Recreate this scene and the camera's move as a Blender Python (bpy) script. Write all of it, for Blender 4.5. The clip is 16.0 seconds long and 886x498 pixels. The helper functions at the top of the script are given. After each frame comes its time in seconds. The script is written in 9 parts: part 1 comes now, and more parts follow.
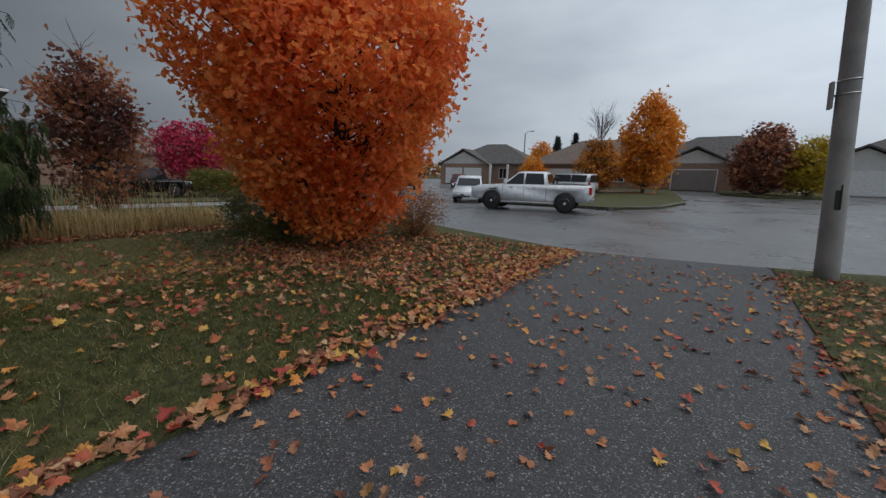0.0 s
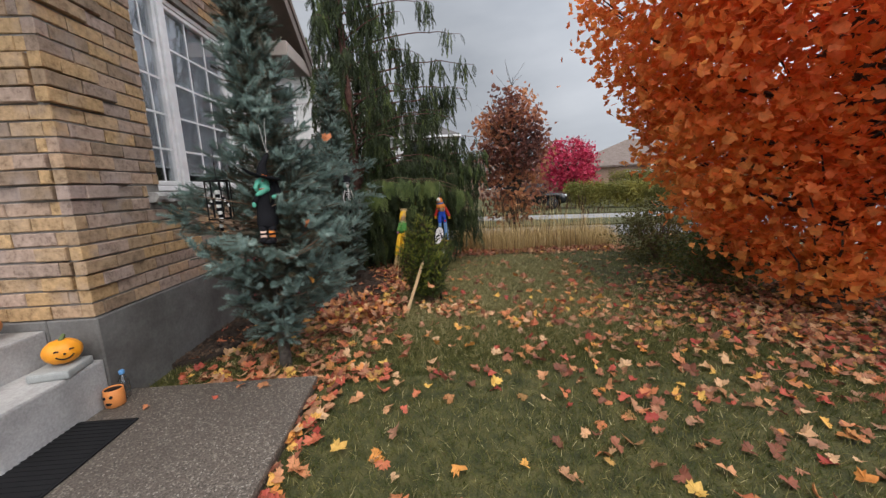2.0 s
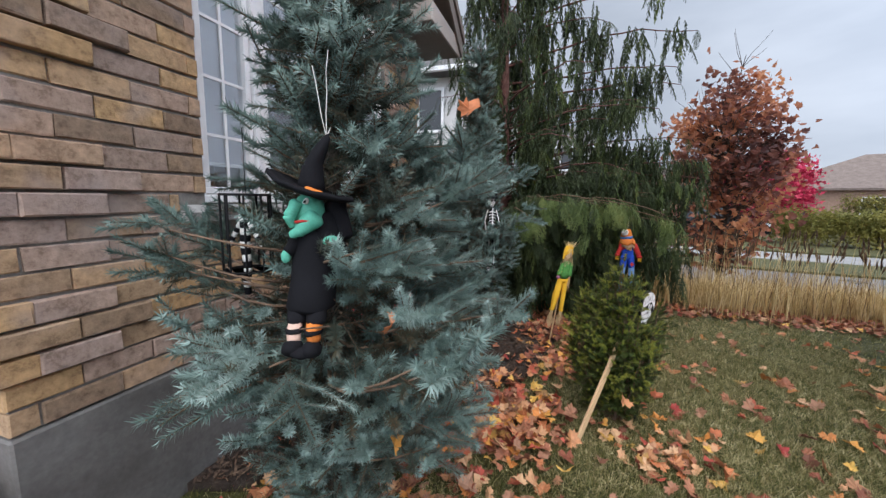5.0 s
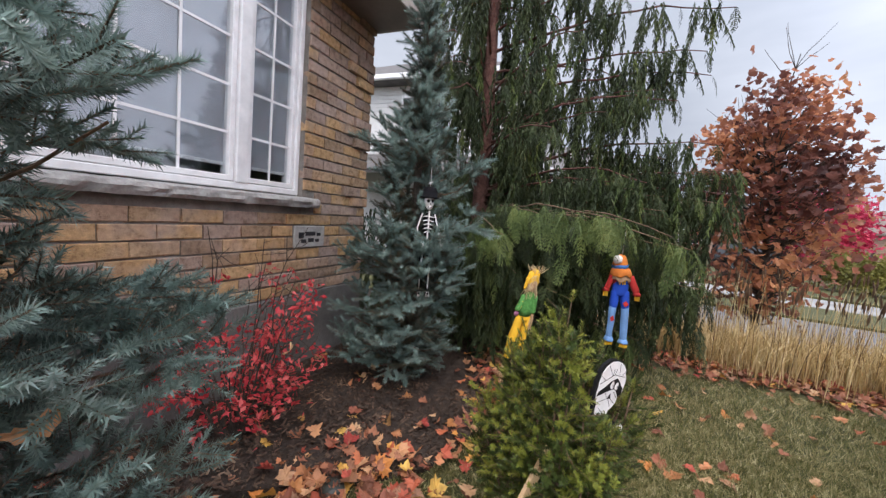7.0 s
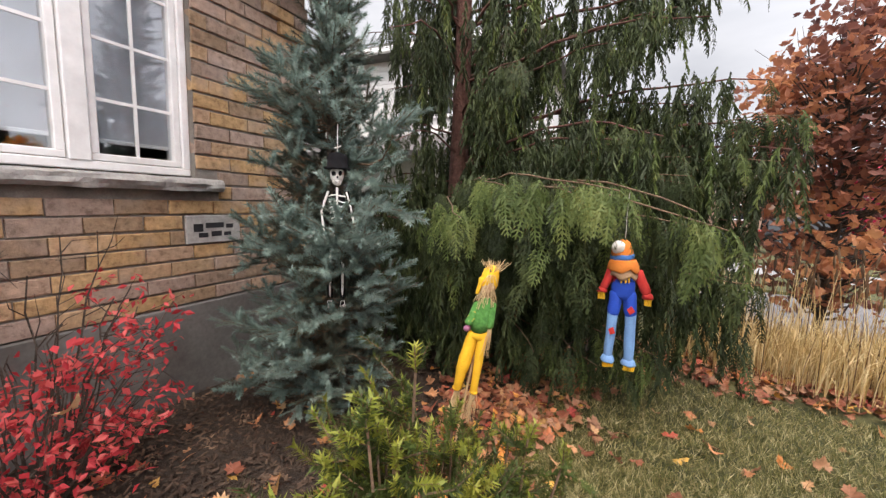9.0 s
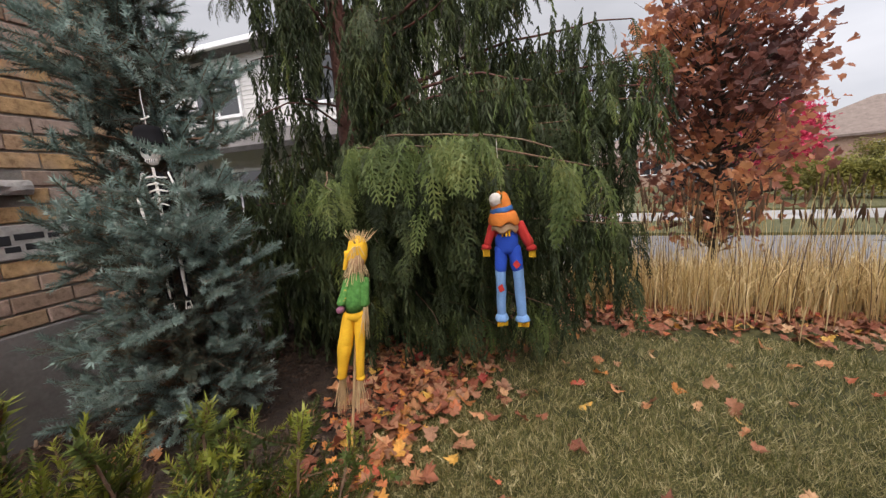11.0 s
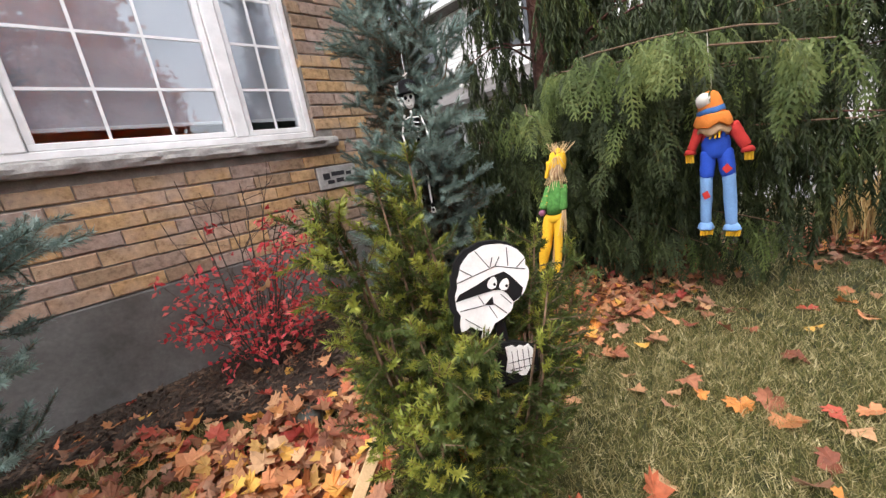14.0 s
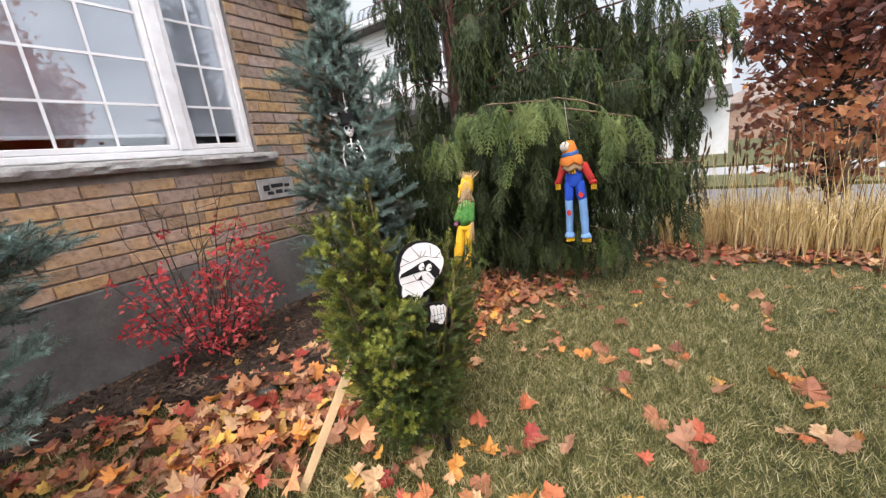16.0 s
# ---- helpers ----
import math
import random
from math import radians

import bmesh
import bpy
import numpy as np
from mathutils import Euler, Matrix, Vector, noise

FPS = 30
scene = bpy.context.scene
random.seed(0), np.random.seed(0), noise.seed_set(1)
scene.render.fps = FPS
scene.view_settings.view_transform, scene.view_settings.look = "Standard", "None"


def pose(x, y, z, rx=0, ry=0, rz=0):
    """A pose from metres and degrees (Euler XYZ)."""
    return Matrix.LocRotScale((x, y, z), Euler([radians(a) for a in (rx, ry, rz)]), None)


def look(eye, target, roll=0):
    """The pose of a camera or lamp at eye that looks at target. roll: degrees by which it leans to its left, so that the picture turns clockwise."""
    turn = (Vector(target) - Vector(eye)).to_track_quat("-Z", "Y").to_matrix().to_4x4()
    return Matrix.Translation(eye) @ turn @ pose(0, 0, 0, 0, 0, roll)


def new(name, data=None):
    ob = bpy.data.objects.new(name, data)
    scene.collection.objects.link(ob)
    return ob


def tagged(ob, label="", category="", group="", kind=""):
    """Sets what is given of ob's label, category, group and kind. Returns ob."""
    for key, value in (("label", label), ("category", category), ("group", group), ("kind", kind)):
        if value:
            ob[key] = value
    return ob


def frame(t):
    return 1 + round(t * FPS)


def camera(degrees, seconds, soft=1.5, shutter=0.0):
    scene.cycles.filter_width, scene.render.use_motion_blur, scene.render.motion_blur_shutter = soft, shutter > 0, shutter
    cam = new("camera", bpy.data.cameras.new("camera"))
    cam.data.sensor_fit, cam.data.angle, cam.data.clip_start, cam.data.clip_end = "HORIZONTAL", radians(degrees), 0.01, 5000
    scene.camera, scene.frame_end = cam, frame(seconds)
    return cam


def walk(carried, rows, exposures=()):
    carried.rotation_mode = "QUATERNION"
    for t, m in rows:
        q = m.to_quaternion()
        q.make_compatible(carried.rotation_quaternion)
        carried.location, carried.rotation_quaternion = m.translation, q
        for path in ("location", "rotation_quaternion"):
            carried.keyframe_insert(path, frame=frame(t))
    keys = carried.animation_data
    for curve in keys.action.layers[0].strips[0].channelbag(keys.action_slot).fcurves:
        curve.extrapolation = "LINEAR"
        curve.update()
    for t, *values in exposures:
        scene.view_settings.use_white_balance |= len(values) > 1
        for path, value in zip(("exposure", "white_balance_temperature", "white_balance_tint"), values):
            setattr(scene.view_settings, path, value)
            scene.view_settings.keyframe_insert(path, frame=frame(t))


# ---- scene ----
cam = camera(100.0, 16.0, soft=1.4)
PATH = [
    (0, (0.27, 0.054, 1.307), (-0.881, 1.641, 0.909), 1.2),
    (0.5, (-0.291, 0.241, 1.301), (-1.755, 1.535, 0.873), 0.2),
    (1, (-0.708, 0.303, 1.343), (-2.466, 1.168, 0.94), -1.1),
    (1.5, (-1.188, 0.193, 1.377), (-3.106, 0.627, 1.012), -2.1),
    (2, (-1.621, 0.078, 1.387), (-3.591, 0.18, 1.054), -2.6),
    (2.5, (-2.032, -0.104, 1.4), (-4.002, -0.22, 1.075), -3.0),
    (3, (-2.462, -0.271, 1.424), (-4.421, -0.521, 1.103), -2.6),
    (3.5, (-2.859, -0.402, 1.499), (-4.803, -0.748, 1.185), -2.0),
    (3.7, (-2.974, -0.472, 1.521), (-4.913, -0.852, 1.216), -1.7),
    (5.8, (-3.582, -0.128, 1.454), (-5.444, -0.817, 1.213), 2.4),
    (6, (-3.679, -0.085, 1.442), (-5.536, -0.79, 1.212), 2.8),
    (6.5, (-4.105, -0.01, 1.38), (-5.962, -0.729, 1.197), 4.2),
    (7, (-4.525, 0.137, 1.386), (-6.38, -0.589, 1.211), 4.8),
    (7.5, (-4.93, 0.284, 1.435), (-6.769, -0.483, 1.266), 4.3),
    (8, (-5.316, 0.265, 1.444), (-7.13, -0.56, 1.266), 4.2),
    (8.5, (-5.488, 0.291, 1.416), (-7.266, -0.601, 1.21), 3.1),
    (9, (-5.484, 0.375, 1.377), (-7.267, -0.492, 1.115), 2.5),
    (9.2, (-5.504, 0.447, 1.365), (-7.305, -0.372, 1.074), 2.3),
    (11.3, (-5.798, 0.663, 1.244), (-7.674, 0.061, 0.9), -4.5),
    (11.5, (-5.756, 0.651, 1.233), (-7.557, -0.154, 0.902), -5.5),
    (12, (-5.72, 0.682, 1.221), (-7.319, -0.48, 0.914), -7.0),
    (12.5, (-5.705, 0.693, 1.216), (-7.2, -0.6, 0.908), -7.4),
    (13, (-5.622, 0.713, 1.135), (-7.06, -0.634, 0.793), -8.2),
    (13.5, (-5.493, 0.726, 1.091), (-6.857, -0.682, 0.692), -9.5),
    (14, (-5.393, 0.777, 1.1), (-6.726, -0.642, 0.645), -9.9),
    (14.5, (-5.254, 0.849, 1.113), (-6.626, -0.522, 0.625), -9.6),
    (15, (-5.105, 0.913, 1.162), (-6.561, -0.365, 0.667), -8.7),
    (15.5, (-5.028, 0.971, 1.181), (-6.574, -0.201, 0.696), -7.8),
    (16, (-4.969, 1.08, 1.19), (-6.573, -0.019, 0.724), -7.3),
]
EXPOSURES = [(0.0, -0.98, 6600, 8), (0.5, -0.90, 6700, 9), (1.0, -0.64, 6900, 10), (1.5, -0.05, 7000, 12), (2.0, 0.26, 6950, 12), (2.5, 0.38, 6750, 12), (3.0, 0.47, 6550, 12), (3.5, 0.52, 6450, 12), (5.8, 0.52, 6400, 12), (6.0, 0.60, 6400, 13), (6.5, 0.86, 6450, 13), (7.0, 0.76, 6600, 15),
             (7.5, 0.78, 6750, 15), (8.5, 1.0, 7250, 16), (9.0, 1.12, 7400, 16), (9.2, 1.10, 7400, 16), (11.3, 0.68, 7300, 17), (11.5, 0.78, 7300, 17), (12.0, 1.13, 7250, 15), (12.5, 1.22, 7200, 15), (14.0, 1.22, 7050, 14), (16.0, 1.24, 6900, 13)]
walk(cam, [(t, look(eye, target, roll)) for t, eye, target, roll in PATH], EXPOSURES)

# ---- sky and sun: a bright overcast afternoon ----
world = bpy.data.worlds.new("overcast_sky")
scene.world = world
world.use_nodes = True
wn, wl = world.node_tree.nodes, world.node_tree.links
wn.clear()
w_out = wn.new("ShaderNodeOutputWorld")
w_bg = wn.new("ShaderNodeBackground")
w_sky = wn.new("ShaderNodeTexSky")
w_sky.sky_type = "NISHITA"
w_sky.sun_disc = False
w_sky.sun_elevation = radians(58)
w_sky.sun_rotation = radians(95)
w_sky.air_density, w_sky.dust_density, w_sky.ozone_density = 1.0, 2.0, 1.0
w_hs = wn.new("ShaderNodeHueSaturation")
w_hs.inputs["Saturation"].default_value = 0.30
w_coord = wn.new("ShaderNodeTexCoord")
w_map = wn.new("ShaderNodeMapping")
w_map.inputs["Scale"].default_value = (1.0, 1.0, 3.2)
w_noise = wn.new("ShaderNodeTexNoise")
w_noise.inputs["Scale"].default_value = 2.2
w_noise.inputs["Detail"].default_value = 5
w_ramp = wn.new("ShaderNodeValToRGB")
w_ramp.color_ramp.elements[0].position, w_ramp.color_ramp.elements[1].position = 0.36, 0.68
w_ramp.color_ramp.elements[0].color = (3.6, 4.15, 4.95, 1)
w_ramp.color_ramp.elements[1].color = (5.0, 5.6, 6.45, 1)
w_mix = wn.new("ShaderNodeMixRGB")
w_mix.inputs[0].default_value = 0.86
wl.new(w_coord.outputs["Generated"], w_map.inputs[0])
wl.new(w_map.outputs[0], w_noise.inputs["Vector"])
wl.new(w_noise.outputs[0], w_ramp.inputs[0])
wl.new(w_sky.outputs[0], w_hs.inputs["Color"])
wl.new(w_hs.outputs[0], w_mix.inputs[1])
wl.new(w_ramp.outputs[0], w_mix.inputs[2])
# an overcast sky is about three times as bright overhead as at the horizon
w_sep = wn.new("ShaderNodeSeparateXYZ")
w_grad = wn.new("ShaderNodeMapRange")
w_grad.inputs[1].default_value, w_grad.inputs[2].default_value = 0.0, 1.0
w_grad.inputs[3].default_value, w_grad.inputs[4].default_value = 1.0, 1.7
w_mul = wn.new("ShaderNodeMixRGB")
w_mul.blend_type = "MULTIPLY"
w_mul.inputs[0].default_value = 1.0
wl.new(w_coord.outputs["Generated"], w_sep.inputs[0])
wl.new(w_sep.outputs["Z"], w_grad.inputs[0])
wl.new(w_mix.outputs[0], w_mul.inputs[1])
wl.new(w_grad.outputs[0], w_mul.inputs[2])
# the cloud is thinner on the side of the hidden sun
w_dot = wn.new("ShaderNodeVectorMath")
w_dot.operation = "DOT_PRODUCT"
w_dot.inputs[1].default_value = (0.89, 0.45, 0.0)
w_side = wn.new("ShaderNodeMapRange")
w_side.inputs[1].default_value, w_side.inputs[2].default_value = -0.80, 0.55
w_side.inputs[3].default_value, w_side.inputs[4].default_value = 0.70, 2.6
w_mul2 = wn.new("ShaderNodeMixRGB")
w_mul2.blend_type = "MULTIPLY"
w_mul2.inputs[0].default_value = 1.0
wl.new(w_coord.outputs["Generated"], w_dot.inputs[0])
wl.new(w_dot.outputs["Value"], w_side.inputs[0])
wl.new(w_mul.outputs[0], w_mul2.inputs[1])
wl.new(w_side.outputs[0], w_mul2.inputs[2])
wl.new(w_mul2.outputs[0], w_bg.inputs["Color"])
w_bg.inputs["Strength"].default_value = 0.095
wl.new(w_bg.outputs[0], w_out.inputs[0])

sun = new("sun", bpy.data.lights.new("sun", "SUN"))
sun.data.energy, sun.data.angle, sun.data.color = 1.3, radians(50), (1.0, 0.91, 0.81)
sun.matrix_world = look((0, 0, 0), (-0.58, -0.20, -1.0))
# ---- materials ----
def node_mat(name):
    m = bpy.data.materials.new(name)
    m.use_nodes = True
    n, l = m.node_tree.nodes, m.node_tree.links
    return m, n, l, n["Principled BSDF"]


def noise_node(n, l, scale, detail=4, rough=0.6, vec=None):
    x = n.new("ShaderNodeTexNoise")
    x.inputs["Scale"].default_value = scale
    x.inputs["Detail"].default_value = detail
    x.inputs["Roughness"].default_value = rough
    if vec is None:
        c = n.new("ShaderNodeTexCoord")
        vec = c.outputs["Object"]
    l.new(vec, x.inputs["Vector"])
    return x


def ramp_node(n, stops):
    r = n.new("ShaderNodeValToRGB")
    e = r.color_ramp.elements
    while len(e) < len(stops):
        e.new(0.5)
    for k, (p, c) in zip(e, stops):
        k.position, k.color = p, (*c, 1)
    return r


def surface(name, c1, c2, scale=4.0, rough=0.7, fine=60.0, fine_mix=0.35, bump=0.3, bump_dist=0.004, metal=0.0, spec=0.5, rough2=None, world_pos=False):
    """A plain surface: two colours mottled at a large scale, a grain at a small one, and a fine relief."""
    m, n, l, p = node_mat(name)
    vec = None
    if world_pos:
        g = n.new("ShaderNodeNewGeometry")
        vec = g.outputs["Position"]
    big = noise_node(n, l, scale, 5, 0.65, vec)
    sm = noise_node(n, l, fine, 3, 0.6, vec)
    r = ramp_node(n, [(0.35, c1), (0.65, c2)])
    l.new(big.outputs[0], r.inputs[0])
    mul = n.new("ShaderNodeMixRGB")
    mul.blend_type = "OVERLAY"
    mul.inputs[0].default_value = fine_mix
    l.new(r.outputs[0], mul.inputs[1])
    l.new(sm.outputs[0], mul.inputs[2])
    l.new(mul.outputs[0], p.inputs["Base Color"])
    b = n.new("ShaderNodeBump")
    b.inputs["Strength"].default_value = bump
    b.inputs["Distance"].default_value = bump_dist
    l.new(sm.outputs[0], b.inputs["Height"])
    l.new(b.outputs[0], p.inputs["Normal"])
    p.inputs["Roughness"].default_value = rough
    if rough2 is not None:
        rr = n.new("ShaderNodeMapRange")
        rr.inputs[1].default_value, rr.inputs[2].default_value = 0.4, 0.6
        rr.inputs[3].default_value, rr.inputs[4].default_value = rough, rough2
        l.new(big.outputs[0], rr.inputs[0])
        l.new(rr.outputs[0], p.inputs["Roughness"])
    p.inputs["Metallic"].default_value = metal
    p.inputs["Specular IOR Level"].default_value = spec
    return m


def leafy(name, stops, rough=0.55, translucent=0.3, scale=0.0, spots=None, clump=0.6):
    """Foliage: each leaf takes its own colour; light comes through."""
    m, n, l, p = node_mat(name)
    g = n.new("ShaderNodeNewGeometry")
    oi = n.new("ShaderNodeObjectInfo")
    add = n.new("ShaderNodeMath")
    add.operation = "ADD"
    l.new(g.outputs["Random Per Island"], add.inputs[0])
    l.new(oi.outputs["Random"], add.inputs[1])
    fr = n.new("ShaderNodeMath")
    fr.operation = "FRACT"
    l.new(add.outputs[0], fr.inputs[0])
    val = fr.outputs[0]
    if scale:
        nz = noise_node(n, l, scale, 2, 0.5, g.outputs["Position"])
        mx = n.new("ShaderNodeMixRGB")
        mx.inputs[0].default_value = clump
        l.new(val, mx.inputs[1])
        mr = n.new("ShaderNodeMapRange")
        mr.inputs[1].default_value, mr.inputs[2].default_value = 0.3, 0.7
        l.new(nz.outputs[0], mr.inputs[0])
        l.new(mr.outputs[0], mx.inputs[2])
        val = mx.outputs[0]
    r = ramp_node(n, stops)
    l.new(val, r.inputs[0])
    col = r.outputs[0]
    if spots:
        nz = noise_node(n, l, spots, 4, 0.7, g.outputs["Position"])
        mr = n.new("ShaderNodeMapRange")
        mr.inputs[1].default_value, mr.inputs[2].default_value = 0.45, 0.75
        mr.inputs[3].default_value, mr.inputs[4].default_value = 1.0, 0.55
        l.new(nz.outputs[0], mr.inputs[0])
        mm = n.new("ShaderNodeMixRGB")
        mm.blend_type = "MULTIPLY"
        mm.inputs[0].default_value = 1.0
        l.new(col, mm.inputs[1])
        l.new(mr.outputs[0], mm.inputs[2])
        col = mm.outputs[0]
    l.new(col, p.inputs["Base Color"])
    p.inputs["Roughness"].default_value = rough
    p.inputs["Specular IOR Level"].default_value = 0.3
    if translucent:
        t = n.new("ShaderNodeBsdfTranslucent")
        l.new(col, t.inputs["Color"])
        mix = n.new("ShaderNodeMixShader")
        mix.inputs[0].default_value = translucent
        l.new(p.outputs[0], mix.inputs[1])
        l.new(t.outputs[0], mix.inputs[2])
        l.new(mix.outputs[0], n["Material Output"].inputs[0])
    return m


def brick_material():
    m, n, l, p = node_mat("buff_brick")
    g = n.new("ShaderNodeNewGeometry")
    oi = n.new("ShaderNodeObjectInfo")
    add = n.new("ShaderNodeMath")
    add.operation = "ADD"
    l.new(g.outputs["Random Per Island"], add.inputs[0])
    l.new(oi.outputs["Random"], add.inputs[1])
    fr = n.new("ShaderNodeMath")
    fr.operation = "FRACT"
    l.new(add.outputs[0], fr.inputs[0])
    r = ramp_node(n, [(0.0, (0.42, 0.265, 0.130)), (0.20, (0.47, 0.305, 0.155)), (0.40, (0.40, 0.27, 0.185)), (0.60, (0.36, 0.265, 0.22)), (0.80, (0.24, 0.165, 0.11)), (1.0, (0.43, 0.29, 0.17))])
    l.new(fr.outputs[0], r.inputs[0])
    sm = noise_node(n, l, 22, 6, 0.72, g.outputs["Position"])
    cr = ramp_node(n, [(0.36, (0.46, 0.42, 0.38)), (0.47, (0.88, 0.86, 0.84)), (0.55, (1.05, 1.04, 1.03)), (0.66, (1.35, 1.32, 1.28))])
    l.new(sm.outputs[0], cr.inputs[0])
    mm = n.new("ShaderNodeMixRGB")
    mm.blend_type = "MULTIPLY"
    mm.inputs[0].default_value = 0.8
    l.new(r.outputs[0], mm.inputs[1])
    l.new(cr.outputs[0], mm.inputs[2])
    # pale mauve bloom over parts of some bricks
    bl = noise_node(n, l, 4.5, 2, 0.5, g.outputs["Position"])
    br = ramp_node(n, [(0.52, (0, 0, 0)), (0.72, (1, 1, 1))])
    l.new(bl.outputs[0], br.inputs[0])
    m2 = n.new("ShaderNodeMixRGB")
    m2.inputs[2].default_value = (0.36, 0.29, 0.27, 1)
    sc = n.new("ShaderNodeMath")
    sc.operation = "MULTIPLY"
    sc.inputs[1].default_value = 0.45
    l.new(br.outputs[0], sc.inputs[0])
    l.new(sc.outputs[0], m2.inputs[0])
    l.new(mm.outputs[0], m2.inputs[1])
    l.new(m2.outputs[0], p.inputs["Base Color"])
    fn = noise_node(n, l, 130, 3, 0.7, g.outputs["Position"])
    ad = n.new("ShaderNodeMath")
    ad.operation = "MULTIPLY_ADD"
    ad.inputs[1].default_value = 0.35
    l.new(fn.outputs[0], ad.inputs[0])
    l.new(sm.outputs[0], ad.inputs[2])
    b = n.new("ShaderNodeBump")
    b.inputs["Strength"].default_value = 0.55
    b.inputs["Distance"].default_value = 0.012
    l.new(ad.outputs[0], b.inputs["Height"])
    l.new(b.outputs[0], p.inputs["Normal"])
    p.inputs["Roughness"].default_value = 0.85
    return m


def asphalt_material(name, base, lo_rough, hi_rough, speck):
    m, n, l, p = node_mat(name)
    g = n.new("ShaderNodeNewGeometry")
    big = noise_node(n, l, 0.35, 4, 0.6, g.outputs["Position"])
    v = n.new("ShaderNodeTexVoronoi")
    v.inputs["Scale"].default_value = 130
    l.new(g.outputs["Position"], v.inputs["Vector"])
    r = ramp_node(n, [(0.0, tuple(c * 0.35 for c in base)), (0.45, tuple(c * 0.85 for c in base)), (0.76, tuple(c * 1.4 for c in base)), (0.95, speck), (1.0, tuple(min(0.8, c * 1.4) for c in speck))])
    bw = n.new("ShaderNodeRGBToBW")
    l.new(v.outputs["Color"], bw.inputs[0])
    l.new(bw.outputs[0], r.inputs[0])
    mm = n.new("ShaderNodeMixRGB")
    mm.blend_type = "MULTIPLY"
    mm.inputs[0].default_value = 1.0
    br = ramp_node(n, [(0.3, (0.75, 0.75, 0.77)), (0.7, (1.2, 1.2, 1.2))])
    l.new(big.outputs[0], br.inputs[0])
    l.new(r.outputs[0], mm.inputs[1])
    l.new(br.outputs[0], mm.inputs[2])
    l.new(mm.outputs[0], p.inputs["Base Color"])
    rr = n.new("ShaderNodeMapRange")
    rr.inputs[1].default_value, rr.inputs[2].default_value = 0.35, 0.65
    rr.inputs[3].default_value, rr.inputs[4].default_value = lo_rough, hi_rough
    l.new(big.outputs[0], rr.inputs[0])
    l.new(rr.outputs[0], p.inputs["Roughness"])
    b = n.new("ShaderNodeBump")
    b.inputs["Strength"].default_value = 0.6
    b.inputs["Distance"].default_value = 0.004
    l.new(v.outputs["Distance"], b.inputs["Height"])
    l.new(b.outputs[0], p.inputs["Normal"])
    return m


def glass_material(name, tint=(0.92, 0.95, 0.97), clear=0.93):
    """Window glass: mirrors by its Fresnel gloss, else lets a part of the light through."""
    m, n, l, p = node_mat(name)
    n.remove(p)
    tr = n.new("ShaderNodeBsdfTransparent")
    tr.inputs["Color"].default_value = (clear * tint[0], clear * tint[1], clear * tint[2], 1)
    gl = n.new("ShaderNodeBsdfGlossy")
    gl.inputs["Roughness"].default_value = 0.015
    lw = n.new("ShaderNodeLayerWeight")
    lw.inputs["Blend"].default_value = 0.5
    pw = n.new("ShaderNodeMath")
    pw.operation, pw.inputs[1].default_value = "POWER", 3.0
    mr = n.new("ShaderNodeMapRange")
    mr.inputs[3].default_value, mr.inputs[4].default_value = 0.10, 0.97
    l.new(lw.outputs["Facing"], pw.inputs[0])
    l.new(pw.outputs[0], mr.inputs[0])
    mx = n.new("ShaderNodeMixShader")
    l.new(mr.outputs[0], mx.inputs[0])
    l.new(tr.outputs[0], mx.inputs[1])
    l.new(gl.outputs[0], mx.inputs[2])
    l.new(mx.outputs[0], n["Material Output"].inputs[0])
    return m


def plain(name, c, rough=0.5, metal=0.0, grain=0.12, scale=30.0, spec=0.5):
    return surface(name, tuple(x * 0.88 for x in c), tuple(min(1, x * 1.1) for x in c), scale / 6, rough, scale * 5, grain, 0.12, 0.001, metal, spec)


M = {}
M["brick"] = brick_material()
M["mortar"] = surface("mortar", (0.15, 0.135, 0.12), (0.25, 0.23, 0.205), 9, 0.95, 200, 0.4, 0.5)
M["foundation"] = surface("parged_concrete", (0.085, 0.080, 0.074), (0.165, 0.158, 0.15), 2.2, 0.9, 45, 0.3, 0.35, 0.004, world_pos=True)
M["step"] = surface("painted_concrete", (0.27, 0.263, 0.255), (0.43, 0.42, 0.41), 3, 0.8, 70, 0.35, 0.25, 0.002)
M["slab"] = asphalt_material("exposed_aggregate", (0.108, 0.088, 0.070), 0.65, 0.85, (0.32, 0.29, 0.25))
M["asphalt"] = asphalt_material("drive_asphalt", (0.048, 0.048, 0.050), 0.55, 0.8, (0.30, 0.29, 0.28))
M["wet_asphalt"] = asphalt_material("wet_road", (0.125, 0.124, 0.124), 0.22, 0.5, (0.12, 0.12, 0.12))
M["concrete"] = surface("kerb_concrete", (0.19, 0.187, 0.183), (0.29, 0.283, 0.275), 1.5, 0.8, 80, 0.3, 0.3, world_pos=True)
M["soil"] = surface("bark_mulch", (0.022, 0.014, 0.010), (0.06, 0.04, 0.028), 14, 0.95, 90, 0.6, 1.0, 0.02, world_pos=True)
M["turf"] = surface("turf", (0.028, 0.034, 0.008), (0.105, 0.098, 0.031), 8.0, 0.95, 90, 0.85, 0.9, 0.02, world_pos=True)
M["stone"] = surface("cut_stone_sill", (0.27, 0.26, 0.25), (0.42, 0.41, 0.39), 9, 0.85, 50, 0.3, 0.6, 0.006)
M["vinyl"] = plain("white_vinyl", (0.78, 0.78, 0.78), 0.4, grain=0.05)
M["soffit"] = plain("taupe_aluminium", (0.20, 0.165, 0.145), 0.5)
M["fascia"] = plain("beige_fascia", (0.42, 0.37, 0.33), 0.5)
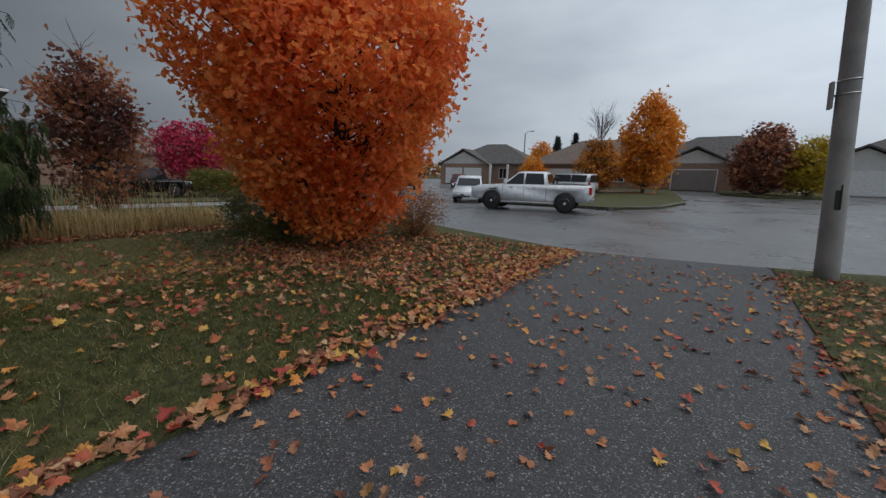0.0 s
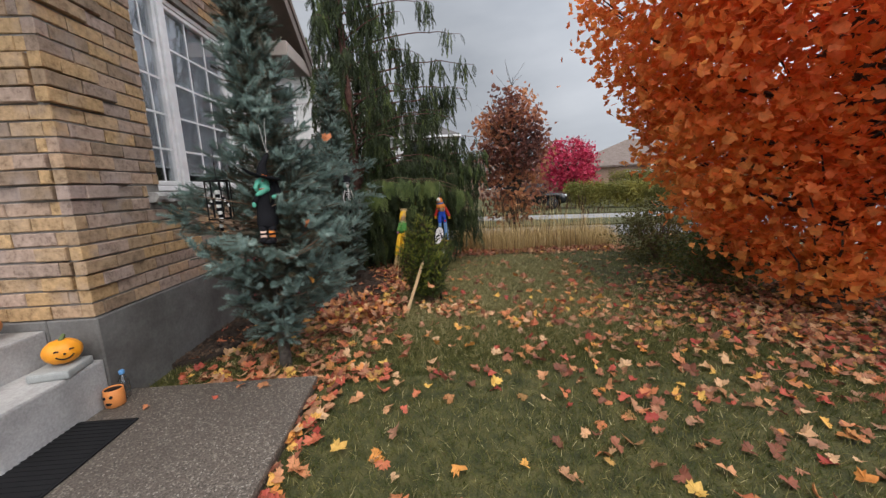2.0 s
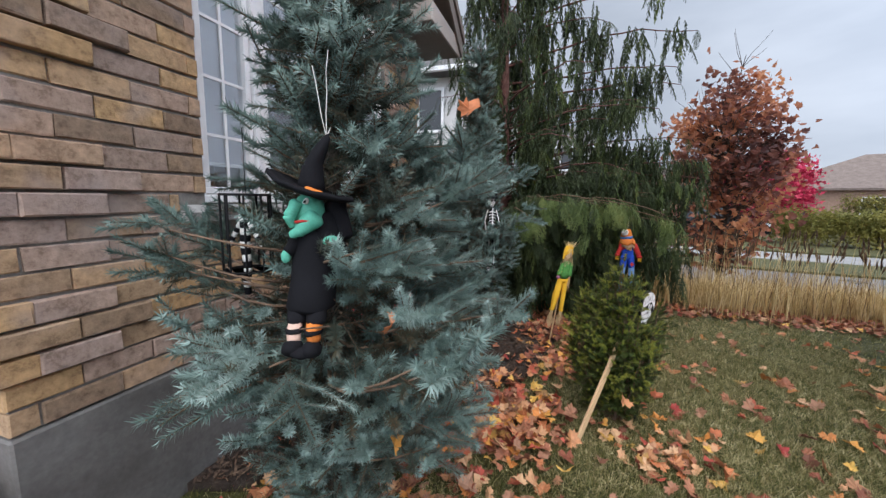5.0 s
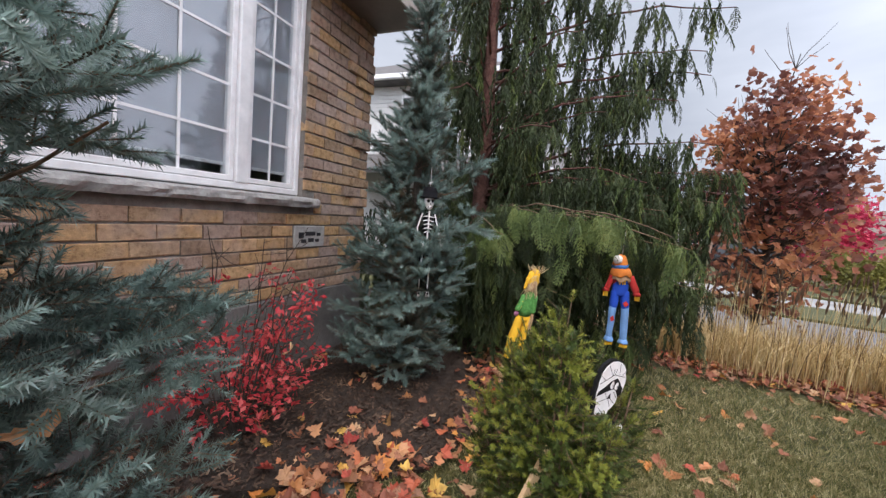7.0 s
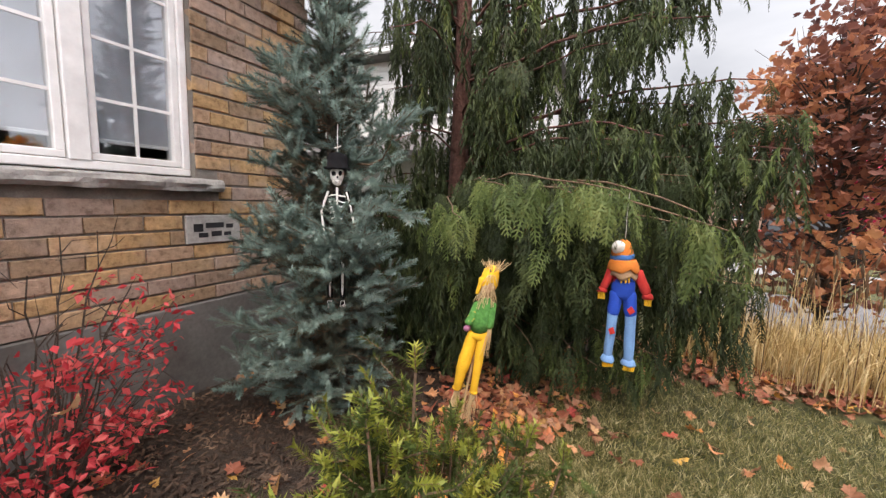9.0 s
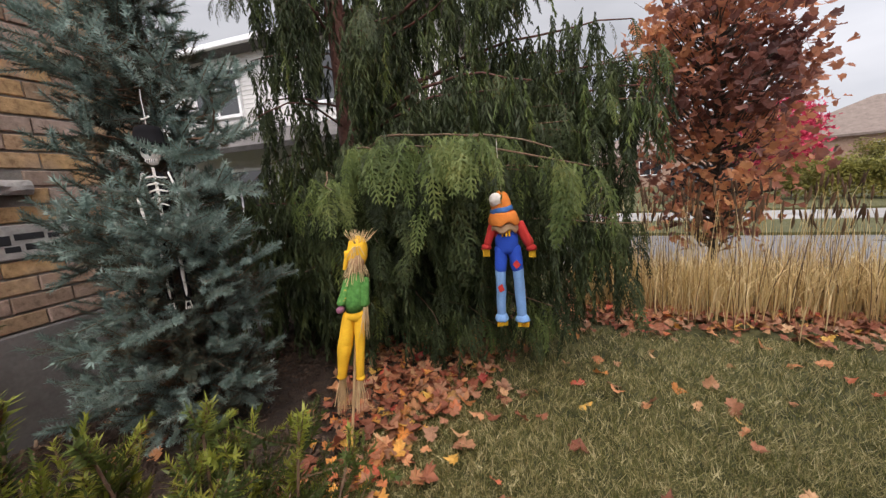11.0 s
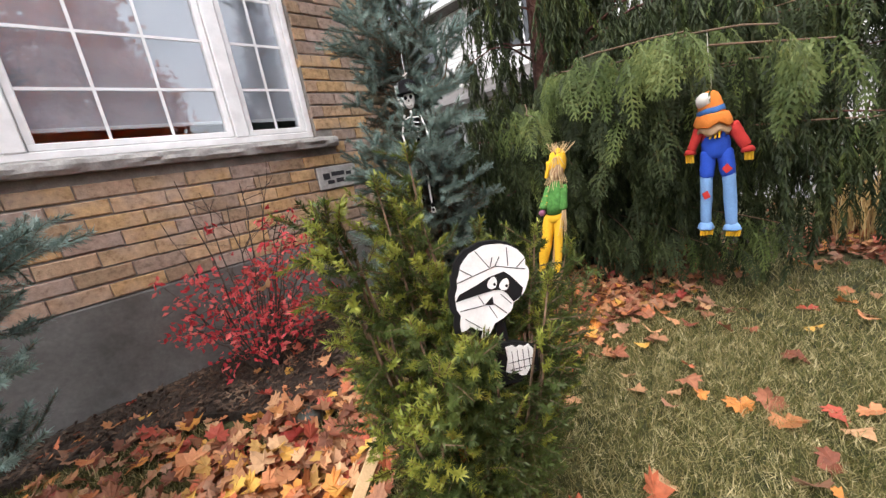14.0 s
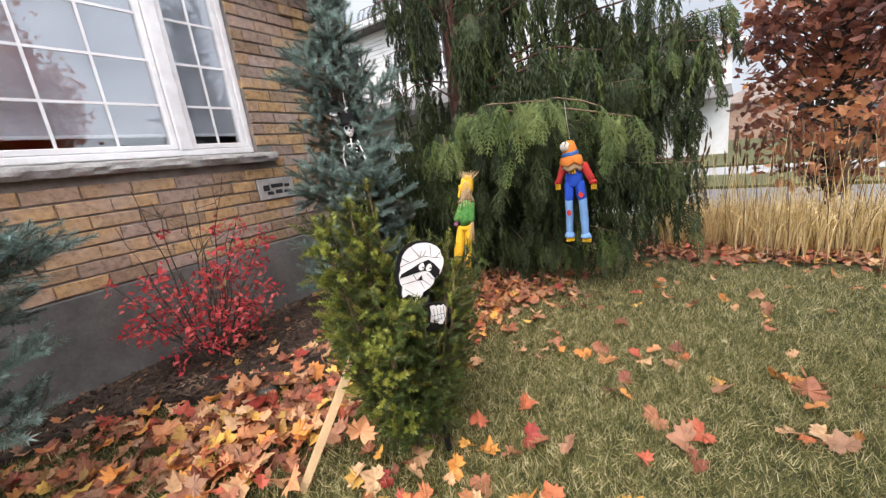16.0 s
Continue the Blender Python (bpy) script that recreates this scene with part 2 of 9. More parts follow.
M["shingle"] = surface("asphalt_shingle", (0.075, 0.07, 0.068), (0.13, 0.12, 0.115), 3, 0.95, 40, 0.5, 0.6, world_pos=True)
M["shingle_brown"] = surface("brown_shingle", (0.13, 0.10, 0.085), (0.19, 0.15, 0.13), 3, 0.95, 40, 0.5, 0.6, world_pos=True)
M["glass"] = glass_material("window_glass")
M["dark_glass"] = plain("dark_glass", (0.02, 0.022, 0.025), 0.06, grain=0.0)
M["room"] = plain("room_plaster", (0.30, 0.28, 0.26), 0.9)
M["curtain"] = plain("blind_fabric", (0.50, 0.50, 0.53), 0.9)
M["bark"] = surface("bark", (0.035, 0.026, 0.020), (0.10, 0.08, 0.065), 12, 0.95, 60, 0.6, 1.0, 0.02)
M["red_bark"] = surface("red_brown_bark", (0.075, 0.028, 0.020), (0.15, 0.07, 0.055), 14, 0.85, 50, 0.6, 0.9, 0.015)
M["twig"] = surface("twig", (0.10, 0.065, 0.042), (0.19, 0.12, 0.075), 20, 0.9, 80, 0.5, 0.5)
M["spruce"] = leafy("blue_spruce_needle", [(0.0, (0.070, 0.112, 0.096)), (0.35, (0.118, 0.178, 0.154)), (0.7, (0.225, 0.315, 0.280)), (1.0, (0.41, 0.505, 0.465))], 0.55, 0.15, 5.0)
# brownish old needles; their dark also stands for shade inside the crown
M["spruce_old_shaded"] = leafy("old_shaded_spruce_needle", [(0.0, (0.026, 0.036, 0.028)), (0.45, (0.058, 0.078, 0.060)), (0.75, (0.085, 0.070, 0.040)), (1.0, (0.14, 0.095, 0.052))], 0.6, 0.12, 4.0)
# dark green, lowered to paint shade under and behind the fresh fronds
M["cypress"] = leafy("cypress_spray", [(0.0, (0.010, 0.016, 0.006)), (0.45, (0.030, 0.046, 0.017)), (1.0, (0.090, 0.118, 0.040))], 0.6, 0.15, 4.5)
# fresh growth; the lighter green also stands for lit frond tops
M["cypress_light"] = leafy("fresh_lit_cypress_spray", [(0.0, (0.042, 0.070, 0.020)), (0.5, (0.100, 0.142, 0.042)), (1.0, (0.21, 0.25, 0.080))], 0.6, 0.25, 3.5)
M["yew"] = leafy("yew_needle", [(0.0, (0.028, 0.045, 0.013)), (0.5, (0.066, 0.096, 0.024)), (1.0, (0.13, 0.165, 0.040))], 0.45, 0.25, 4.0)
M["yew_tip"] = leafy("yew_new_growth", [(0.0, (0.13, 0.17, 0.028)), (0.5, (0.22, 0.25, 0.042)), (1.0, (0.37, 0.36, 0.070))], 0.45, 0.3, 5.0)
M["maple"] = leafy("orange_maple_leaf", [(0.0, (0.70, 0.115, 0.050)), (0.3, (0.85, 0.220, 0.070)), (0.62, (0.93, 0.325, 0.090)), (1.0, (0.95, 0.49, 0.13))], 0.5, 0.62, 0.55, 9)
M["fallen"] = leafy("fallen_maple_leaf", [(0.0, (0.28, 0.035, 0.03)), (0.11, (0.48, 0.105, 0.065)), (0.24, (0.52, 0.18, 0.075)), (0.42, (0.56, 0.27, 0.13)), (0.54, (0.60, 0.38, 0.21)), (0.58, (0.58, 0.33, 0.17)), (0.66, (0.34, 0.16, 0.09)), (0.77, (0.66, 0.25, 0.06)), (0.90, (0.70, 0.43, 0.10)), (1.0, (0.18, 0.075, 0.05))], 0.6, 0.1, 0.0, 30)
M["fallen_brown"] = leafy("weathered_fallen_leaf", [(0.0, (0.15, 0.06, 0.035)), (0.3, (0.26, 0.085, 0.05)), (0.6, (0.36, 0.15, 0.08)), (0.85, (0.34, 0.19, 0.12)), (1.0, (0.42, 0.17, 0.05))], 0.65, 0.08, 0.0, 30)
M["plum"] = leafy("bronze_plum_leaf", [(0.0, (0.060, 0.028, 0.028)), (0.35, (0.19, 0.078, 0.060)), (0.62, (0.48, 0.20, 0.110)), (1.0, (0.68, 0.36, 0.17))], 0.5, 0.50, 1.0, None, 0.65)
M["red_leaf"] = leafy("crimson_leaf", [(0.0, (0.40, 0.028, 0.040)), (0.5, (0.66, 0.075, 0.090)), (1.0, (0.80, 0.20, 0.18))], 0.5, 0.40)
M["bark_chip"] = leafy("bark_chip", [(0.0, (0.022, 0.015, 0.011)), (0.5, (0.065, 0.042, 0.030)), (0.85, (0.13, 0.085, 0.058)), (1.0, (0.26, 0.18, 0.12))], 0.9, 0.0, 3.0)
M["far_red"] = leafy("far_crimson_leaf", [(0.0, (0.30, 0.012, 0.045)), (0.5, (0.50, 0.03, 0.09)), (1.0, (0.62, 0.08, 0.13))], 0.6, 0.3)
M["gold_leaf"] = leafy("golden_leaf", [(0.0, (0.52, 0.17, 0.025)), (0.5, (0.76, 0.30, 0.04)), (1.0, (0.86, 0.46, 0.07))], 0.6, 0.4, 0.3)
M["yellow_leaf"] = leafy("yellow_leaf", [(0.0, (0.30, 0.22, 0.02)), (0.5, (0.50, 0.36, 0.03)), (1.0, (0.6, 0.46, 0.05))], 0.6, 0.3)
M["green_shrub"] = leafy("turning_shrub_leaf", [(0.0, (0.05, 0.05, 0.018)), (0.5, (0.13, 0.12, 0.035)), (1.0, (0.27, 0.20, 0.05))], 0.6, 0.25, 1.2)
M["orange_shrub"] = leafy("rusty_shrub_leaf", [(0.0, (0.13, 0.04, 0.015)), (0.5, (0.28, 0.11, 0.03)), (1.0, (0.40, 0.20, 0.05))], 0.6, 0.25, 1.2)
M["hedge"] = leafy("hedge_leaf", [(0.0, (0.07, 0.075, 0.02)), (0.5, (0.18, 0.17, 0.04)), (1.0, (0.32, 0.27, 0.06))], 0.6, 0.25, 0.6)
M["fir_far"] = leafy("far_fir", [(0.0, (0.015, 0.028, 0.018)), (1.0, (0.045, 0.065, 0.04))], 0.7, 0.1)
M["reed"] = leafy("dry_reed", [(0.0, (0.36, 0.24, 0.095)), (0.5, (0.64, 0.48, 0.22)), (1.0, (0.82, 0.68, 0.40))], 0.7, 0.30)
M["reed_dark"] = leafy("dark_seed_stalk", [(0.0, (0.05, 0.03, 0.018)), (1.0, (0.13, 0.075, 0.04))], 0.8, 0.1)
M["grass"] = leafy("grass_blade", [(0.0, (0.017, 0.026, 0.0045)), (0.33, (0.052, 0.067, 0.012)), (0.66, (0.118, 0.116, 0.030)), (1.0, (0.36, 0.30, 0.125))], 0.6, 0.3, 13.0, None, 0.4)
M["dry_grass"] = leafy("dry_grass_blade", [(0.0, (0.045, 0.056, 0.014)), (0.30, (0.15, 0.152, 0.052)), (0.62, (0.38, 0.335, 0.160)), (1.0, (0.80, 0.70, 0.43))], 0.6, 0.3, 16.0, None, 0.38)


# ---- mesh helpers ----


def clamp01(v):
    return np.clip(v, 0.0, 1.0)


def land(x, y):
    """Height of the natural ground."""
    x, y = np.asarray(x, float), np.asarray(y, float)
    h = -0.30 * clamp01(y / 15.0) - 0.32 * clamp01((-x - 7.0) / 22.0)
    h = np.maximum(h, -0.42)
    return h + 0.42 * clamp01((y - 26.0) / 26.0)


def mesh_np(name, verts, faces, mats, face_mat=None, smooth=False):
    """A mesh from arrays: verts (n,3), faces (m,k) all of one size."""
    me = bpy.data.meshes.new(name)
    verts = np.ascontiguousarray(verts, dtype=np.float32)
    faces = np.ascontiguousarray(faces, dtype=np.int32)
    m, k = faces.shape
    me.vertices.add(len(verts))
    me.vertices.foreach_set("co", verts.ravel())
    me.loops.add(m * k)
    me.loops.foreach_set("vertex_index", faces.ravel())
    me.polygons.add(m)
    me.polygons.foreach_set("loop_start", np.arange(0, m * k, k, dtype=np.int32))
    for x in mats:
        me.materials.append(x)
    if face_mat is not None:
        me.polygons.foreach_set("material_index", np.ascontiguousarray(face_mat, dtype=np.int32))
    me.polygons.foreach_set("use_smooth", np.full(m, smooth, dtype=bool))
    me.update(calc_edges=True)
    return me


def frames_from(dirs, rolls, up=(0, 0, 1)):
    """Rotation matrices whose local z runs along dirs, turned by rolls."""
    d = np.asarray(dirs, float)
    d = d / np.linalg.norm(d, axis=1, keepdims=True)
    u = np.tile(np.asarray(up, float), (len(d), 1))
    bad = np.abs((d * u).sum(1)) > 0.98
    u[bad] = (1, 0, 0)
    x = np.cross(u, d)
    x /= np.linalg.norm(x, axis=1, keepdims=True)
    y = np.cross(d, x)
    c, s = np.cos(rolls)[:, None], np.sin(rolls)[:, None]
    return np.stack([c * x + s * y, -s * x + c * y, d], axis=2)


class Heap:
    """Gathers copies of small templates into the arrays of one mesh."""

    def __init__(self):
        self.v, self.f, self.m, self.n = [], [], [], 0

    def add(self, tv, tf, tm, rot, pos, scale):
        k = len(pos)
        if k == 0:
            return
        sv = np.asarray(scale, float)
        if sv.ndim == 1:
            sv = sv[:, None]
        v = np.einsum("kij,kvj->kvi", rot, tv[None] * sv[:, None, :]) + pos[:, None, :]
        f = tf[None] + (np.arange(k) * len(tv))[:, None, None] + self.n
        self.v.append(v.reshape(-1, 3))
        self.f.append(f.reshape(-1, tf.shape[1]))
        self.m.append(np.tile(tm, k))
        self.n += k * len(tv)

    def raw(self, v, f, mat):
        self.v.append(np.asarray(v, float))
        self.f.append(np.asarray(f, int) + self.n)
        self.m.append(np.full(len(f), mat))
        self.n += len(v)

    def mesh(self, name, mats, smooth=False):
        return mesh_np(name, np.concatenate(self.v), np.concatenate(self.f), mats, np.concatenate(self.m), smooth)


def tube_arrays(points, radii, sides=6):
    """Triangles of a tapered tube along points."""
    pts = np.asarray(points, float)
    d = np.gradient(pts, axis=0)
    fr = frames_from(d, np.zeros(len(pts)), (0.13, 0.05, 0.99))
    a = np.linspace(0, 2 * np.pi, sides, endpoint=False)
    ring = np.stack([np.cos(a), np.sin(a), 0 * a], 1)
    v = (np.einsum("kij,sj->ksi", fr, ring) * np.asarray(radii, float)[:, None, None] + pts[:, None, :]).reshape(-1, 3)
    f = []
    for i in range(len(pts) - 1):
        for j in range(sides):
            a0, a1 = i * sides + j, i * sides + (j + 1) % sides
            f += [(a0, a1, a1 + sides), (a0, a1 + sides, a0 + sides)]
    return v, np.array(f)


def part(name, mesh, parent=None, label="", mat=None, at=None):
    """Links a bmesh or a mesh as one object, under a thing or a part where one is given."""
    if isinstance(mesh, bmesh.types.BMesh):
        me = bpy.data.meshes.new(name)
        mesh.to_mesh(me)
        mesh.free()
    else:
        me = mesh
    if mat is not None:
        for x in (mat if isinstance(mat, (list, tuple)) else [mat]):
            me.materials.append(x)
    ob = new(name, me)
    if parent is not None:
        ob.parent = parent
    if at is not None:
        ob.matrix_basis = at
    if label:
        tagged(ob, label)
    return ob


def thing(name, x, y, z, label, category, group="", turn=0.0, kind=""):
    e = new(name)
    e.empty_display_size = 0.1
    e.matrix_basis = pose(x, y, z, 0, 0, turn)
    return tagged(e, label, category, group, kind)


def box(x0, x1, y0, y1, z0, z1, bevel=0.0, segs=1):
    bm = bmesh.new()
    bmesh.ops.create_cube(bm, size=1.0)
    for v in bm.verts:
        v.co = ((x0 + x1) / 2 + v.co.x * (x1 - x0), (y0 + y1) / 2 + v.co.y * (y1 - y0), (z0 + z1) / 2 + v.co.z * (z1 - z0))
    if bevel:
        bmesh.ops.bevel(bm, geom=bm.edges[:], offset=bevel, segments=segs, affect="EDGES", profile=0.6)
    return bm


def prism(outline, axis, a, b, bevel=0.0, segs=2, mat_index=0):
    """A closed outline (pairs) pulled along an axis from a to b."""
    bm = bmesh.new()
    put = {"x": lambda p, t: (t, p[0], p[1]), "y": lambda p, t: (p[0], t, p[1]), "z": lambda p, t: (p[0], p[1], t)}[axis]
    lo = [bm.verts.new(put(p, a)) for p in outline]
    hi = [bm.verts.new(put(p, b)) for p in outline]
    bm.faces.new(lo[::-1])
    bm.faces.new(hi)
    for i in range(len(lo)):
        j = (i + 1) % len(lo)
        bm.faces.new((lo[i], lo[j], hi[j], hi[i]))
    bmesh.ops.recalc_face_normals(bm, faces=bm.faces[:])
    if bevel:
        es = [e for e in bm.edges if e.calc_face_angle(0) > 0.5]
        bmesh.ops.bevel(bm, geom=es, offset=bevel, segments=segs, affect="EDGES", clamp_overlap=True)
    return bm


def lathe(profile, sides=24, axis_pose=None):
    """Turns (radius, height) pairs round z."""
    bm = bmesh.new()
    rings = []
    for r, z in profile:
        rings.append([bm.verts.new((r * math.cos(2 * math.pi * i / sides), r * math.sin(2 * math.pi * i / sides), z)) for i in range(sides)])
    for a, b in zip(rings, rings[1:]):
        for i in range(sides):
            j = (i + 1) % sides
            bm.faces.new((a[i], a[j], b[j], b[i]))
    bm.faces.new(rings[0][::-1])
    bm.faces.new(rings[-1])
    for f in bm.faces:
        f.smooth = True
    if axis_pose is not None:
        bmesh.ops.transform(bm, matrix=axis_pose, verts=bm.verts[:])
    return bm


def tube(points, radii, sides=8, mat=None, name="tube"):
    v, f = tube_arrays(points, radii, sides)
    return mesh_np(name, v, f, [mat] if mat else [], None, True)


def merge(*bms):
    out = bmesh.new()
    for b in bms:
        me = bpy.data.meshes.new("tmp")
        b.to_mesh(me)
        b.free()
        out.from_mesh(me)
        bpy.data.meshes.remove(me)
    return out


def set_index(bm, k):
    for f in bm.faces:
        f.material_index = k
    return bm


def smooth_all(bm):
    for f in bm.faces:
        f.smooth = True
    return bm


def moved(bm, m):
    bmesh.ops.transform(bm, matrix=m, verts=bm.verts[:])
    if m.determinant() < 0:
        bmesh.ops.reverse_faces(bm, faces=bm.faces[:])
    return bm


def ball(r, centre=(0, 0, 0), stretch=(1, 1, 1), u=12, v=8):
    bm = bmesh.new()
    bmesh.ops.create_uvsphere(bm, u_segments=u, v_segments=v, radius=r)
    for w in bm.verts:
        w.co = (centre[0] + w.co.x * stretch[0], centre[1] + w.co.y * stretch[1], centre[2] + w.co.z * stretch[2])
    return smooth_all(bm)


def limb(a, b, ra, rb, sides=10):
    """A rounded, tapered limb between two points."""
    a, b = Vector(a), Vector(b)
    d = b - a
    L = d.length
    prof = [(ra * 0.5, -ra * 0.35), (ra * 0.9, -ra * 0.1), (ra, ra * 0.2), (ra * 0.8 + rb * 0.2, L * 0.28), ((ra + rb) / 2, L / 2), (ra * 0.25 + rb * 0.75, L * 0.74), (rb, L - rb * 0.2), (rb * 0.9, L + rb * 0.1), (rb * 0.5, L + rb * 0.35)]
    return lathe(prof, sides, Matrix.Translation(a) @ d.to_track_quat("Z", "Y").to_matrix().to_4x4())


# ---- ground, lawns, road ----
def sheet(name, outline, lift, mat, label, kind="structure", step=1.0, skirt=0.0, category=""):
    """A piece of ground that follows the land: a polygon cut from a grid, lifted above it, with a skirt down its edge."""
    bm = bmesh.new()
    vs = [bm.verts.new((x, y, 0)) for x, y in outline]
    bm.faces.new(vs)
    xs, ys = [p[0] for p in outline], [p[1] for p in outline]
    for lo, hi, ax in ((min(xs), max(xs), 0), (min(ys), max(ys), 1)):
        c = math.floor(lo / step) * step + step
        while c < hi:
            co, no = ((c, 0, 0), (1, 0, 0)) if ax == 0 else ((0, c, 0), (0, 1, 0))
            bmesh.ops.bisect_plane(bm, geom=bm.verts[:] + bm.edges[:] + bm.faces[:], plane_co=co, plane_no=no)
            c += step
    if skirt:
        rim = [e for e in bm.edges if e.is_boundary]
        ex = bmesh.ops.extrude_edge_only(bm, edges=rim)
        low = {v for v in ex["geom"] if isinstance(v, bmesh.types.BMVert)}
    else:
        low = set()
    for v in bm.verts:
        v.co.z = float(land(v.co.x, v.co.y)) + lift - (skirt if v in low else 0.0)
    bmesh.ops.recalc_face_normals(bm, faces=bm.faces[:])
    if sum(f.normal.z for f in bm.faces) < 0:
        bmesh.ops.reverse_faces(bm, faces=bm.faces[:])
    ob = part(name, bm, mat=mat)
    return tagged(ob, label, category or name.split("_")[0], kind=kind)


gx = np.concatenate([np.linspace(-900, -70, 8), np.linspace(-60, 60, 41), np.linspace(70, 900, 8)])
gy = np.concatenate([np.linspace(-900, -70, 8), np.linspace(-60, 80, 48), np.linspace(90, 900, 8)])
GX, GY = np.meshgrid(gx, gy, indexing="ij")
gv = np.stack([GX.ravel(), GY.ravel(), land(GX, GY).ravel() - 0.20], 1)
gi = np.arange(len(gx) * len(gy)).reshape(len(gx), len(gy))
gf = np.stack([gi[:-1, :-1].ravel(), gi[1:, :-1].ravel(), gi[1:, 1:].ravel(), gi[:-1, 1:].ravel()], 1)
ground = part("ground", mesh_np("ground", gv, gf, [M["turf"]], None, True))
tagged(ground, "grassy suburban ground under lawns and streets", "ground", kind="structure")


def kerb_y(x):
    """The near kerb of the street."""
    if x < -9:
        return 9.37 + (-9 - x) * 0.36
    if x < -1.9:
        return 7.60 + (-1.9 - x) * 0.25
    return 7.60 + 0.145 * (x + 1.9) + 0.040 * (x + 1.9) ** 2


def kerb_line(x0, x1, n=24):
    return [(x0 + (x1 - x0) * i / n, kerb_y(x0 + (x1 - x0) * i / n)) for i in range(n + 1)]


road = sheet("road", kerb_line(-60, 7, 40) + [(30, 20), (60, 30), (60, 75), (-75, 75), (-75, 50)], -0.10, M["wet_asphalt"], "wet grey asphalt street at a bend", step=3.0)
lawn = sheet("lawn", [(-1.80, -2.2), (-1.80, 7.50)] + [(x, y - 0.06) for x, y in kerb_line(-1.80, -11.6, 12)] + [(-11.8, -8.0), (-7.9, -8.0), (-7.9, -2.2)], 0.0, M["turf"], "autumn lawn with fallen maple leaves", step=0.5, skirt=0.2)
driveway = sheet("driveway", [(-1.80, -9), (1.20, -9), (1.20, kerb_y(1.20) + 0.05), (-1.80, 7.65)], -0.025, M["asphalt"], "dark asphalt driveway sprinkled with leaves", step=0.5, skirt=0.1)
verge = sheet("lawn_verge", [(1.20, -9), (9, -9)] + kerb_line(9, 1.20, 16), -0.005, M["turf"], "strip of lawn beside the driveway", step=0.5, skirt=0.2, category="lawn")
neighbour_drive = sheet("driveway_neighbour", [(-12.0, -9), (-11.8, kerb_y(-11.8)), (-15.2, kerb_y(-15.2)), (-15.6, -9)], -0.06, M["wet_asphalt"], "wet neighbouring asphalt driveway", step=1.0, category="driveway")
neighbour_lawn = sheet("lawn_neighbour", [(-15.5, -9), (-15.1, kerb_y(-15.1)), (-17.8, kerb_y(-17.8)), (-18.4, -9)], 0.0, M["turf"], "narrow strip of neighbouring grass", step=1.0, skirt=0.2, category="lawn")
neighbour_walk = sheet("driveway_concrete", [(-18.3, -9), (-17.7, kerb_y(-17.7)), (-21.3, kerb_y(-21.3)), (-22, -9)], -0.05, M["concrete"], "pale concrete driveway of the next house", step=1.0, category="driveway")
far_lawn = sheet("lawn_west", [(-21.9, -9), (-21.2, kerb_y(-21.2)), (-45, 21), (-60, 20), (-60, -9)], 0.02, M["turf"], "lawn of the house behind the hedge", step=2.0, skirt=0.3, category="lawn")
island = sheet("lawn_opposite", [(-13.5, 23.6), (-10.5, 20.4), (-4.2, 20.9), (-2.2, 24), (-1.3, 29), (-2.2, 36), (-4.2, 49), (-13, 49), (-17, 36)], 0.06, M["turf"], "lawn across the street behind a kerb", step=2.0, skirt=0.2, category="lawn")
lawn_right = sheet("lawn_far", [(0.5, 43), (3, 40.5), (8, 42), (7.6, 50), (0.3, 51)], 0.06, M["turf"], "lawn between two far driveways", step=2.0, skirt=0.2, category="lawn")
lawn_left = sheet("lawn_far_left", [(-24, 36), (-20, 34), (-17.5, 37), (-22, 50), (-27, 50)], 0.06, M["turf"], "grass strip beside a far driveway", step=2.0, skirt=0.2, category="lawn")
island_leaves = sheet("leaf_strip", [(-13, 38), (-4, 37), (-4.3, 39.5), (-13, 41)], 0.075, M["fallen_brown"], "band of fallen orange leaves on grass", step=1.0)


def kerb_run(pts, name, label, width=0.16, drop=0.10, top=0.012):
    hp = []
    for i, (x, y) in enumerate(pts):
        x0, y0 = pts[max(0, i - 1)]
        x1, y1 = pts[min(len(pts) - 1, i + 1)]
        d = Vector((x1 - x0, y1 - y0)).normalized()
        n = Vector((-d.y, d.x))
        hp.append((Vector((x, y)), n))
    bm = bmesh.new()
    rows = []
    for p, n in hp:
        z = float(land(p.x, p.y))
        prof = [(0.0, z - 0.25), (0.0, z + top - 0.012), (0.015, z + top), (width - 0.03, z + top - 0.01), (width, z - 0.03), (width + 0.02, z - drop - 0.02), (width + 0.30, z - drop + 0.004), (width + 0.30, z - 0.25)]
        rows.append([bm.verts.new((p.x + n.x * a, p.y + n.y * a, b)) for a, b in prof])
    for a, b in zip(rows, rows[1:]):
        for i in range(len(a) - 1):
            bm.faces.new((a[i], b[i], b[i + 1], a[i + 1]))
    bmesh.ops.recalc_face_normals(bm, faces=bm.faces[:])
    return tagged(part(name, bm, mat=M["concrete"]), label, "kerb", kind="structure")


kerb_run(kerb_line(-60, -1.80, 50), "kerb_west", "worn pale concrete kerb along the lawn", top=-0.01)
kerb_run(kerb_line(-1.80, 1.20, 10), "kerb_drive", "lowered concrete kerb at the driveway mouth", drop=0.085, top=-0.06)
kerb_run(kerb_line(1.20, 8, 12), "kerb_east", "worn concrete kerb beside the verge", top=-0.01)
kerb_run([(-1.3, 29), (-2.2, 24), (-4.2, 20.9), (-10.5, 20.4), (-13.5, 23.6), (-17, 36)][::-1], "kerb_far", "concrete kerb across the street", top=0.07)


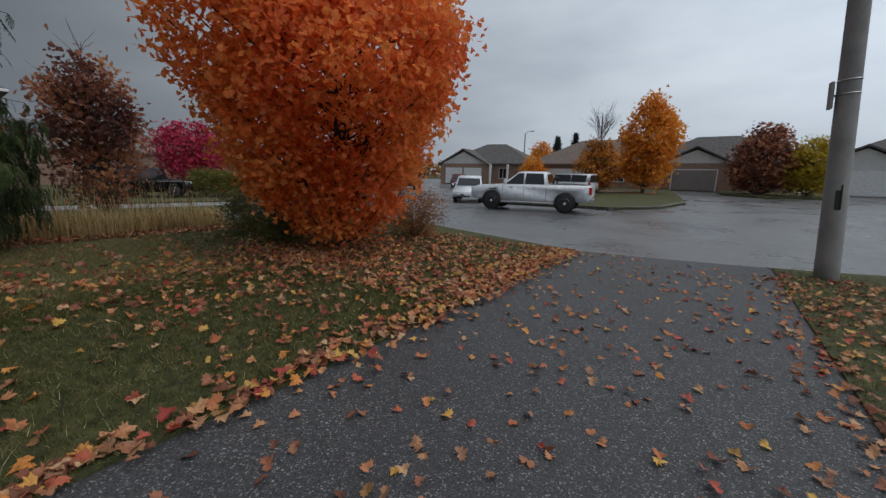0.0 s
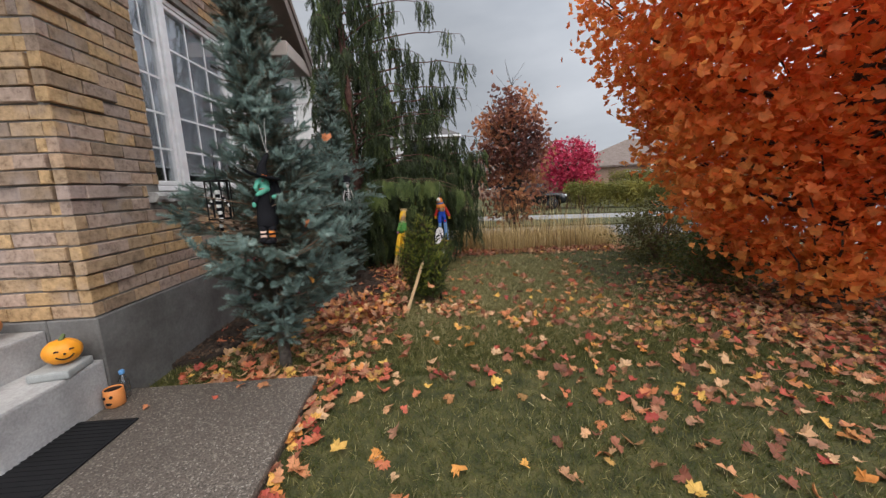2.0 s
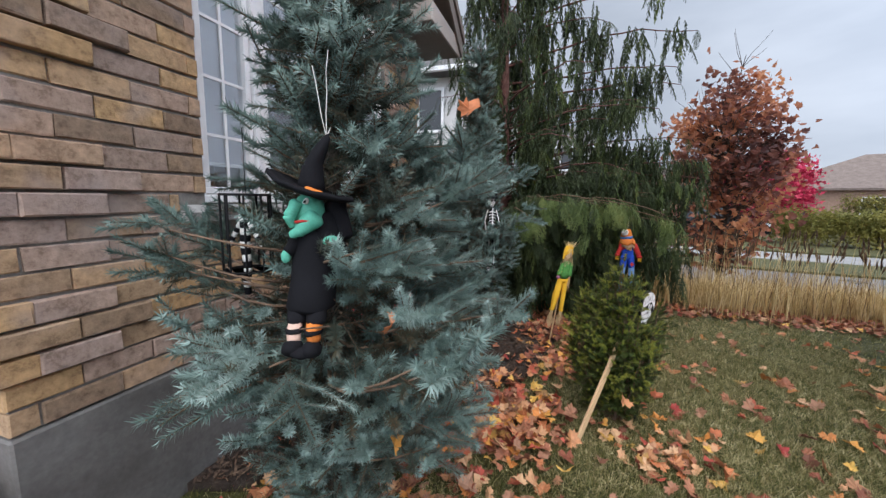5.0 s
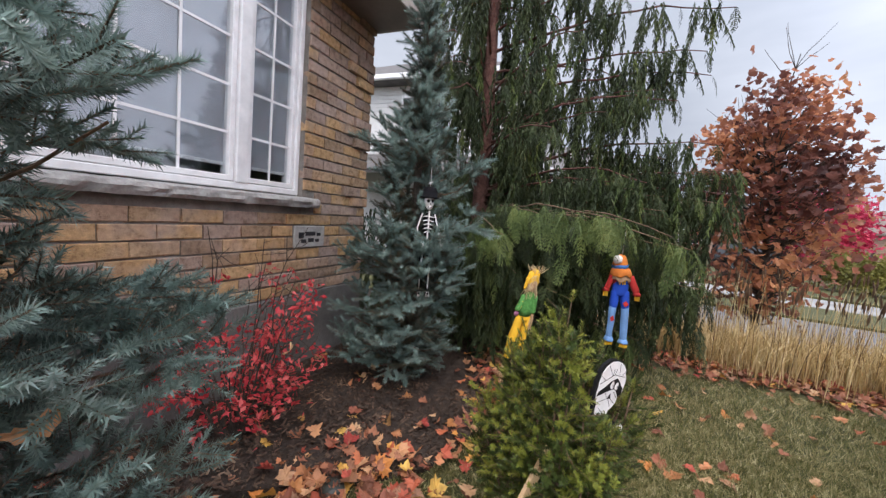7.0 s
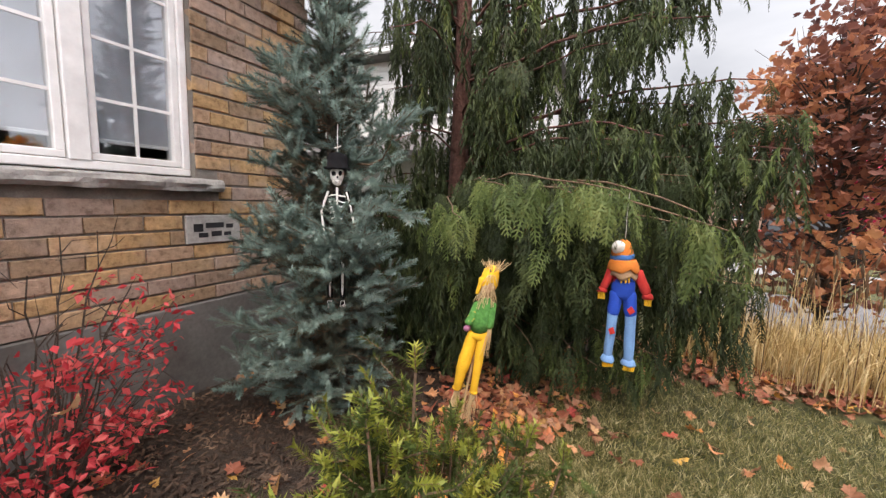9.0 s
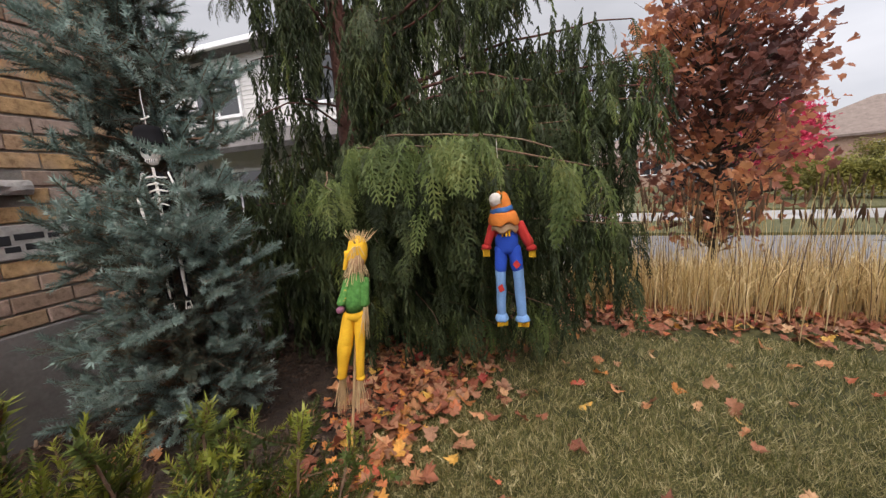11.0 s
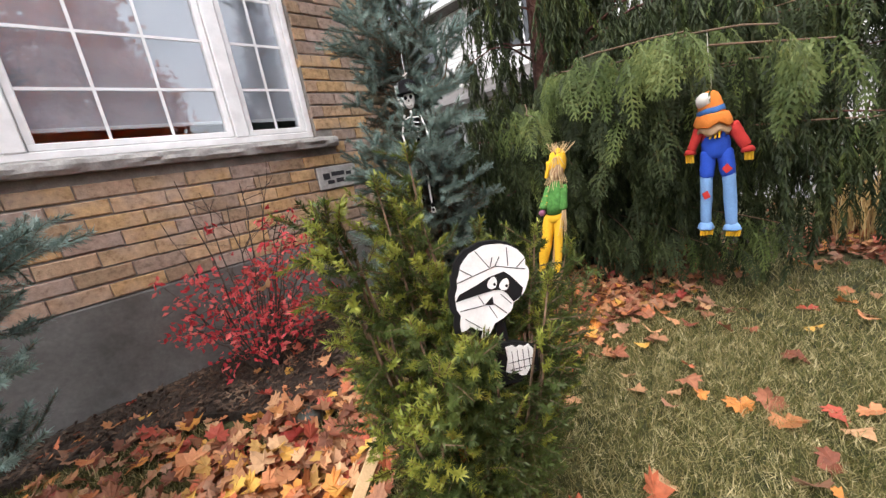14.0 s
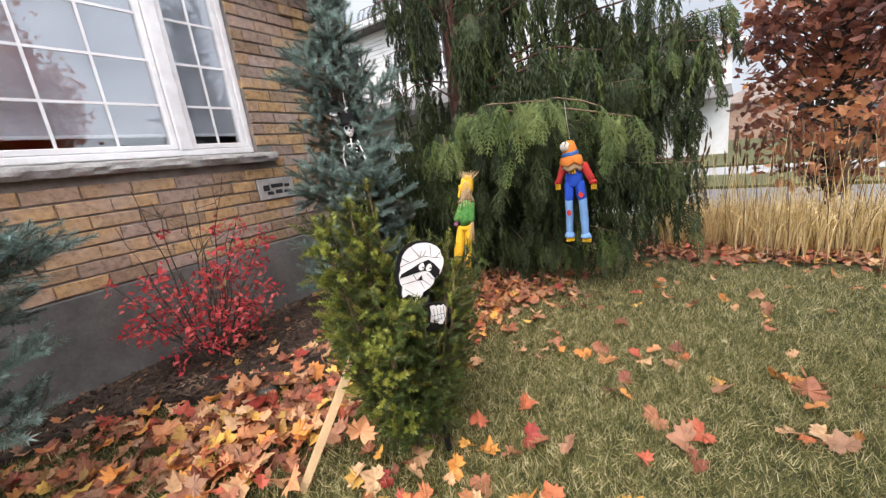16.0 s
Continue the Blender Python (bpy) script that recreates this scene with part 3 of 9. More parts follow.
# ---- garden bed along the house ----
bed_outline = [(-4.6, -2.05), (-4.7, -1.75), (-5.2, -1.62), (-5.6, -1.40), (-5.9, -0.95), (-6.3, -0.55), (-6.9, -0.38), (-7.6, -0.25), (-8.4, 0.0), (-9.6, 0.4), (-10.2, -0.6), (-10.2, -4.0), (-7.9, -4.0), (-7.9, -2.05)]
bed = sheet("garden_bed", bed_outline, 0.018, M["soil"], "dark bark mulch bed along the house wall", step=0.25, skirt=0.05)
for v in bed.data.vertices:
    if v.co.z > -0.2:
        v.co.z += 0.035 * noise.noise((v.co.x * 2.3, v.co.y * 2.3, 0)) * (1.0 if v.co.y > -1.95 else 0.0) + (0.03 if v.co.y < -0.9 else 0.0)


# ---- the brick house ----
WX0, WX1, WY = -7.80, -4.03, -2.05      # far corner, near corner, face of the front wall
FZ, COURSE, BRICK_L = 0.655, 0.0937, 0.258
EAVE = 3.15
WIN = (-6.915, -4.835, 1.455, 3.135)        # opening x, x, z, z


def wall_core():
    """The wall behind the brick skin, with the window opening through it."""
    wall = thing("wall_front", 0, 0, 0, "buff and brown rough clay brick wall with proud quoins", "wall", kind="structure")
    y0, y1 = WY - 0.30, WY - 0.012
    wx0, wx1, wz0, wz1 = WIN
    pieces = [(WX0 + 0.012, wx0, FZ, EAVE + 0.4), (wx1, WX1 - 0.012, FZ, EAVE + 0.4), (wx0, wx1, FZ, wz0 - 0.09), (wx0, wx1, wz1, EAVE + 0.4)]
    part("mortar_backing", merge(*[box(a, b, y0, y1, c, d) for a, b, c, d in pieces]), wall, mat=M["mortar"])
    return wall


wall_front = wall_core()
wall_side = thing("wall_porch", 0, 0, 0, "buff and brown rough clay brick wall beside the porch steps", "wall", kind="structure")
part("mortar_backing", box(WX1 - 0.30, WX1 - 0.0125, -5.2, WY - 0.302, FZ, EAVE + 0.4), wall_side, mat=M["mortar"])
part("mortar_backing", box(WX1 - 0.30, WX1 - 0.0125, WY - 0.30, WY - 0.013, EAVE + 0.401, EAVE + 0.43), wall_side, mat=M["mortar"])
wall_west = tagged(part("wall_west", box(WX0 + 0.013, WX0 + 0.3, -9, WY - 0.301, FZ, EAVE + 0.4), mat=M["mortar"]), "plain side wall of the brick house", "wall", kind="structure")

# foundation: parged concrete with a slightly wavy face
fb = merge(box(WX0 - 0.0, WX1 + 0.005, WY - 0.3, WY + 0.012, -0.4, FZ - 0.004, 0.008), box(WX1 - 0.3, WX1 + 0.004, -5.2, WY - 0.304, -0.4, FZ - 0.004, 0.008), box(WX0 + 0.001, WX0 + 0.3, -9, WY - 0.304, -0.4, FZ - 0.004))
tagged(part("foundation", fb, mat=M["foundation"]), "grey parged concrete foundation below the brick", "foundation", kind="structure")

# roof: front gable with a boxed eave return, soffit, fascia and gutter
roof = thing("roof", 0, 0, 0, "brown shingled gable roof with taupe soffit and gutter", "roof", kind="structure")
RY = WY + 0.52
XL, XR = WX0 - 0.02, -3.2
XM = (XL + XR) / 2
PITCH = 0.62
zt = EAVE + 0.16 + (XM - XL) * PITCH
part("soffit", box(XL + 0.02, XL + 0.98, WY - 0.02, RY - 0.02, EAVE - 0.012, EAVE + 0.01), roof, mat=M["soffit"])
part("fascia", box(XL + 0.02, XL + 0.98, RY - 0.018, RY + 0.004, EAVE - 0.02, EAVE + 0.15, 0.004), roof, mat=M["fascia"])
part("fascia", box(XL + 0.98, XL + 1.0, WY, RY, EAVE - 0.02, EAVE + 0.15, 0.004), roof, mat=M["fascia"])
gut = [(0, 0), (0.10, 0.02), (0.125, 0.115), (0.115, 0.12), (0.09, 0.035), (0.012, 0.02), (0.012, 0.12), (0, 0.12)]
part("gutter", prism([(XL + 0.02 - a, EAVE + 0.0 + b) for a, b in gut], "y", -9, RY + 0.01), roof, mat=M["soffit"])
part("slope", prism([(XL - 0.03, EAVE + 0.14), (XM, zt), (XM, zt + 0.10), (XL - 0.03, EAVE + 0.24)], "y", -9, RY + 0.05), roof, mat=M["shingle_brown"])
part("slope", prism([(XR + 0.03, EAVE + 0.14), (XM, zt), (XM, zt + 0.10), (XR + 0.03, EAVE + 0.24)], "y", -9, RY + 0.05), roof, mat=M["shingle_brown"])
part("rake_board", prism([(XL, EAVE - 0.01), (XM, zt - 0.16), (XM, zt), (XL, EAVE + 0.15)], "y", RY + 0.006, RY + 0.03), roof, mat=M["soffit"])
part("rake_board", prism([(XR, EAVE - 0.01), (XM, zt - 0.16), (XM, zt), (XR, EAVE + 0.15)], "y", RY + 0.006, RY + 0.03), roof, mat=M["soffit"])
for sgn, xa in ((1, XL), (-1, XR)):
    part("rake_soffit", prism([(xa, EAVE + 0.12), (XM, zt - 0.03), (XM, zt - 0.015), (xa, EAVE + 0.135)], "y", WY + 0.02, RY), roof, mat=M["soffit"])
part("gable_wall", prism([(WX0, EAVE + 0.40), (WX1 + 0.1, EAVE + 0.40), (XM, zt - 0.1)], "y", WY - 0.2, WY - 0.01), roof, mat=M["brick"])

# stone sill
def sill():
    bm = bmesh.new()
    nx = 90
    rows = []
    x0, x1 = WIN[0] - 0.14, WIN[1] + 0.14
    for i in range(nx + 1):
        x = x0 + (x1 - x0) * i / nx
        row = []
        for a, b in ((-0.16, 0.0), (0.045, -0.008), (0.062, -0.02), (0.07, -0.04), (0.064, -0.062), (0.05, -0.085), (-0.16, -0.088)):
            k = 0.016 if a > 0.03 else 0.0
            row.append(bm.verts.new((x, WY + a + k * noise.noise((x * 11, b * 40, 1.0)) - 0.004 * abs(noise.noise((x * 31, b * 60, 4))), WIN[2] + b - 0.006 + 0.4 * k * noise.noise((x * 17, b * 30, 7.0)))))
        rows.append(row)
    for a, b in zip(rows, rows[1:]):
        for i in range(6):
            bm.faces.new((a[i], b[i], b[i + 1], a[i + 1]))
    bm.faces.new(rows[0])
    bm.faces.new(rows[-1][::-1])
    bmesh.ops.recalc_face_normals(bm, faces=bm.faces[:])
    return bm


# ---- the window ----
window = thing("window_1", 0, 0, 0, "large white vinyl window with grilles, a picture pane between two casements", "window", kind="structure")
part("window_sill", sill(), window, "rock-faced grey stone sill", M["stone"])


def ring(x0, x1, z0, z1, w, y0, y1, bevel=0.006):
    return merge(box(x0, x1, y0, y1, z0, z0 + w, bevel), box(x0, x1, y0, y1, z1 - w, z1, bevel), box(x0, x0 + w, y0, y1, z0 + w - 0.004, z1 - w + 0.004, bevel), box(x1 - w, x1, y0, y1, z0 + w - 0.004, z1 - w + 0.004, bevel))


wx0, wx1, wz0, wz1 = WIN
part("window_frame", ring(wx0 + 0.002, wx1 - 0.002, wz0 - 0.002, wz1 - 0.002, 0.045, WY - 0.16, WY - 0.048), window, mat=M["vinyl"])
mull = (-6.385, -5.283)
for mx in mull:
    part("mullion", box(mx - 0.045, mx + 0.045, WY - 0.16, WY - 0.040, wz0 + 0.04, wz1 - 0.04, 0.006), window, mat=M["vinyl"])
cells = [(wx0 + 0.045, mull[0] - 0.045, 2), (mull[0] + 0.045, mull[1] - 0.045, 3), (mull[1] + 0.045, wx1 - 0.045, 2)]
for a, b, cols in cells:
    sash = part("sash", ring(a + 0.003, b - 0.003, wz0 + 0.047, wz1 - 0.047, 0.038, WY - 0.15, WY - 0.062, 0.005), window, mat=M["vinyl"])
    ga, gb, gz0, gz1 = a + 0.041, b - 0.041, wz0 + 0.085, wz1 - 0.085
    pane = part("pane", box(ga - 0.005, gb + 0.005, WY - 0.098, WY - 0.092, gz0 - 0.005, gz1 + 0.005), sash, mat=M["glass"])
    pane.visible_shadow = False
    for i in range(1, cols):
        x = ga + (gb - ga) * i / cols
        part("grille_bar", box(x - 0.008, x + 0.008, WY - 0.091, WY - 0.084, gz0, gz1), sash, mat=M["vinyl"])
    for i in range(1, 5):
        z = 1.516 + 0.302 * i
        part("grille_bar", box(ga, gb, WY - 0.0914, WY - 0.0836, z - 0.008, z + 0.008), sash, mat=M["vinyl"])

# the room behind the glass
room = tagged(part("wall_room", merge(box(-7.5, -4.35, -5.0, -4.95, 0.6, 3.2), box(-7.5, -7.45, -4.95, WY - 0.31, 0.6, 3.2), box(-4.4, -4.35, -4.95, WY - 0.31, 0.6, 3.2)), mat=M["room"]), "plain plastered room seen through the window", "wall", kind="structure")
tagged(part("ceiling", box(-7.5, -4.35, -5.0, WY - 0.302, 3.2, 3.25), mat=M["room"]), "plain white room ceiling", "ceiling", kind="structure")
tagged(part("floor", box(-7.5, -4.35, -5.0, WY - 0.302, 0.55, 0.6), mat=M["bark"]), "dark wooden room floor", "floor", kind="structure")


def roller_blind(x0, x1, z0, label):
    """A drawn roller shade close behind the glass, with its hem bar."""
    t = thing("roller_blind", (x0 + x1) / 2, WY - 0.122, z0, label, "blind")
    w = (x1 - x0) / 2
    v, f = [], []
    for i in range(13):
        zz = 0.02 + (3.04 - z0) * i / 12
        for k in range(9):
            v.append((-w + 2 * w * k / 8, 0.004 * noise.noise((k * 0.5 + x0, zz * 3, 2.0)), zz))
    for i in range(12):
        for k in range(8):
            f.append((9 * i + k, 9 * i + k + 1, 9 * i + k + 10, 9 * i + k + 9))
    part("fabric", mesh_np("fabric", np.array(v), np.array(f), [M["curtain"]], None, True), t)
    part("hem_bar", box(-w, w, -0.006, 0.006, 0, 0.022, 0.004), t, mat=M["vinyl"])


roller_blind(-6.31, -5.36, 1.60, "pale grey roller blind drawn behind the picture window")
roller_blind(-6.84, -6.46, 1.60, "pale grey roller blind drawn behind a casement")
roller_blind(-5.21, -4.91, 1.655, "pale grey roller blind half drawn behind a casement")

# plaque
plaque = thing("wall_plaque", -7.0125, WY + 0.001, 1.123, "small grey stone builder's plaque with dark writing, set in the brick", "plaque")
part("tablet", box(-0.18, 0.18, -0.006, 0.010, -0.090, 0.090, 0.006), plaque, mat=M["stone"])
ink = plain("dark_ink", (0.02, 0.02, 0.025), 0.6)
for bx, bz, bw, bh in ((0.105, 0.012, 0.06, 0.05), (0.0, 0.025, 0.12, 0.034), (-0.10, 0.018, 0.05, 0.028), (0.075, -0.036, 0.06, 0.03), (-0.01, -0.03, 0.07, 0.034), (-0.085, -0.034, 0.05, 0.026)):
    part("lettering_bar", box(bx - bw / 2, bx + bw / 2, 0.0103, 0.0125, bz - bh / 2, bz + bh / 2, 0.001), plaque, mat=ink)

# ---- porch steps and path ----
tagged(part("porch_step", box(WX1 + 0.006, -3.36, -2.42, -2.045, -0.1, 0.378, 0.016, 2), mat=M["step"]), "pale painted concrete lower porch step", "step", kind="structure")
tagged(part("porch_step", box(WX1 + 0.006, -2.6, -5.2, -2.36, -0.1, 0.595, 0.016, 2), mat=M["step"]), "pale painted concrete porch floor", "step", kind="structure")
sl = box(-4.19, -1.83, -2.042, -0.76, -0.12, 0.075, 0.018, 2)
for v in sl.verts:
    if v.co.y > -1.0 and v.co.z > 0:
        v.co.y += 0.02 + 0.008 * noise.noise((v.co.x * 5, 0, 0))
tagged(part("path_slab", sl, mat=M["slab"]), "exposed-aggregate concrete path slab at the steps", "slab", kind="structure")


# ---- foliage templates: (verts, triangles, material per triangle) ----
def needle_template(length, count, needle, width, spread=55.0, flat=0.0, seed=0, stem=0.0022, stem_mat=1, slim=False):
    """A twig along +z set with needles, each one slim triangle."""
    r = np.random.default_rng(seed)
    v, f, m = [], [], []
    for k in range(3):
        a = 2 * math.pi * k / 3
        v += [(stem * math.cos(a), stem * math.sin(a), 0), (stem * 0.6 * math.cos(a), stem * 0.6 * math.sin(a), length)]
    for k in range(3):
        a, b = 2 * k, 2 * ((k + 1) % 3)
        f += [(a, b, b + 1), (a, b + 1, a + 1)]
        m += [stem_mat, stem_mat]
    for i in range(count):
        t = (i + 0.5) / count
        az = i * 2.39996 + r.uniform(-0.3, 0.3)
        if flat:
            az = (0 if i % 2 else math.pi) + r.uniform(-1, 1) * (1.0 - flat) * 1.5
        el = radians(spread * (1.0 - (0.30 if slim else 0.55) * t ** 4) + r.uniform(-14, 14))
        d = np.array([math.sin(el) * math.cos(az), math.sin(el) * math.sin(az), math.cos(el)])
        s = np.cross(d, [0.1, 0.2, 1.0])
        s /= np.linalg.norm(s)
        L = needle * r.uniform(0.75, 1.1)
        o = np.array([0, 0, length * t])
        k = len(v)
        if slim:
            v += [tuple(o + s * width * 0.5), tuple(o + d * L), tuple(o - s * width * 0.5)]
            f += [(k, k + 1, k + 2)]
            m += [0]
            continue
        v += [tuple(o), tuple(o + d * L * 0.5 + s * width * 0.5), tuple(o + d * L), tuple(o + d * L * 0.5 - s * width * 0.5)]
        f += [(k, k + 1, k + 2), (k, k + 2, k + 3)]
        m += [0, 0]
    return np.array(v), np.array(f), np.array(m)


def cypress_spray(seed, length, reach, out, step, sub, w):
    """A lacy cypress spray that leaves along +x and droops: a thread with side threads to both hands, finely forked, its face to +x."""
    r = np.random.default_rng(seed)
    v, f = [], []

    def blade(a, b, width):
        d = b - a
        s = np.cross(d, [1.0, r.uniform(-0.4, 0.4), r.uniform(-0.3, 0.3)])
        s = s / (np.linalg.norm(s) + 1e-9) * width / 2
        k = len(v)
        v.extend([tuple(a + s), tuple(b), tuple(a - s)])
        f.append((k, k + 1, k + 2))

    n = int(length / step)
    p = np.zeros(3)
    drift = r.uniform(-0.12, 0.12)
    for i in range(n):
        t = i / n
        d0 = unit(np.array([out * (1 - t) ** 2, drift + r.uniform(-0.1, 0.1), -1.0]))
        q = p + d0 * step
        blade(p, q + d0 * step * 0.4, w * 1.6)
        prof = (0.40 + 0.60 * min(1.0, t / 0.25)) * (1 - 0.72 * max(0.0, (t - 0.25) / 0.75))
        for sg in (-1, 1):
            L = reach * prof * r.uniform(0.65, 1.15)
            d1 = unit(np.array([r.uniform(-0.30, 0.40), sg * 0.85, r.uniform(-0.75, -0.40)]))
            d2 = unit(np.array([r.uniform(-0.15, 0.25), sg * 0.40, -0.95]))
            m = p + d1 * L * 0.5
            blade(p, m + d1 * L * 0.1, w * 1.15)
            blade(m, m + d2 * L * 0.5, w)
            k = max(1, int(L / sub))
            for c in range(1, k):
                u = c / k
                b0 = p + d1 * L * u if u < 0.5 else m + d2 * L * (u - 0.5)
                dl = d1 if u < 0.5 else d2
                side = 1 if c % 2 else -1
                dd = unit(dl + np.cross([1.0, 0, 0], dl) * side * 0.75 + np.array([r.uniform(-0.25, 0.25), 0, -0.22]))
                blade(b0, b0 + dd * min(0.027, L * 0.36) * (1.1 - 0.5 * u), w)
        p = q
    return np.array(v), np.array(f), np.zeros(len(f), int)


def cypress_tassel(seed, length):
    """A shaggy tassel that hangs along -z: a thread with short steep side threads on all sides, fullest a third down, ragged at its end."""
    r = np.random.default_rng(seed)
    v, f = [], []

    def blade(a, b, width):
        s = unit(np.cross(b - a, r.normal(0, 1, 3))) * width / 2
        k = len(v)
        v.extend([tuple(a + s), tuple(b), tuple(a - s)])
        f.append((k, k + 1, k + 2))

    n = 15
    p = np.zeros(3)
    drift = r.normal(0, 0.10, 2)
    for i in range(n):
        t = i / n
        q = p + np.array([drift[0] + r.normal(0, 0.12), drift[1] + r.normal(0, 0.12), -1.0]) * length / n
        blade(p, q + (q - p) * 0.5, 0.019)
        full = (0.5 + 0.5 * min(1.0, t / 0.3)) * (1 - 0.60 * max(0.0, (t - 0.3) / 0.7))
        for k in range(3):
            az = r.uniform(0, 6.283)
            L = 0.105 * full * r.uniform(0.6, 1.3)
            d = unit(np.array([0.55 * math.cos(az), 0.55 * math.sin(az), -1.0]))
            m = p + d * L * 0.5
            blade(p, m + d * L * 0.5, 0.0165)
            e = unit(d + np.array([0.35 * math.cos(az + 2), 0.35 * math.sin(az + 2), -0.35]))
            blade(m, m + e * L * 0.55, 0.0145)
        p = q
    return np.array(v), np.array(f), np.zeros(len(f), int)


def unit(v):
    return v / (np.linalg.norm(v, axis=-1, keepdims=True) + 1e-9)


MAPLE_OUT = [(0.0, -0.42), (0.06, -0.13), (0.27, -0.25), (0.33, -0.13), (0.52, -0.07), (0.46, 0.06), (0.60, 0.22), (0.41, 0.22), (0.42, 0.41), (0.26, 0.33), (0.16, 0.49), (0.0, 0.67)]


def maple_leaf(detail=True, curl=0.12, seed=0):
    """A five-lobed maple leaf about one unit across, folded and curled, with its stalk."""
    r = np.random.default_rng(seed)
    pts = MAPLE_OUT[1:] if detail else [(0.06, -0.10), (0.46, 0.0), (0.27, 0.17), (0.30, 0.40), (0.0, 0.58)] if detail is None else [(0.05, -0.05), (0.42, -0.12), (0.24, 0.10), (0.48, 0.22), (0.15, 0.28), (0.0, 0.60)]
    outline = pts + [(-x, y) for x, y in pts[-2::-1]]
    if detail:
        outline = [(x + r.uniform(-0.03, 0.03), y + r.uniform(-0.03, 0.03)) for x, y in outline]
    c = (0.0, 0.08)
    v = [(c[0], c[1], 0.0)]
    ax, ay, ph = r.uniform(-curl, curl), r.uniform(-curl, curl), r.uniform(0, 6.28)
    for x, y in outline:
        rr = math.hypot(x - c[0], y - c[1])
        a = math.atan2(y - c[1], x)
        z = curl * 1.4 * rr * rr * (1 + 1.3 * math.sin(2 * a + ph)) + ax * x + ay * y * 0.6
        v.append((x, y, z + (r.uniform(-0.02, 0.02) if detail else 0)))
    n = len(outline)
    f = [(0, 1 + i, 1 + (i + 1) % n) for i in range(n) if not (i == n - 1)]
    if detail:
        k = len(v)
        v += [(-0.008, 0.05, 0.004), (0.008, 0.05, 0.004), (r.uniform(-0.12, 0.12), -0.50, 0.05)]
        f.append((k, k + 1, k + 2))
    return np.array(v), np.array(f), np.zeros(len(f), int)


def small_leaf(seed=0):
    """A small pointed oval leaf, two halves folded along the rib."""
    v = np.array([(0, 0, 0), (0.28, 0.45, 0.08), (0, 1.0, -0.05), (-0.28, 0.45, 0.08)])
    return v, np.array([(0, 1, 2), (0, 2, 3)]), np.zeros(2, int)


SPRIG = [needle_template(0.095, 76, 0.026, 0.0053, 66, 0, s, 0.0028, slim=True) for s in range(3)]
SPRIG_FINE = [needle_template(0.098, 175, 0.0255, 0.0031, 65, 0, s + 20, 0.0032, slim=True) for s in range(3)]
SPRIG_OLD = [needle_template(0.115, 58, 0.026, 0.0058, 66, 0, s + 30, slim=True) for s in range(3)]
YEW_SPRIG = [needle_template(0.058, 34, 0.0215, 0.0058, 64, 0.10, s + 40, slim=True) for s in range(3)]
FRONDS = [cypress_spray(s, 0.29, 0.105, 0.8, 0.022, 0.013, 0.0088) for s in range(5)]
TASSELS = [cypress_tassel(s + 9, 0.50) for s in range(5)]
LEAF_CHEAP = [maple_leaf(False, 0.25, s) for s in range(3)]
LEAF_SMALL = [maple_leaf(None, 0.3, s) for s in range(3)]
LEAF_FINE = [maple_leaf(True, 0.34, s) for s in range(10)]
OVAL = small_leaf()


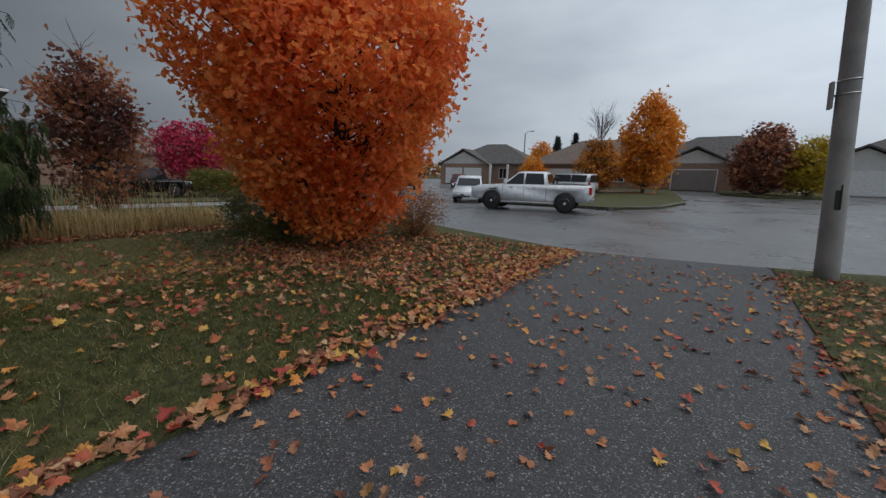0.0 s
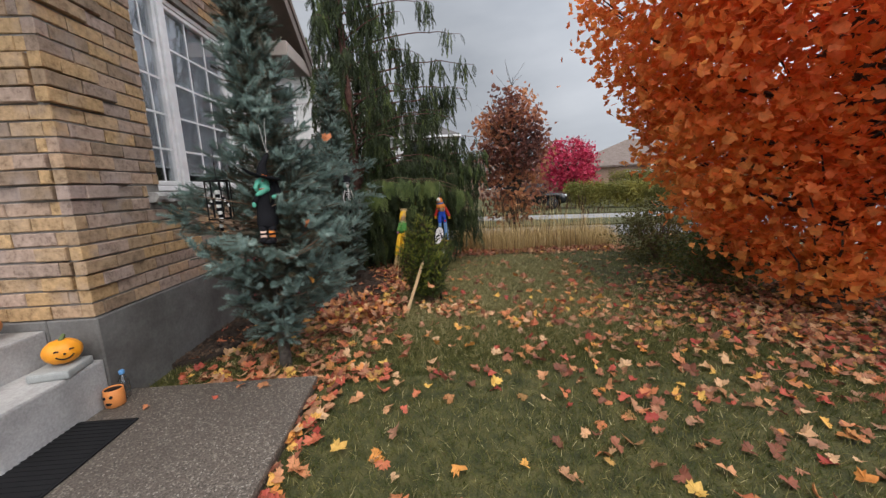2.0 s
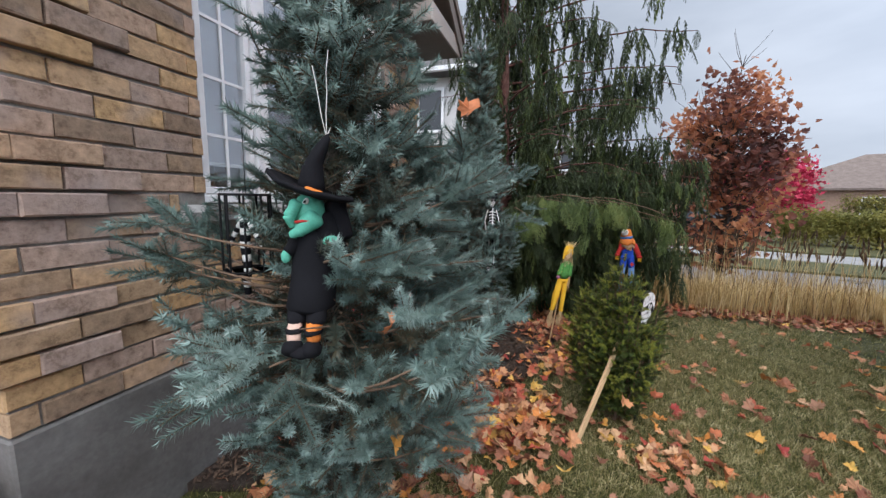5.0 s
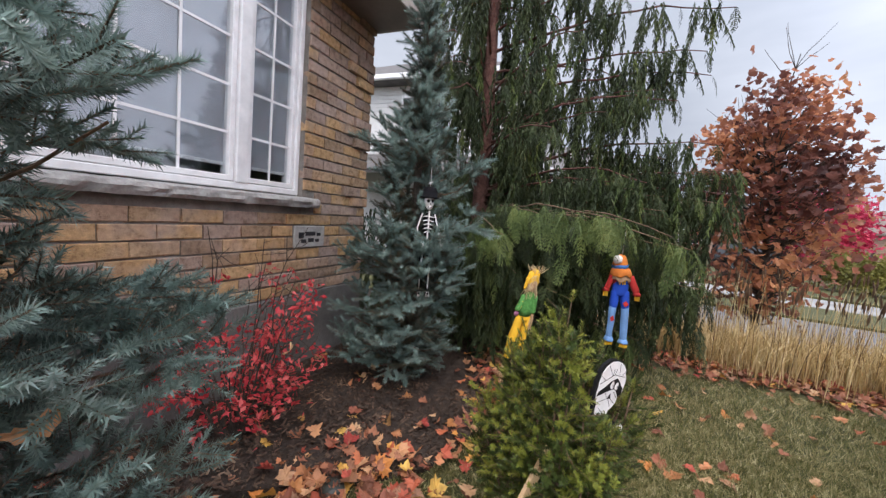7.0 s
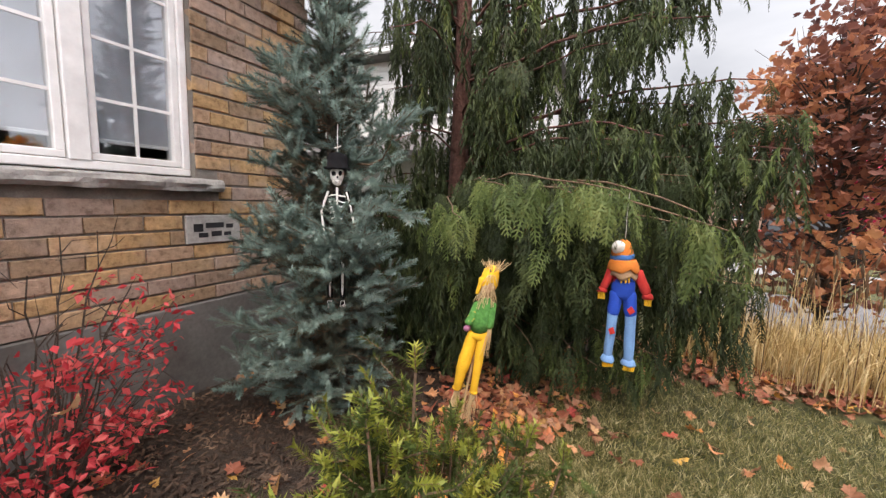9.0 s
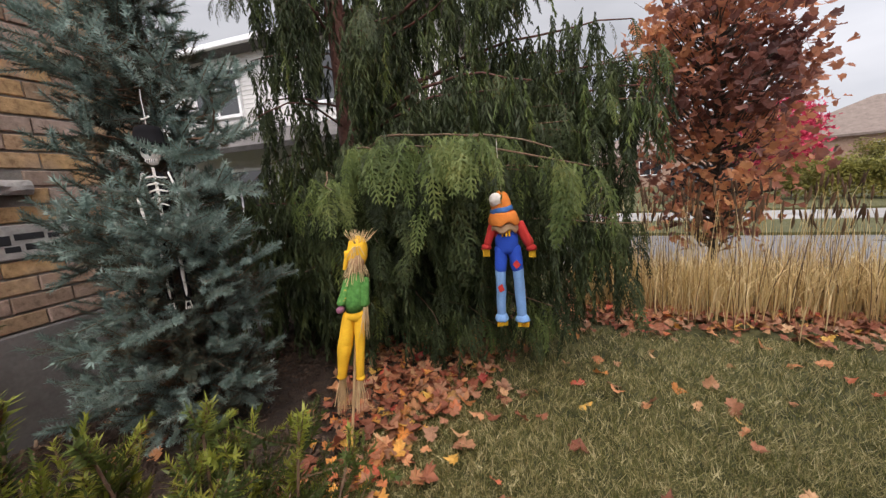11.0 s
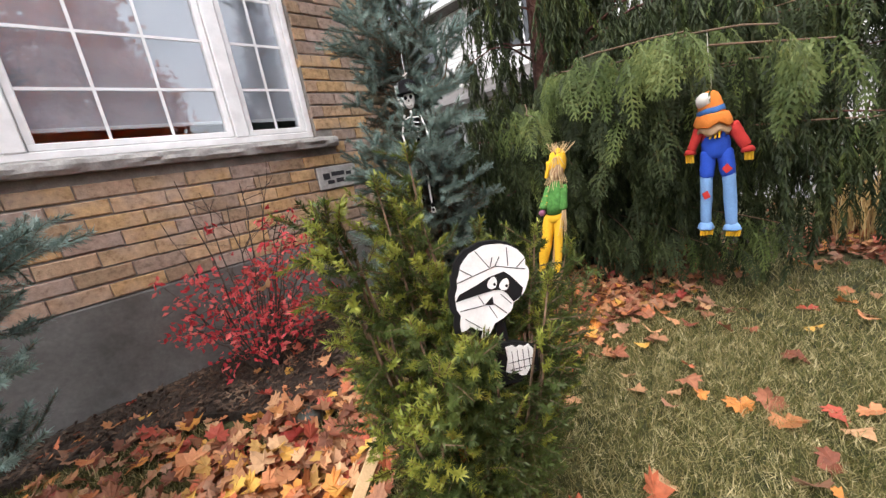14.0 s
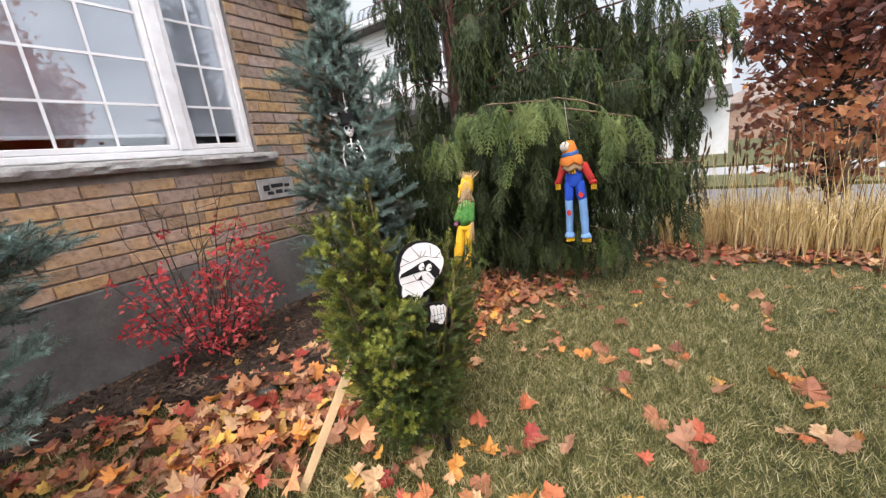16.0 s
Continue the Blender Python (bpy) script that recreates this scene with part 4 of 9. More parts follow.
# ---- blue spruces ----
def spruce(name, x, y, height, profile, ends, label, seed, fine=None, lean=(0, 0), clear=(), full=None, long_limbs=(), plump=1.0, tier=0.0):
    """A blue spruce: trunk, limbs out to the crown's lumpy outside, each ending in a hand of plump needled shoots."""
    r = np.random.default_rng(seed)
    z0 = float(land(x, y))
    tree = thing(name, x, y, z0, label, "spruce tree")
    zs, rs = zip(*profile)
    at_z = lambda z: np.array([lean[0] * (z / height) ** 2, lean[1] * (z / height) ** 2, z])
    tt = np.linspace(0, 1, 9)
    part("trunk", tube([tuple(at_z(height * t) - np.array([0, 0, 0.05])) for t in tt], [0.045 * (1 - 0.85 * t) + 0.004 for t in tt], 9, M["bark"], "trunk"), tree)
    wood, crown = Heap(), Heap()
    P, D, S, K = [], [], [], []

    def shoot(o, d, s, k=0):
        P.append(o), D.append(d), S.append(s), K.append(k)

    def hand(tip, h, up, R0, inner):
        # the hand: one leader, side shoots in pairs, a few on top
        d = unit(h + np.array([0, 0, up]) + r.normal(0, 0.34, 3))
        side = unit(np.cross(d, [0, 0, 1.0]))
        nrm = np.cross(side, d)
        big = plump * r.uniform(0.82, 1.18) * (0.75 + 0.25 * min(1.0, R0 / 0.4))
        # inner hands mostly take the dark needles, as painted inner shade
        old_shaded = 1 if inner and r.random() < 0.6 else 0
        shoot(tip - d * 0.05 * big, unit(d + r.normal(0, 0.05, 3)), big, old_shaded)
        shoot(tip + d * 0.04 * big, unit(d + r.normal(0, 0.12, 3)), big * 1.12, old_shaded)
        for k, back in enumerate((0.045, -0.03)):
            for sg in (-1, 1):
                if r.random() < 0.12:
                    continue
                sd = unit(d * r.uniform(0.45, 0.85) + side * sg * r.uniform(0.65, 1.0) + nrm * r.uniform(-0.20, 0.40))
                shoot(tip + d * back * big, sd, big * r.uniform(0.80, 1.15), old_shaded)
                if k == 1 and r.random() < 0.5:
                    shoot(tip + d * back * big + sd * 0.085 * big, unit(sd * 0.8 + d * 0.6 + r.normal(0, 0.25, 3)), big * 0.95, old_shaded)
        for k in range(2):
            shoot(tip + d * r.uniform(-0.04, 0.03), unit(d * 0.6 + nrm * r.uniform(0.4, 1.0) + side * r.uniform(-0.5, 0.5)), big * r.uniform(0.7, 0.95), old_shaded)

    zz = np.linspace(zs[0], height * 0.97, 400)
    cdf = np.cumsum(np.interp(zz, zs, rs) + 0.05)
    cdf /= cdf[-1]
    for i in range(ends):
        z = float(np.interp((i + r.random()) / ends, cdf, zz))
        az = i * 2.39996 + r.normal(0, 0.35)
        h = np.array([math.cos(az), math.sin(az), 0.0])
        R0 = float(np.interp(z, zs, rs))
        lump = 1.0 + 0.50 * noise.noise((math.cos(az) * 1.7 + seed * 3, math.sin(az) * 1.7, z * 2.6))
        if tier:
            # limbs stand in whorls with dark gaps between
            lump *= 0.62 + 0.44 * abs(math.cos(math.pi * (z + 0.10 * math.sin(az + seed)) / tier)) ** 0.8
        inner = r.random() < 0.36
        if not inner and noise.noise((math.cos(az) * 2.6 + seed, math.sin(az) * 2.6, z * 3.4 + 5)) < -0.30:
            continue
        q = R0 * (r.uniform(0.45, 0.78) if inner else r.uniform(0.84, 1.06) * lump)
        q = max(0.05, q - 0.12)
        up = 0.28 + 0.40 * (z / height) + r.uniform(-0.30, 0.35)
        if full is not None and z < 1.35:
            q *= 1.0 + 0.30 * max(0.0, math.cos(az - full)) ** 2
        elif full is not None and z > 1.5:
            q *= 1.0 - 0.36 * max(0.0, math.cos(az - radians(330)))
        tip = at_z(z) + h * q
        if i < len(long_limbs):
            tip = np.array(long_limbs[i]) - np.array([x, y, z0])
            z, q = tip[2], math.hypot(tip[0], tip[1])
            h = np.array([tip[0] / q, tip[1] / q, 0.0])
            inner = False
        # none where a doll hangs
        if any(-0.08 < (tip[0] + x - c[0]) * c[4] + (tip[1] + y - c[1]) * c[5] < 0.5 and abs((tip[0] + x - c[0]) * c[5] - (tip[1] + y - c[1]) * c[4]) < c[6] and c[2] < tip[2] + z0 < c[3] and r.random() < c[7] for c in clear):
            continue
        base = at_z(max(0.08, z - q * (0.15 + 0.35 * z / height) + 0.04))
        n = 6
        ts = np.linspace(0, 1, n)
        sag, bow = r.uniform(-0.05, 0.22), r.uniform(-0.22, 0.22)
        pts = np.array([base + (tip - base) * t + (np.array([0, 0, -sag]) + np.array([-h[1], h[0], 0]) * bow) * q * math.sin(math.pi * t) for t in ts])
        v, f = tube_arrays(pts, [0.0070 * (1 - 0.7 * t) * (0.6 + q) for t in ts], 4)
        wood.raw(v, f, 0)
        # dull old shoots along the limb; their dark also paints the crown's inner shade
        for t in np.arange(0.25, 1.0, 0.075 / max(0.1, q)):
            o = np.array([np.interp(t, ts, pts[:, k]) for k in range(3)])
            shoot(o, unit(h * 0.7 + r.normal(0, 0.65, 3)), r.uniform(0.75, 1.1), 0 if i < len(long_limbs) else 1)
        for back in (((0.0, 0.10, 0.20, 0.31, 0.42) if fine else (0.0, 0.11)) if i < len(long_limbs) else (0.0,)):
            hand(tip - h * back + np.array([0, 0, 0.03 * r.normal()]), h, up, R0, inner)
            if back:
                for sg in (-1, 1):
                    sd = np.array([-h[1], h[0], 0.0]) * sg
                    hand(tip - h * (back - 0.05) + sd * 0.11 + np.array([0, 0, 0.04 * r.normal()]), unit(h + sd * 0.9), up, R0, inner)
    # leader
    for k in range(14):
        t = 0.90 + 0.0075 * k
        az = k * 2.4
        shoot(at_z(height * t), unit(np.array([0.8 * math.cos(az), 0.8 * math.sin(az), 0.7])) if k < 12 else np.array([0, 0, 1.0]), 0.95)
    P, D, S, K = np.array(P), np.array(D), np.array(S), np.array(K)
    for (cx, cy, cz0, cz1, dx, dy, half, share) in clear:
        e = P + D * 0.06
        ahead = (e[:, 0] + x - cx) * dx + (e[:, 1] + y - cy) * dy
        aside = np.abs((e[:, 0] + x - cx) * dy - (e[:, 1] + y - cy) * dx)
        hide = (ahead > -0.08) & (ahead < 0.40) & (aside < half + 0.05 * np.maximum(0, ahead)) & (e[:, 2] + z0 > cz0) & (e[:, 2] + z0 < cz1) & (r.random(len(P)) < share)
        P, D, S, K = P[~hide], D[~hide], S[~hide], K[~hide]
    rot = frames_from(D, r.uniform(0, 6.28, len(P)))
    pick = r.integers(0, 3, len(P))
    near = np.zeros(len(P), bool) if fine is None else fine(P[:, 0] + x, P[:, 1] + y, P[:, 2] + z0)
    for i in range(3):
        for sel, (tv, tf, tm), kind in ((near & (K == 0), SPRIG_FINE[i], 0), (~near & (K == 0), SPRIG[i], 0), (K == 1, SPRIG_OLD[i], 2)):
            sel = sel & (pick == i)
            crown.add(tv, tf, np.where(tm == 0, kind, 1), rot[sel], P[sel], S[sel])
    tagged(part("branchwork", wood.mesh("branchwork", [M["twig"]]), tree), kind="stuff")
    part("crown", crown.mesh("crown", [M["spruce"], M["twig"], M["spruce_old_shaded"]]), tree)
    return tree


spruce("blue_spruce", -4.52, -1.09, 3.2, [(0.16, 0.20), (0.4, 0.29), (0.65, 0.38), (0.8, 0.52), (1.05, 0.62), (1.3, 0.62), (1.5, 0.49), (1.7, 0.40), (2.0, 0.335), (2.3, 0.29), (3.2, 0.05)], 460, "dense blue spruce beside the brick house, hung with dolls", 3, plump=1.18, tier=0.34,
       fine=lambda X, Y, Z: (X * 0.45 + Y > -2.85) & (Z < 2.1), full=radians(165), long_limbs=[(-5.27, -0.93, 1.06), (-5.18, -0.80, 0.98), (-5.10, -0.75, 0.72), (-5.06, -0.80, 0.50), (-5.12, -0.95, 0.86), (-4.92, -0.66, 1.50), (-4.84, -0.70, 1.64)], clear=[(-4.24, -1.00, 1.04, 1.74, 0.88, 0.47, 0.066, 0.95), (-4.24, -0.98, 1.36, 1.64, 0.55, 0.83, 0.085, 0.97), (-4.24, -0.98, 1.02, 1.2, 0.55, 0.83, 0.075, 0.9), (-4.33, -1.45, 1.48, 2.3, 0.45, 0.89, 0.15, 0.7), (-4.17, -1.25, 0.42, 0.86, 0.45, 0.89, 0.12, 0.75), (-4.24, -0.98, 1.6, 1.85, 0.55, 0.83, 0.07, 0.9), (-4.42, -1.38, 1.12, 1.52, 0.86, 0.50, 0.10, 1.0)])
spruce("blue_spruce", -7.11, -1.13, 3.05, [(0.06, 0.26), (0.35, 0.46), (0.9, 0.47), (1.2, 0.46), (1.38, 0.36), (1.6, 0.43), (1.85, 0.38), (2.1, 0.29), (2.3, 0.22), (3.05, 0.04)], 330, "slender blue spruce at the corner of the brick house", 9, plump=1.20, tier=0.40, long_limbs=[(-6.84, -0.84, 1.14), (-6.84, -0.90, 0.98), (-6.80, -0.60, 1.34), (-7.00, -0.64, 1.72), (-7.02, -1.62, 1.02), (-6.80, -1.50, 0.42), (-6.72, -1.10, 0.50)],
       clear=[(-6.93, -0.93, 0.80, 1.06, 0.77, 0.64, 0.022, 0.25), (-6.95, -0.945, 1.36, 1.74, 0.77, 0.64, 0.06, 1.0), (-6.95, -0.945, 1.38, 1.74, 0.62, 0.78, 0.055, 1.0)])


# ---- weeping cypress ----
def weeping_cypress(x, y, height, seed):
    """A weeping cypress: arching limbs hung with shaggy tassels; over the lawn lobes of broad lacy fronds above a skirt
    coloured dark as if shaded.
    """
    r = np.random.default_rng(seed)
    z0 = float(land(x, y))
    tree = thing("weeping_cypress", x, y, z0, "tall weeping cypress with hanging dark green sprays and red-brown trunk", "cypress tree")
    tt = np.linspace(0, 1, 14)
    tp = np.array([(0.06 * math.sin(3 * t) - 0.1 * t, 0.05 * math.sin(5 * t), height * t - 0.1) for t in tt])
    part("trunk", tube(tp, [0.105 * (1 - 0.8 * t) + 0.01 for t in tt], 10, M["red_bark"], "trunk"), tree)
    crown = Heap()
    P, A, S, K = [], [], [], []

    def hang(o, az, size, kind):
        P.append(o), A.append(az), S.append(size), K.append(kind)

    def limb_line(base, tip, arch, thick=1.0, bark="red_bark"):
        ts = np.linspace(0, 1, 12)
        bend = r.uniform(-0.08, 0.08)
        d = tip - base
        L = np.linalg.norm(d)
        sd = unit(np.array([-d[1], d[0], 0.0]))
        pts = np.array([base + d * t + (np.array([0, 0, arch]) + sd * bend) * L * math.sin(math.pi * t ** 1.2) + r.normal(0, 0.010, 3) * (0 < t < 1) for t in ts])
        v, f = tube_arrays(pts, [thick * 0.013 * (1 - 0.85 * t) * (0.4 + L * 0.45) + 0.0016 for t in ts], 5)
        part("limb", mesh_np("limb", v, f, [M[bark]], None, True), tree)
        return ts, pts, L, sd, math.atan2(d[1], d[0])

    def at(ts, pts, t):
        return np.array([np.interp(t, ts, pts[:, k]) for k in range(3)])

    def tasselled(base, tip, arch, chain=1.6, gap=0.042, start=0.12, wide=0.12):
        """Shaggy tassels side by side, in clumps with gaps between, short again towards the tip."""
        ts, pts, L, sd, az = limb_line(base, tip, arch)
        ph = r.uniform(0, 9)
        for t in np.arange(start, 1.0, gap / L):
            if noise.noise((t * L * 2.9 + ph, ph, 0)) < (-0.04 if base[2] > 1.9 else -0.3):
                continue
            o = at(ts, pts, t) + sd * r.normal(0, wide) + np.array([0, 0, r.uniform(-0.05, 0.02)])
            m = max(1, int(round(chain * r.uniform(0.35, 1.35) * (1.1 - 0.55 * t))))
            for k in range(2):
                p = o + r.normal(0, 0.030, 3)
                for c in range(m):
                    hang(p, az + r.normal(0, 0.9), r.uniform(0.75, 1.2) * (1 - 0.10 * c) * (1.1 - 0.35 * t), 1 if r.random() < 0.13 else 0)
                    p = p + np.array([r.normal(0, 0.014), r.normal(0, 0.014), -0.31])
        for k in range(4):
            hang(pts[-1] - (pts[-1] - pts[-3]) * 0.35 * k, az + r.normal(0, 0.6), r.uniform(0.55, 0.85), 2)

    def fronded(base, tip, arch, fresh, start=0.62, gap=0.034, size=1.0, spread=0.10, low=0.22, more=0.45, shaggy=0.0):
        """Broad fronds along the outer part of a limb, a few tiers deep, fresh green above, lower tiers in a darker
        green that paints their shade.
        """
        ts, pts, L, sd, az = limb_line(base, tip, arch, 0.62, "twig")
        # short sprays along the back of the limb further in
        for t in np.arange(0.25, start, 0.05 / L):
            hang(at(ts, pts, t) + sd * r.normal(0, 0.05) + np.array([0, 0, 0.02]), az + r.normal(0, 1.2), size * r.uniform(0.5, 0.85), 2)
        for t in np.arange(start, 1.0, gap / L):
            sg = r.choice((-1, 1))
            narrow = 1.15 - 0.65 * t
            o = at(ts, pts, t) + sd * sg * abs(r.normal(0, spread)) * narrow + np.array([0, 0, 0.015 - r.uniform(0, 0.03)])
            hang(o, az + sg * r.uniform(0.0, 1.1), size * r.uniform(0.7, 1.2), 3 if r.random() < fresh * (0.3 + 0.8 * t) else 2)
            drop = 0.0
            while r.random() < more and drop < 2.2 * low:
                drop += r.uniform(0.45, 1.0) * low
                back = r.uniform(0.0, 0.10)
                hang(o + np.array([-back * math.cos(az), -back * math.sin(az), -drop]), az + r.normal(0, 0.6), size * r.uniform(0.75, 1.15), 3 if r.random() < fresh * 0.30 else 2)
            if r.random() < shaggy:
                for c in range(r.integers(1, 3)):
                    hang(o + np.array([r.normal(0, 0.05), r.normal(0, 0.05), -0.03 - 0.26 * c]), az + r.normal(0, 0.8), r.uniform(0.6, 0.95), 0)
        for k in range(6):
            hang(pts[-1] - (pts[-1] - pts[-3]) * 0.12 * k, az + r.normal(0, 0.55), size * r.uniform(0.75, 1.05), 3 if r.random() < fresh else 2)

    trunk_at = lambda z: np.array([np.interp(z, tp[:, 2], tp[:, 0]), np.interp(z, tp[:, 2], tp[:, 1]), z])
    reach = lambda p: np.array(p) - np.array([x, y, 0.0])
    n = 62
    for i in range(n):
        t = (i + 0.5) / n
        zz = 0.6 + (height - 0.7) * t
        az = i * 2.39996 + r.uniform(-0.3, 0.3)
        h = np.array([math.cos(az), math.sin(az), 0])
        L = (1.25 * (1 - t) ** 0.6 + 0.28) * r.uniform(0.75, 1.15)
        lawn = h[0] * 0.25 + h[1] * 0.97
        if h[1] < -0.2:
            L *= 0.72
        elif lawn > 0.35 and 1.5 < zz < 4.3:
            L *= 1.35
        elif h[0] > 0.5 and zz < 2.3:
            L *= 0.70
        tasselled(trunk_at(zz), trunk_at(zz) + h * L + np.array([0, 0, L * r.uniform(-0.12, 0.22)]), r.uniform(0.06, 0.16), 1.9)
    # long limbs over the lawn, one above the other, with open sky between
    for zb, tip, chain in ((3.35, (-8.95, 1.18, 3.62), 1.3), (3.0, (-8.75, 0.95, 3.15), 1.4), (3.9, (-8.95, 0.95, 4.15), 1.3), (2.75, (-8.90, 1.05, 2.98), 1.5), (2.5, (-8.55, 0.55, 2.75), 1.7), (2.55, (-9.3, 0.25, 2.85), 2.4), (2.3, (-8.35, 0.15, 2.50), 1.8),
                           (2.2, (-8.15, -0.35, 2.35), 1.8), (2.0, (-8.75, 0.75, 2.15), 1.6), (4.5, (-9.0, 0.45, 4.7), 1.2), (2.45, (-8.1, -0.75, 2.75), 1.7), (1.8, (-9.25, 0.85, 1.95), 1.6), (2.9, (-8.05, -1.05, 3.2), 1.8), (1.55, (-8.55, 1.08, 1.98), 1.0), (1.45, (-8.85, 1.10, 1.68), 1.0), (1.35, (-8.40, 0.82, 1.55), 1.0), (0.85, (-8.32, 0.98, 1.0), 0.7), (1.75, (-8.75, 0.80, 2.15), 1.2), (1.6, (-8.25, 0.30, 1.85), 1.1), (1.5, (-8.50, 1.24, 1.80), 0.9), (1.9, (-8.80, 1.15, 2.30), 1.0)):
        tasselled(trunk_at(zb), reach(tip), 0.07, chain, 0.036, 0.2)
    # the lobes of fresh fronds
    for tip, fresh, start in (((-7.58, -0.53, 1.30), 0.85, 0.74), ((-7.60, -0.27, 1.50), 0.90, 0.76), ((-7.62, 0.10, 1.47), 0.65, 0.72), ((-7.40, 0.34, 1.48), 0.85, 0.74), ((-7.36, 0.64, 1.40), 0.90, 0.70), ((-7.54, 0.80, 1.32), 0.70, 0.74), ((-7.84, -0.50, 1.56), 0.55, 0.74)):
        fronded(trunk_at(1.34), reach(tip), 0.075, fresh, start, 0.036, 1.08, 0.13, 0.20, 0.34)
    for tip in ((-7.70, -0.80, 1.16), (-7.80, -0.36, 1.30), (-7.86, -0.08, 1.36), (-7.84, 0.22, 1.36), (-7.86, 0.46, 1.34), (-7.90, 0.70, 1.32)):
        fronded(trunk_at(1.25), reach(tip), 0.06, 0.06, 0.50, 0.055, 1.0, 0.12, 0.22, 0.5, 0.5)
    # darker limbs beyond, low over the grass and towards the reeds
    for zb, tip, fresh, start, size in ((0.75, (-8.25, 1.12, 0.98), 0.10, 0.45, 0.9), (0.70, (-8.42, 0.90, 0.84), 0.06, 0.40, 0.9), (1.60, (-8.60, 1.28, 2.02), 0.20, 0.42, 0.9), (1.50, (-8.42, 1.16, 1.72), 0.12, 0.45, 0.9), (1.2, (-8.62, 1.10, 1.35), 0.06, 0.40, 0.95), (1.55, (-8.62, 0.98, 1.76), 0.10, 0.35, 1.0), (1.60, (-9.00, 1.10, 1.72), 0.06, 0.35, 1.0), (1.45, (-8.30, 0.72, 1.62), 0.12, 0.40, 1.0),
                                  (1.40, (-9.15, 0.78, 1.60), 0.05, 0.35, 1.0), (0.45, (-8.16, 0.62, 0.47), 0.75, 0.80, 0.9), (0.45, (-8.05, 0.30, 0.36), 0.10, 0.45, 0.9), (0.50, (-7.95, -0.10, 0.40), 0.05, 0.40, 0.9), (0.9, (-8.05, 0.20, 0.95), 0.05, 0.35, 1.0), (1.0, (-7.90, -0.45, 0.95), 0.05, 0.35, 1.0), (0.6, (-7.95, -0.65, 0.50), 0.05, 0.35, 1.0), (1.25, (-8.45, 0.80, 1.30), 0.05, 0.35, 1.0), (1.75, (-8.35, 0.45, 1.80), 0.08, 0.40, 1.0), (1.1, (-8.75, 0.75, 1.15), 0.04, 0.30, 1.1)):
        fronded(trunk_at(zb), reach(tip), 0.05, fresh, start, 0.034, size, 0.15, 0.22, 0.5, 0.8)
    # the skirt below the lobes, its dark green doubling as their shade
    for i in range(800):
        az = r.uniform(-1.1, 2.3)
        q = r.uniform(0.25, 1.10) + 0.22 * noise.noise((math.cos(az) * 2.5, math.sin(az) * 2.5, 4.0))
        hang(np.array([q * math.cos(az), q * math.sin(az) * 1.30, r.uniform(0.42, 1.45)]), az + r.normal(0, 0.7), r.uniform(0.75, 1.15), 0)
    P, A, S, K = np.array(P), np.array(A), np.array(S), np.array(K)
    # the trunk shows between the drapes
    slot = (P[:, 0] > 0.0) & (np.abs(P[:, 0] * 0.425 - P[:, 1] * 0.905) < 0.12) & (P[:, 2] > 1.75) & (P[:, 2] < 3.9) & (r.random(len(P)) < 0.94)
    low = np.where(K < 2, 0.44, 0.30) * S
    ok = ~slot & (P[:, 2] > low) & (P[:, 1] + y > -3.2) & ((P[:, 0] > -0.5) | (r.random(len(P)) < 0.5))
    # the scarecrow hangs clear of the sprays
    ahead, aside = (P[:, 0] + x + 7.70) * 0.94 + (P[:, 1] + y - 0.39) * 0.34, (P[:, 0] + x + 7.70) * 0.34 - (P[:, 1] + y - 0.39) * 0.94
    ok &= ~((ahead > -0.06) & (np.abs(aside) < 0.16) & (P[:, 2] < 1.38)) & ~((ahead > -0.02) & (np.abs(aside) < 0.11) & (P[:, 2] < 1.58))
    P, A, S, K = P[ok], A[ok], S[ok], K[ok]
    up = unit(np.stack([r.normal(0, 0.10, len(P)), r.normal(0, 0.10, len(P)), np.ones(len(P))], 1))
    hx = np.stack([np.cos(A), np.sin(A), np.zeros(len(P))], 1)
    hx = unit(hx - up * (hx * up).sum(1, keepdims=True))
    rot = np.stack([hx, np.cross(up, hx), up], axis=2)
    for k in (0, 1, 2, 3):
        group = TASSELS if k < 2 else FRONDS
        pick = r.integers(0, len(group), len(P))
        for i, (tv, tf, tm) in enumerate(group):
            sel = (pick == i) & (K == k)
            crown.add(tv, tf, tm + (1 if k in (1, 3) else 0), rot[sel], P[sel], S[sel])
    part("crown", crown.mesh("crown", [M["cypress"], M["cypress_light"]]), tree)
    return tree


weeping_cypress(-8.89, -1.19, 6.4, 21)


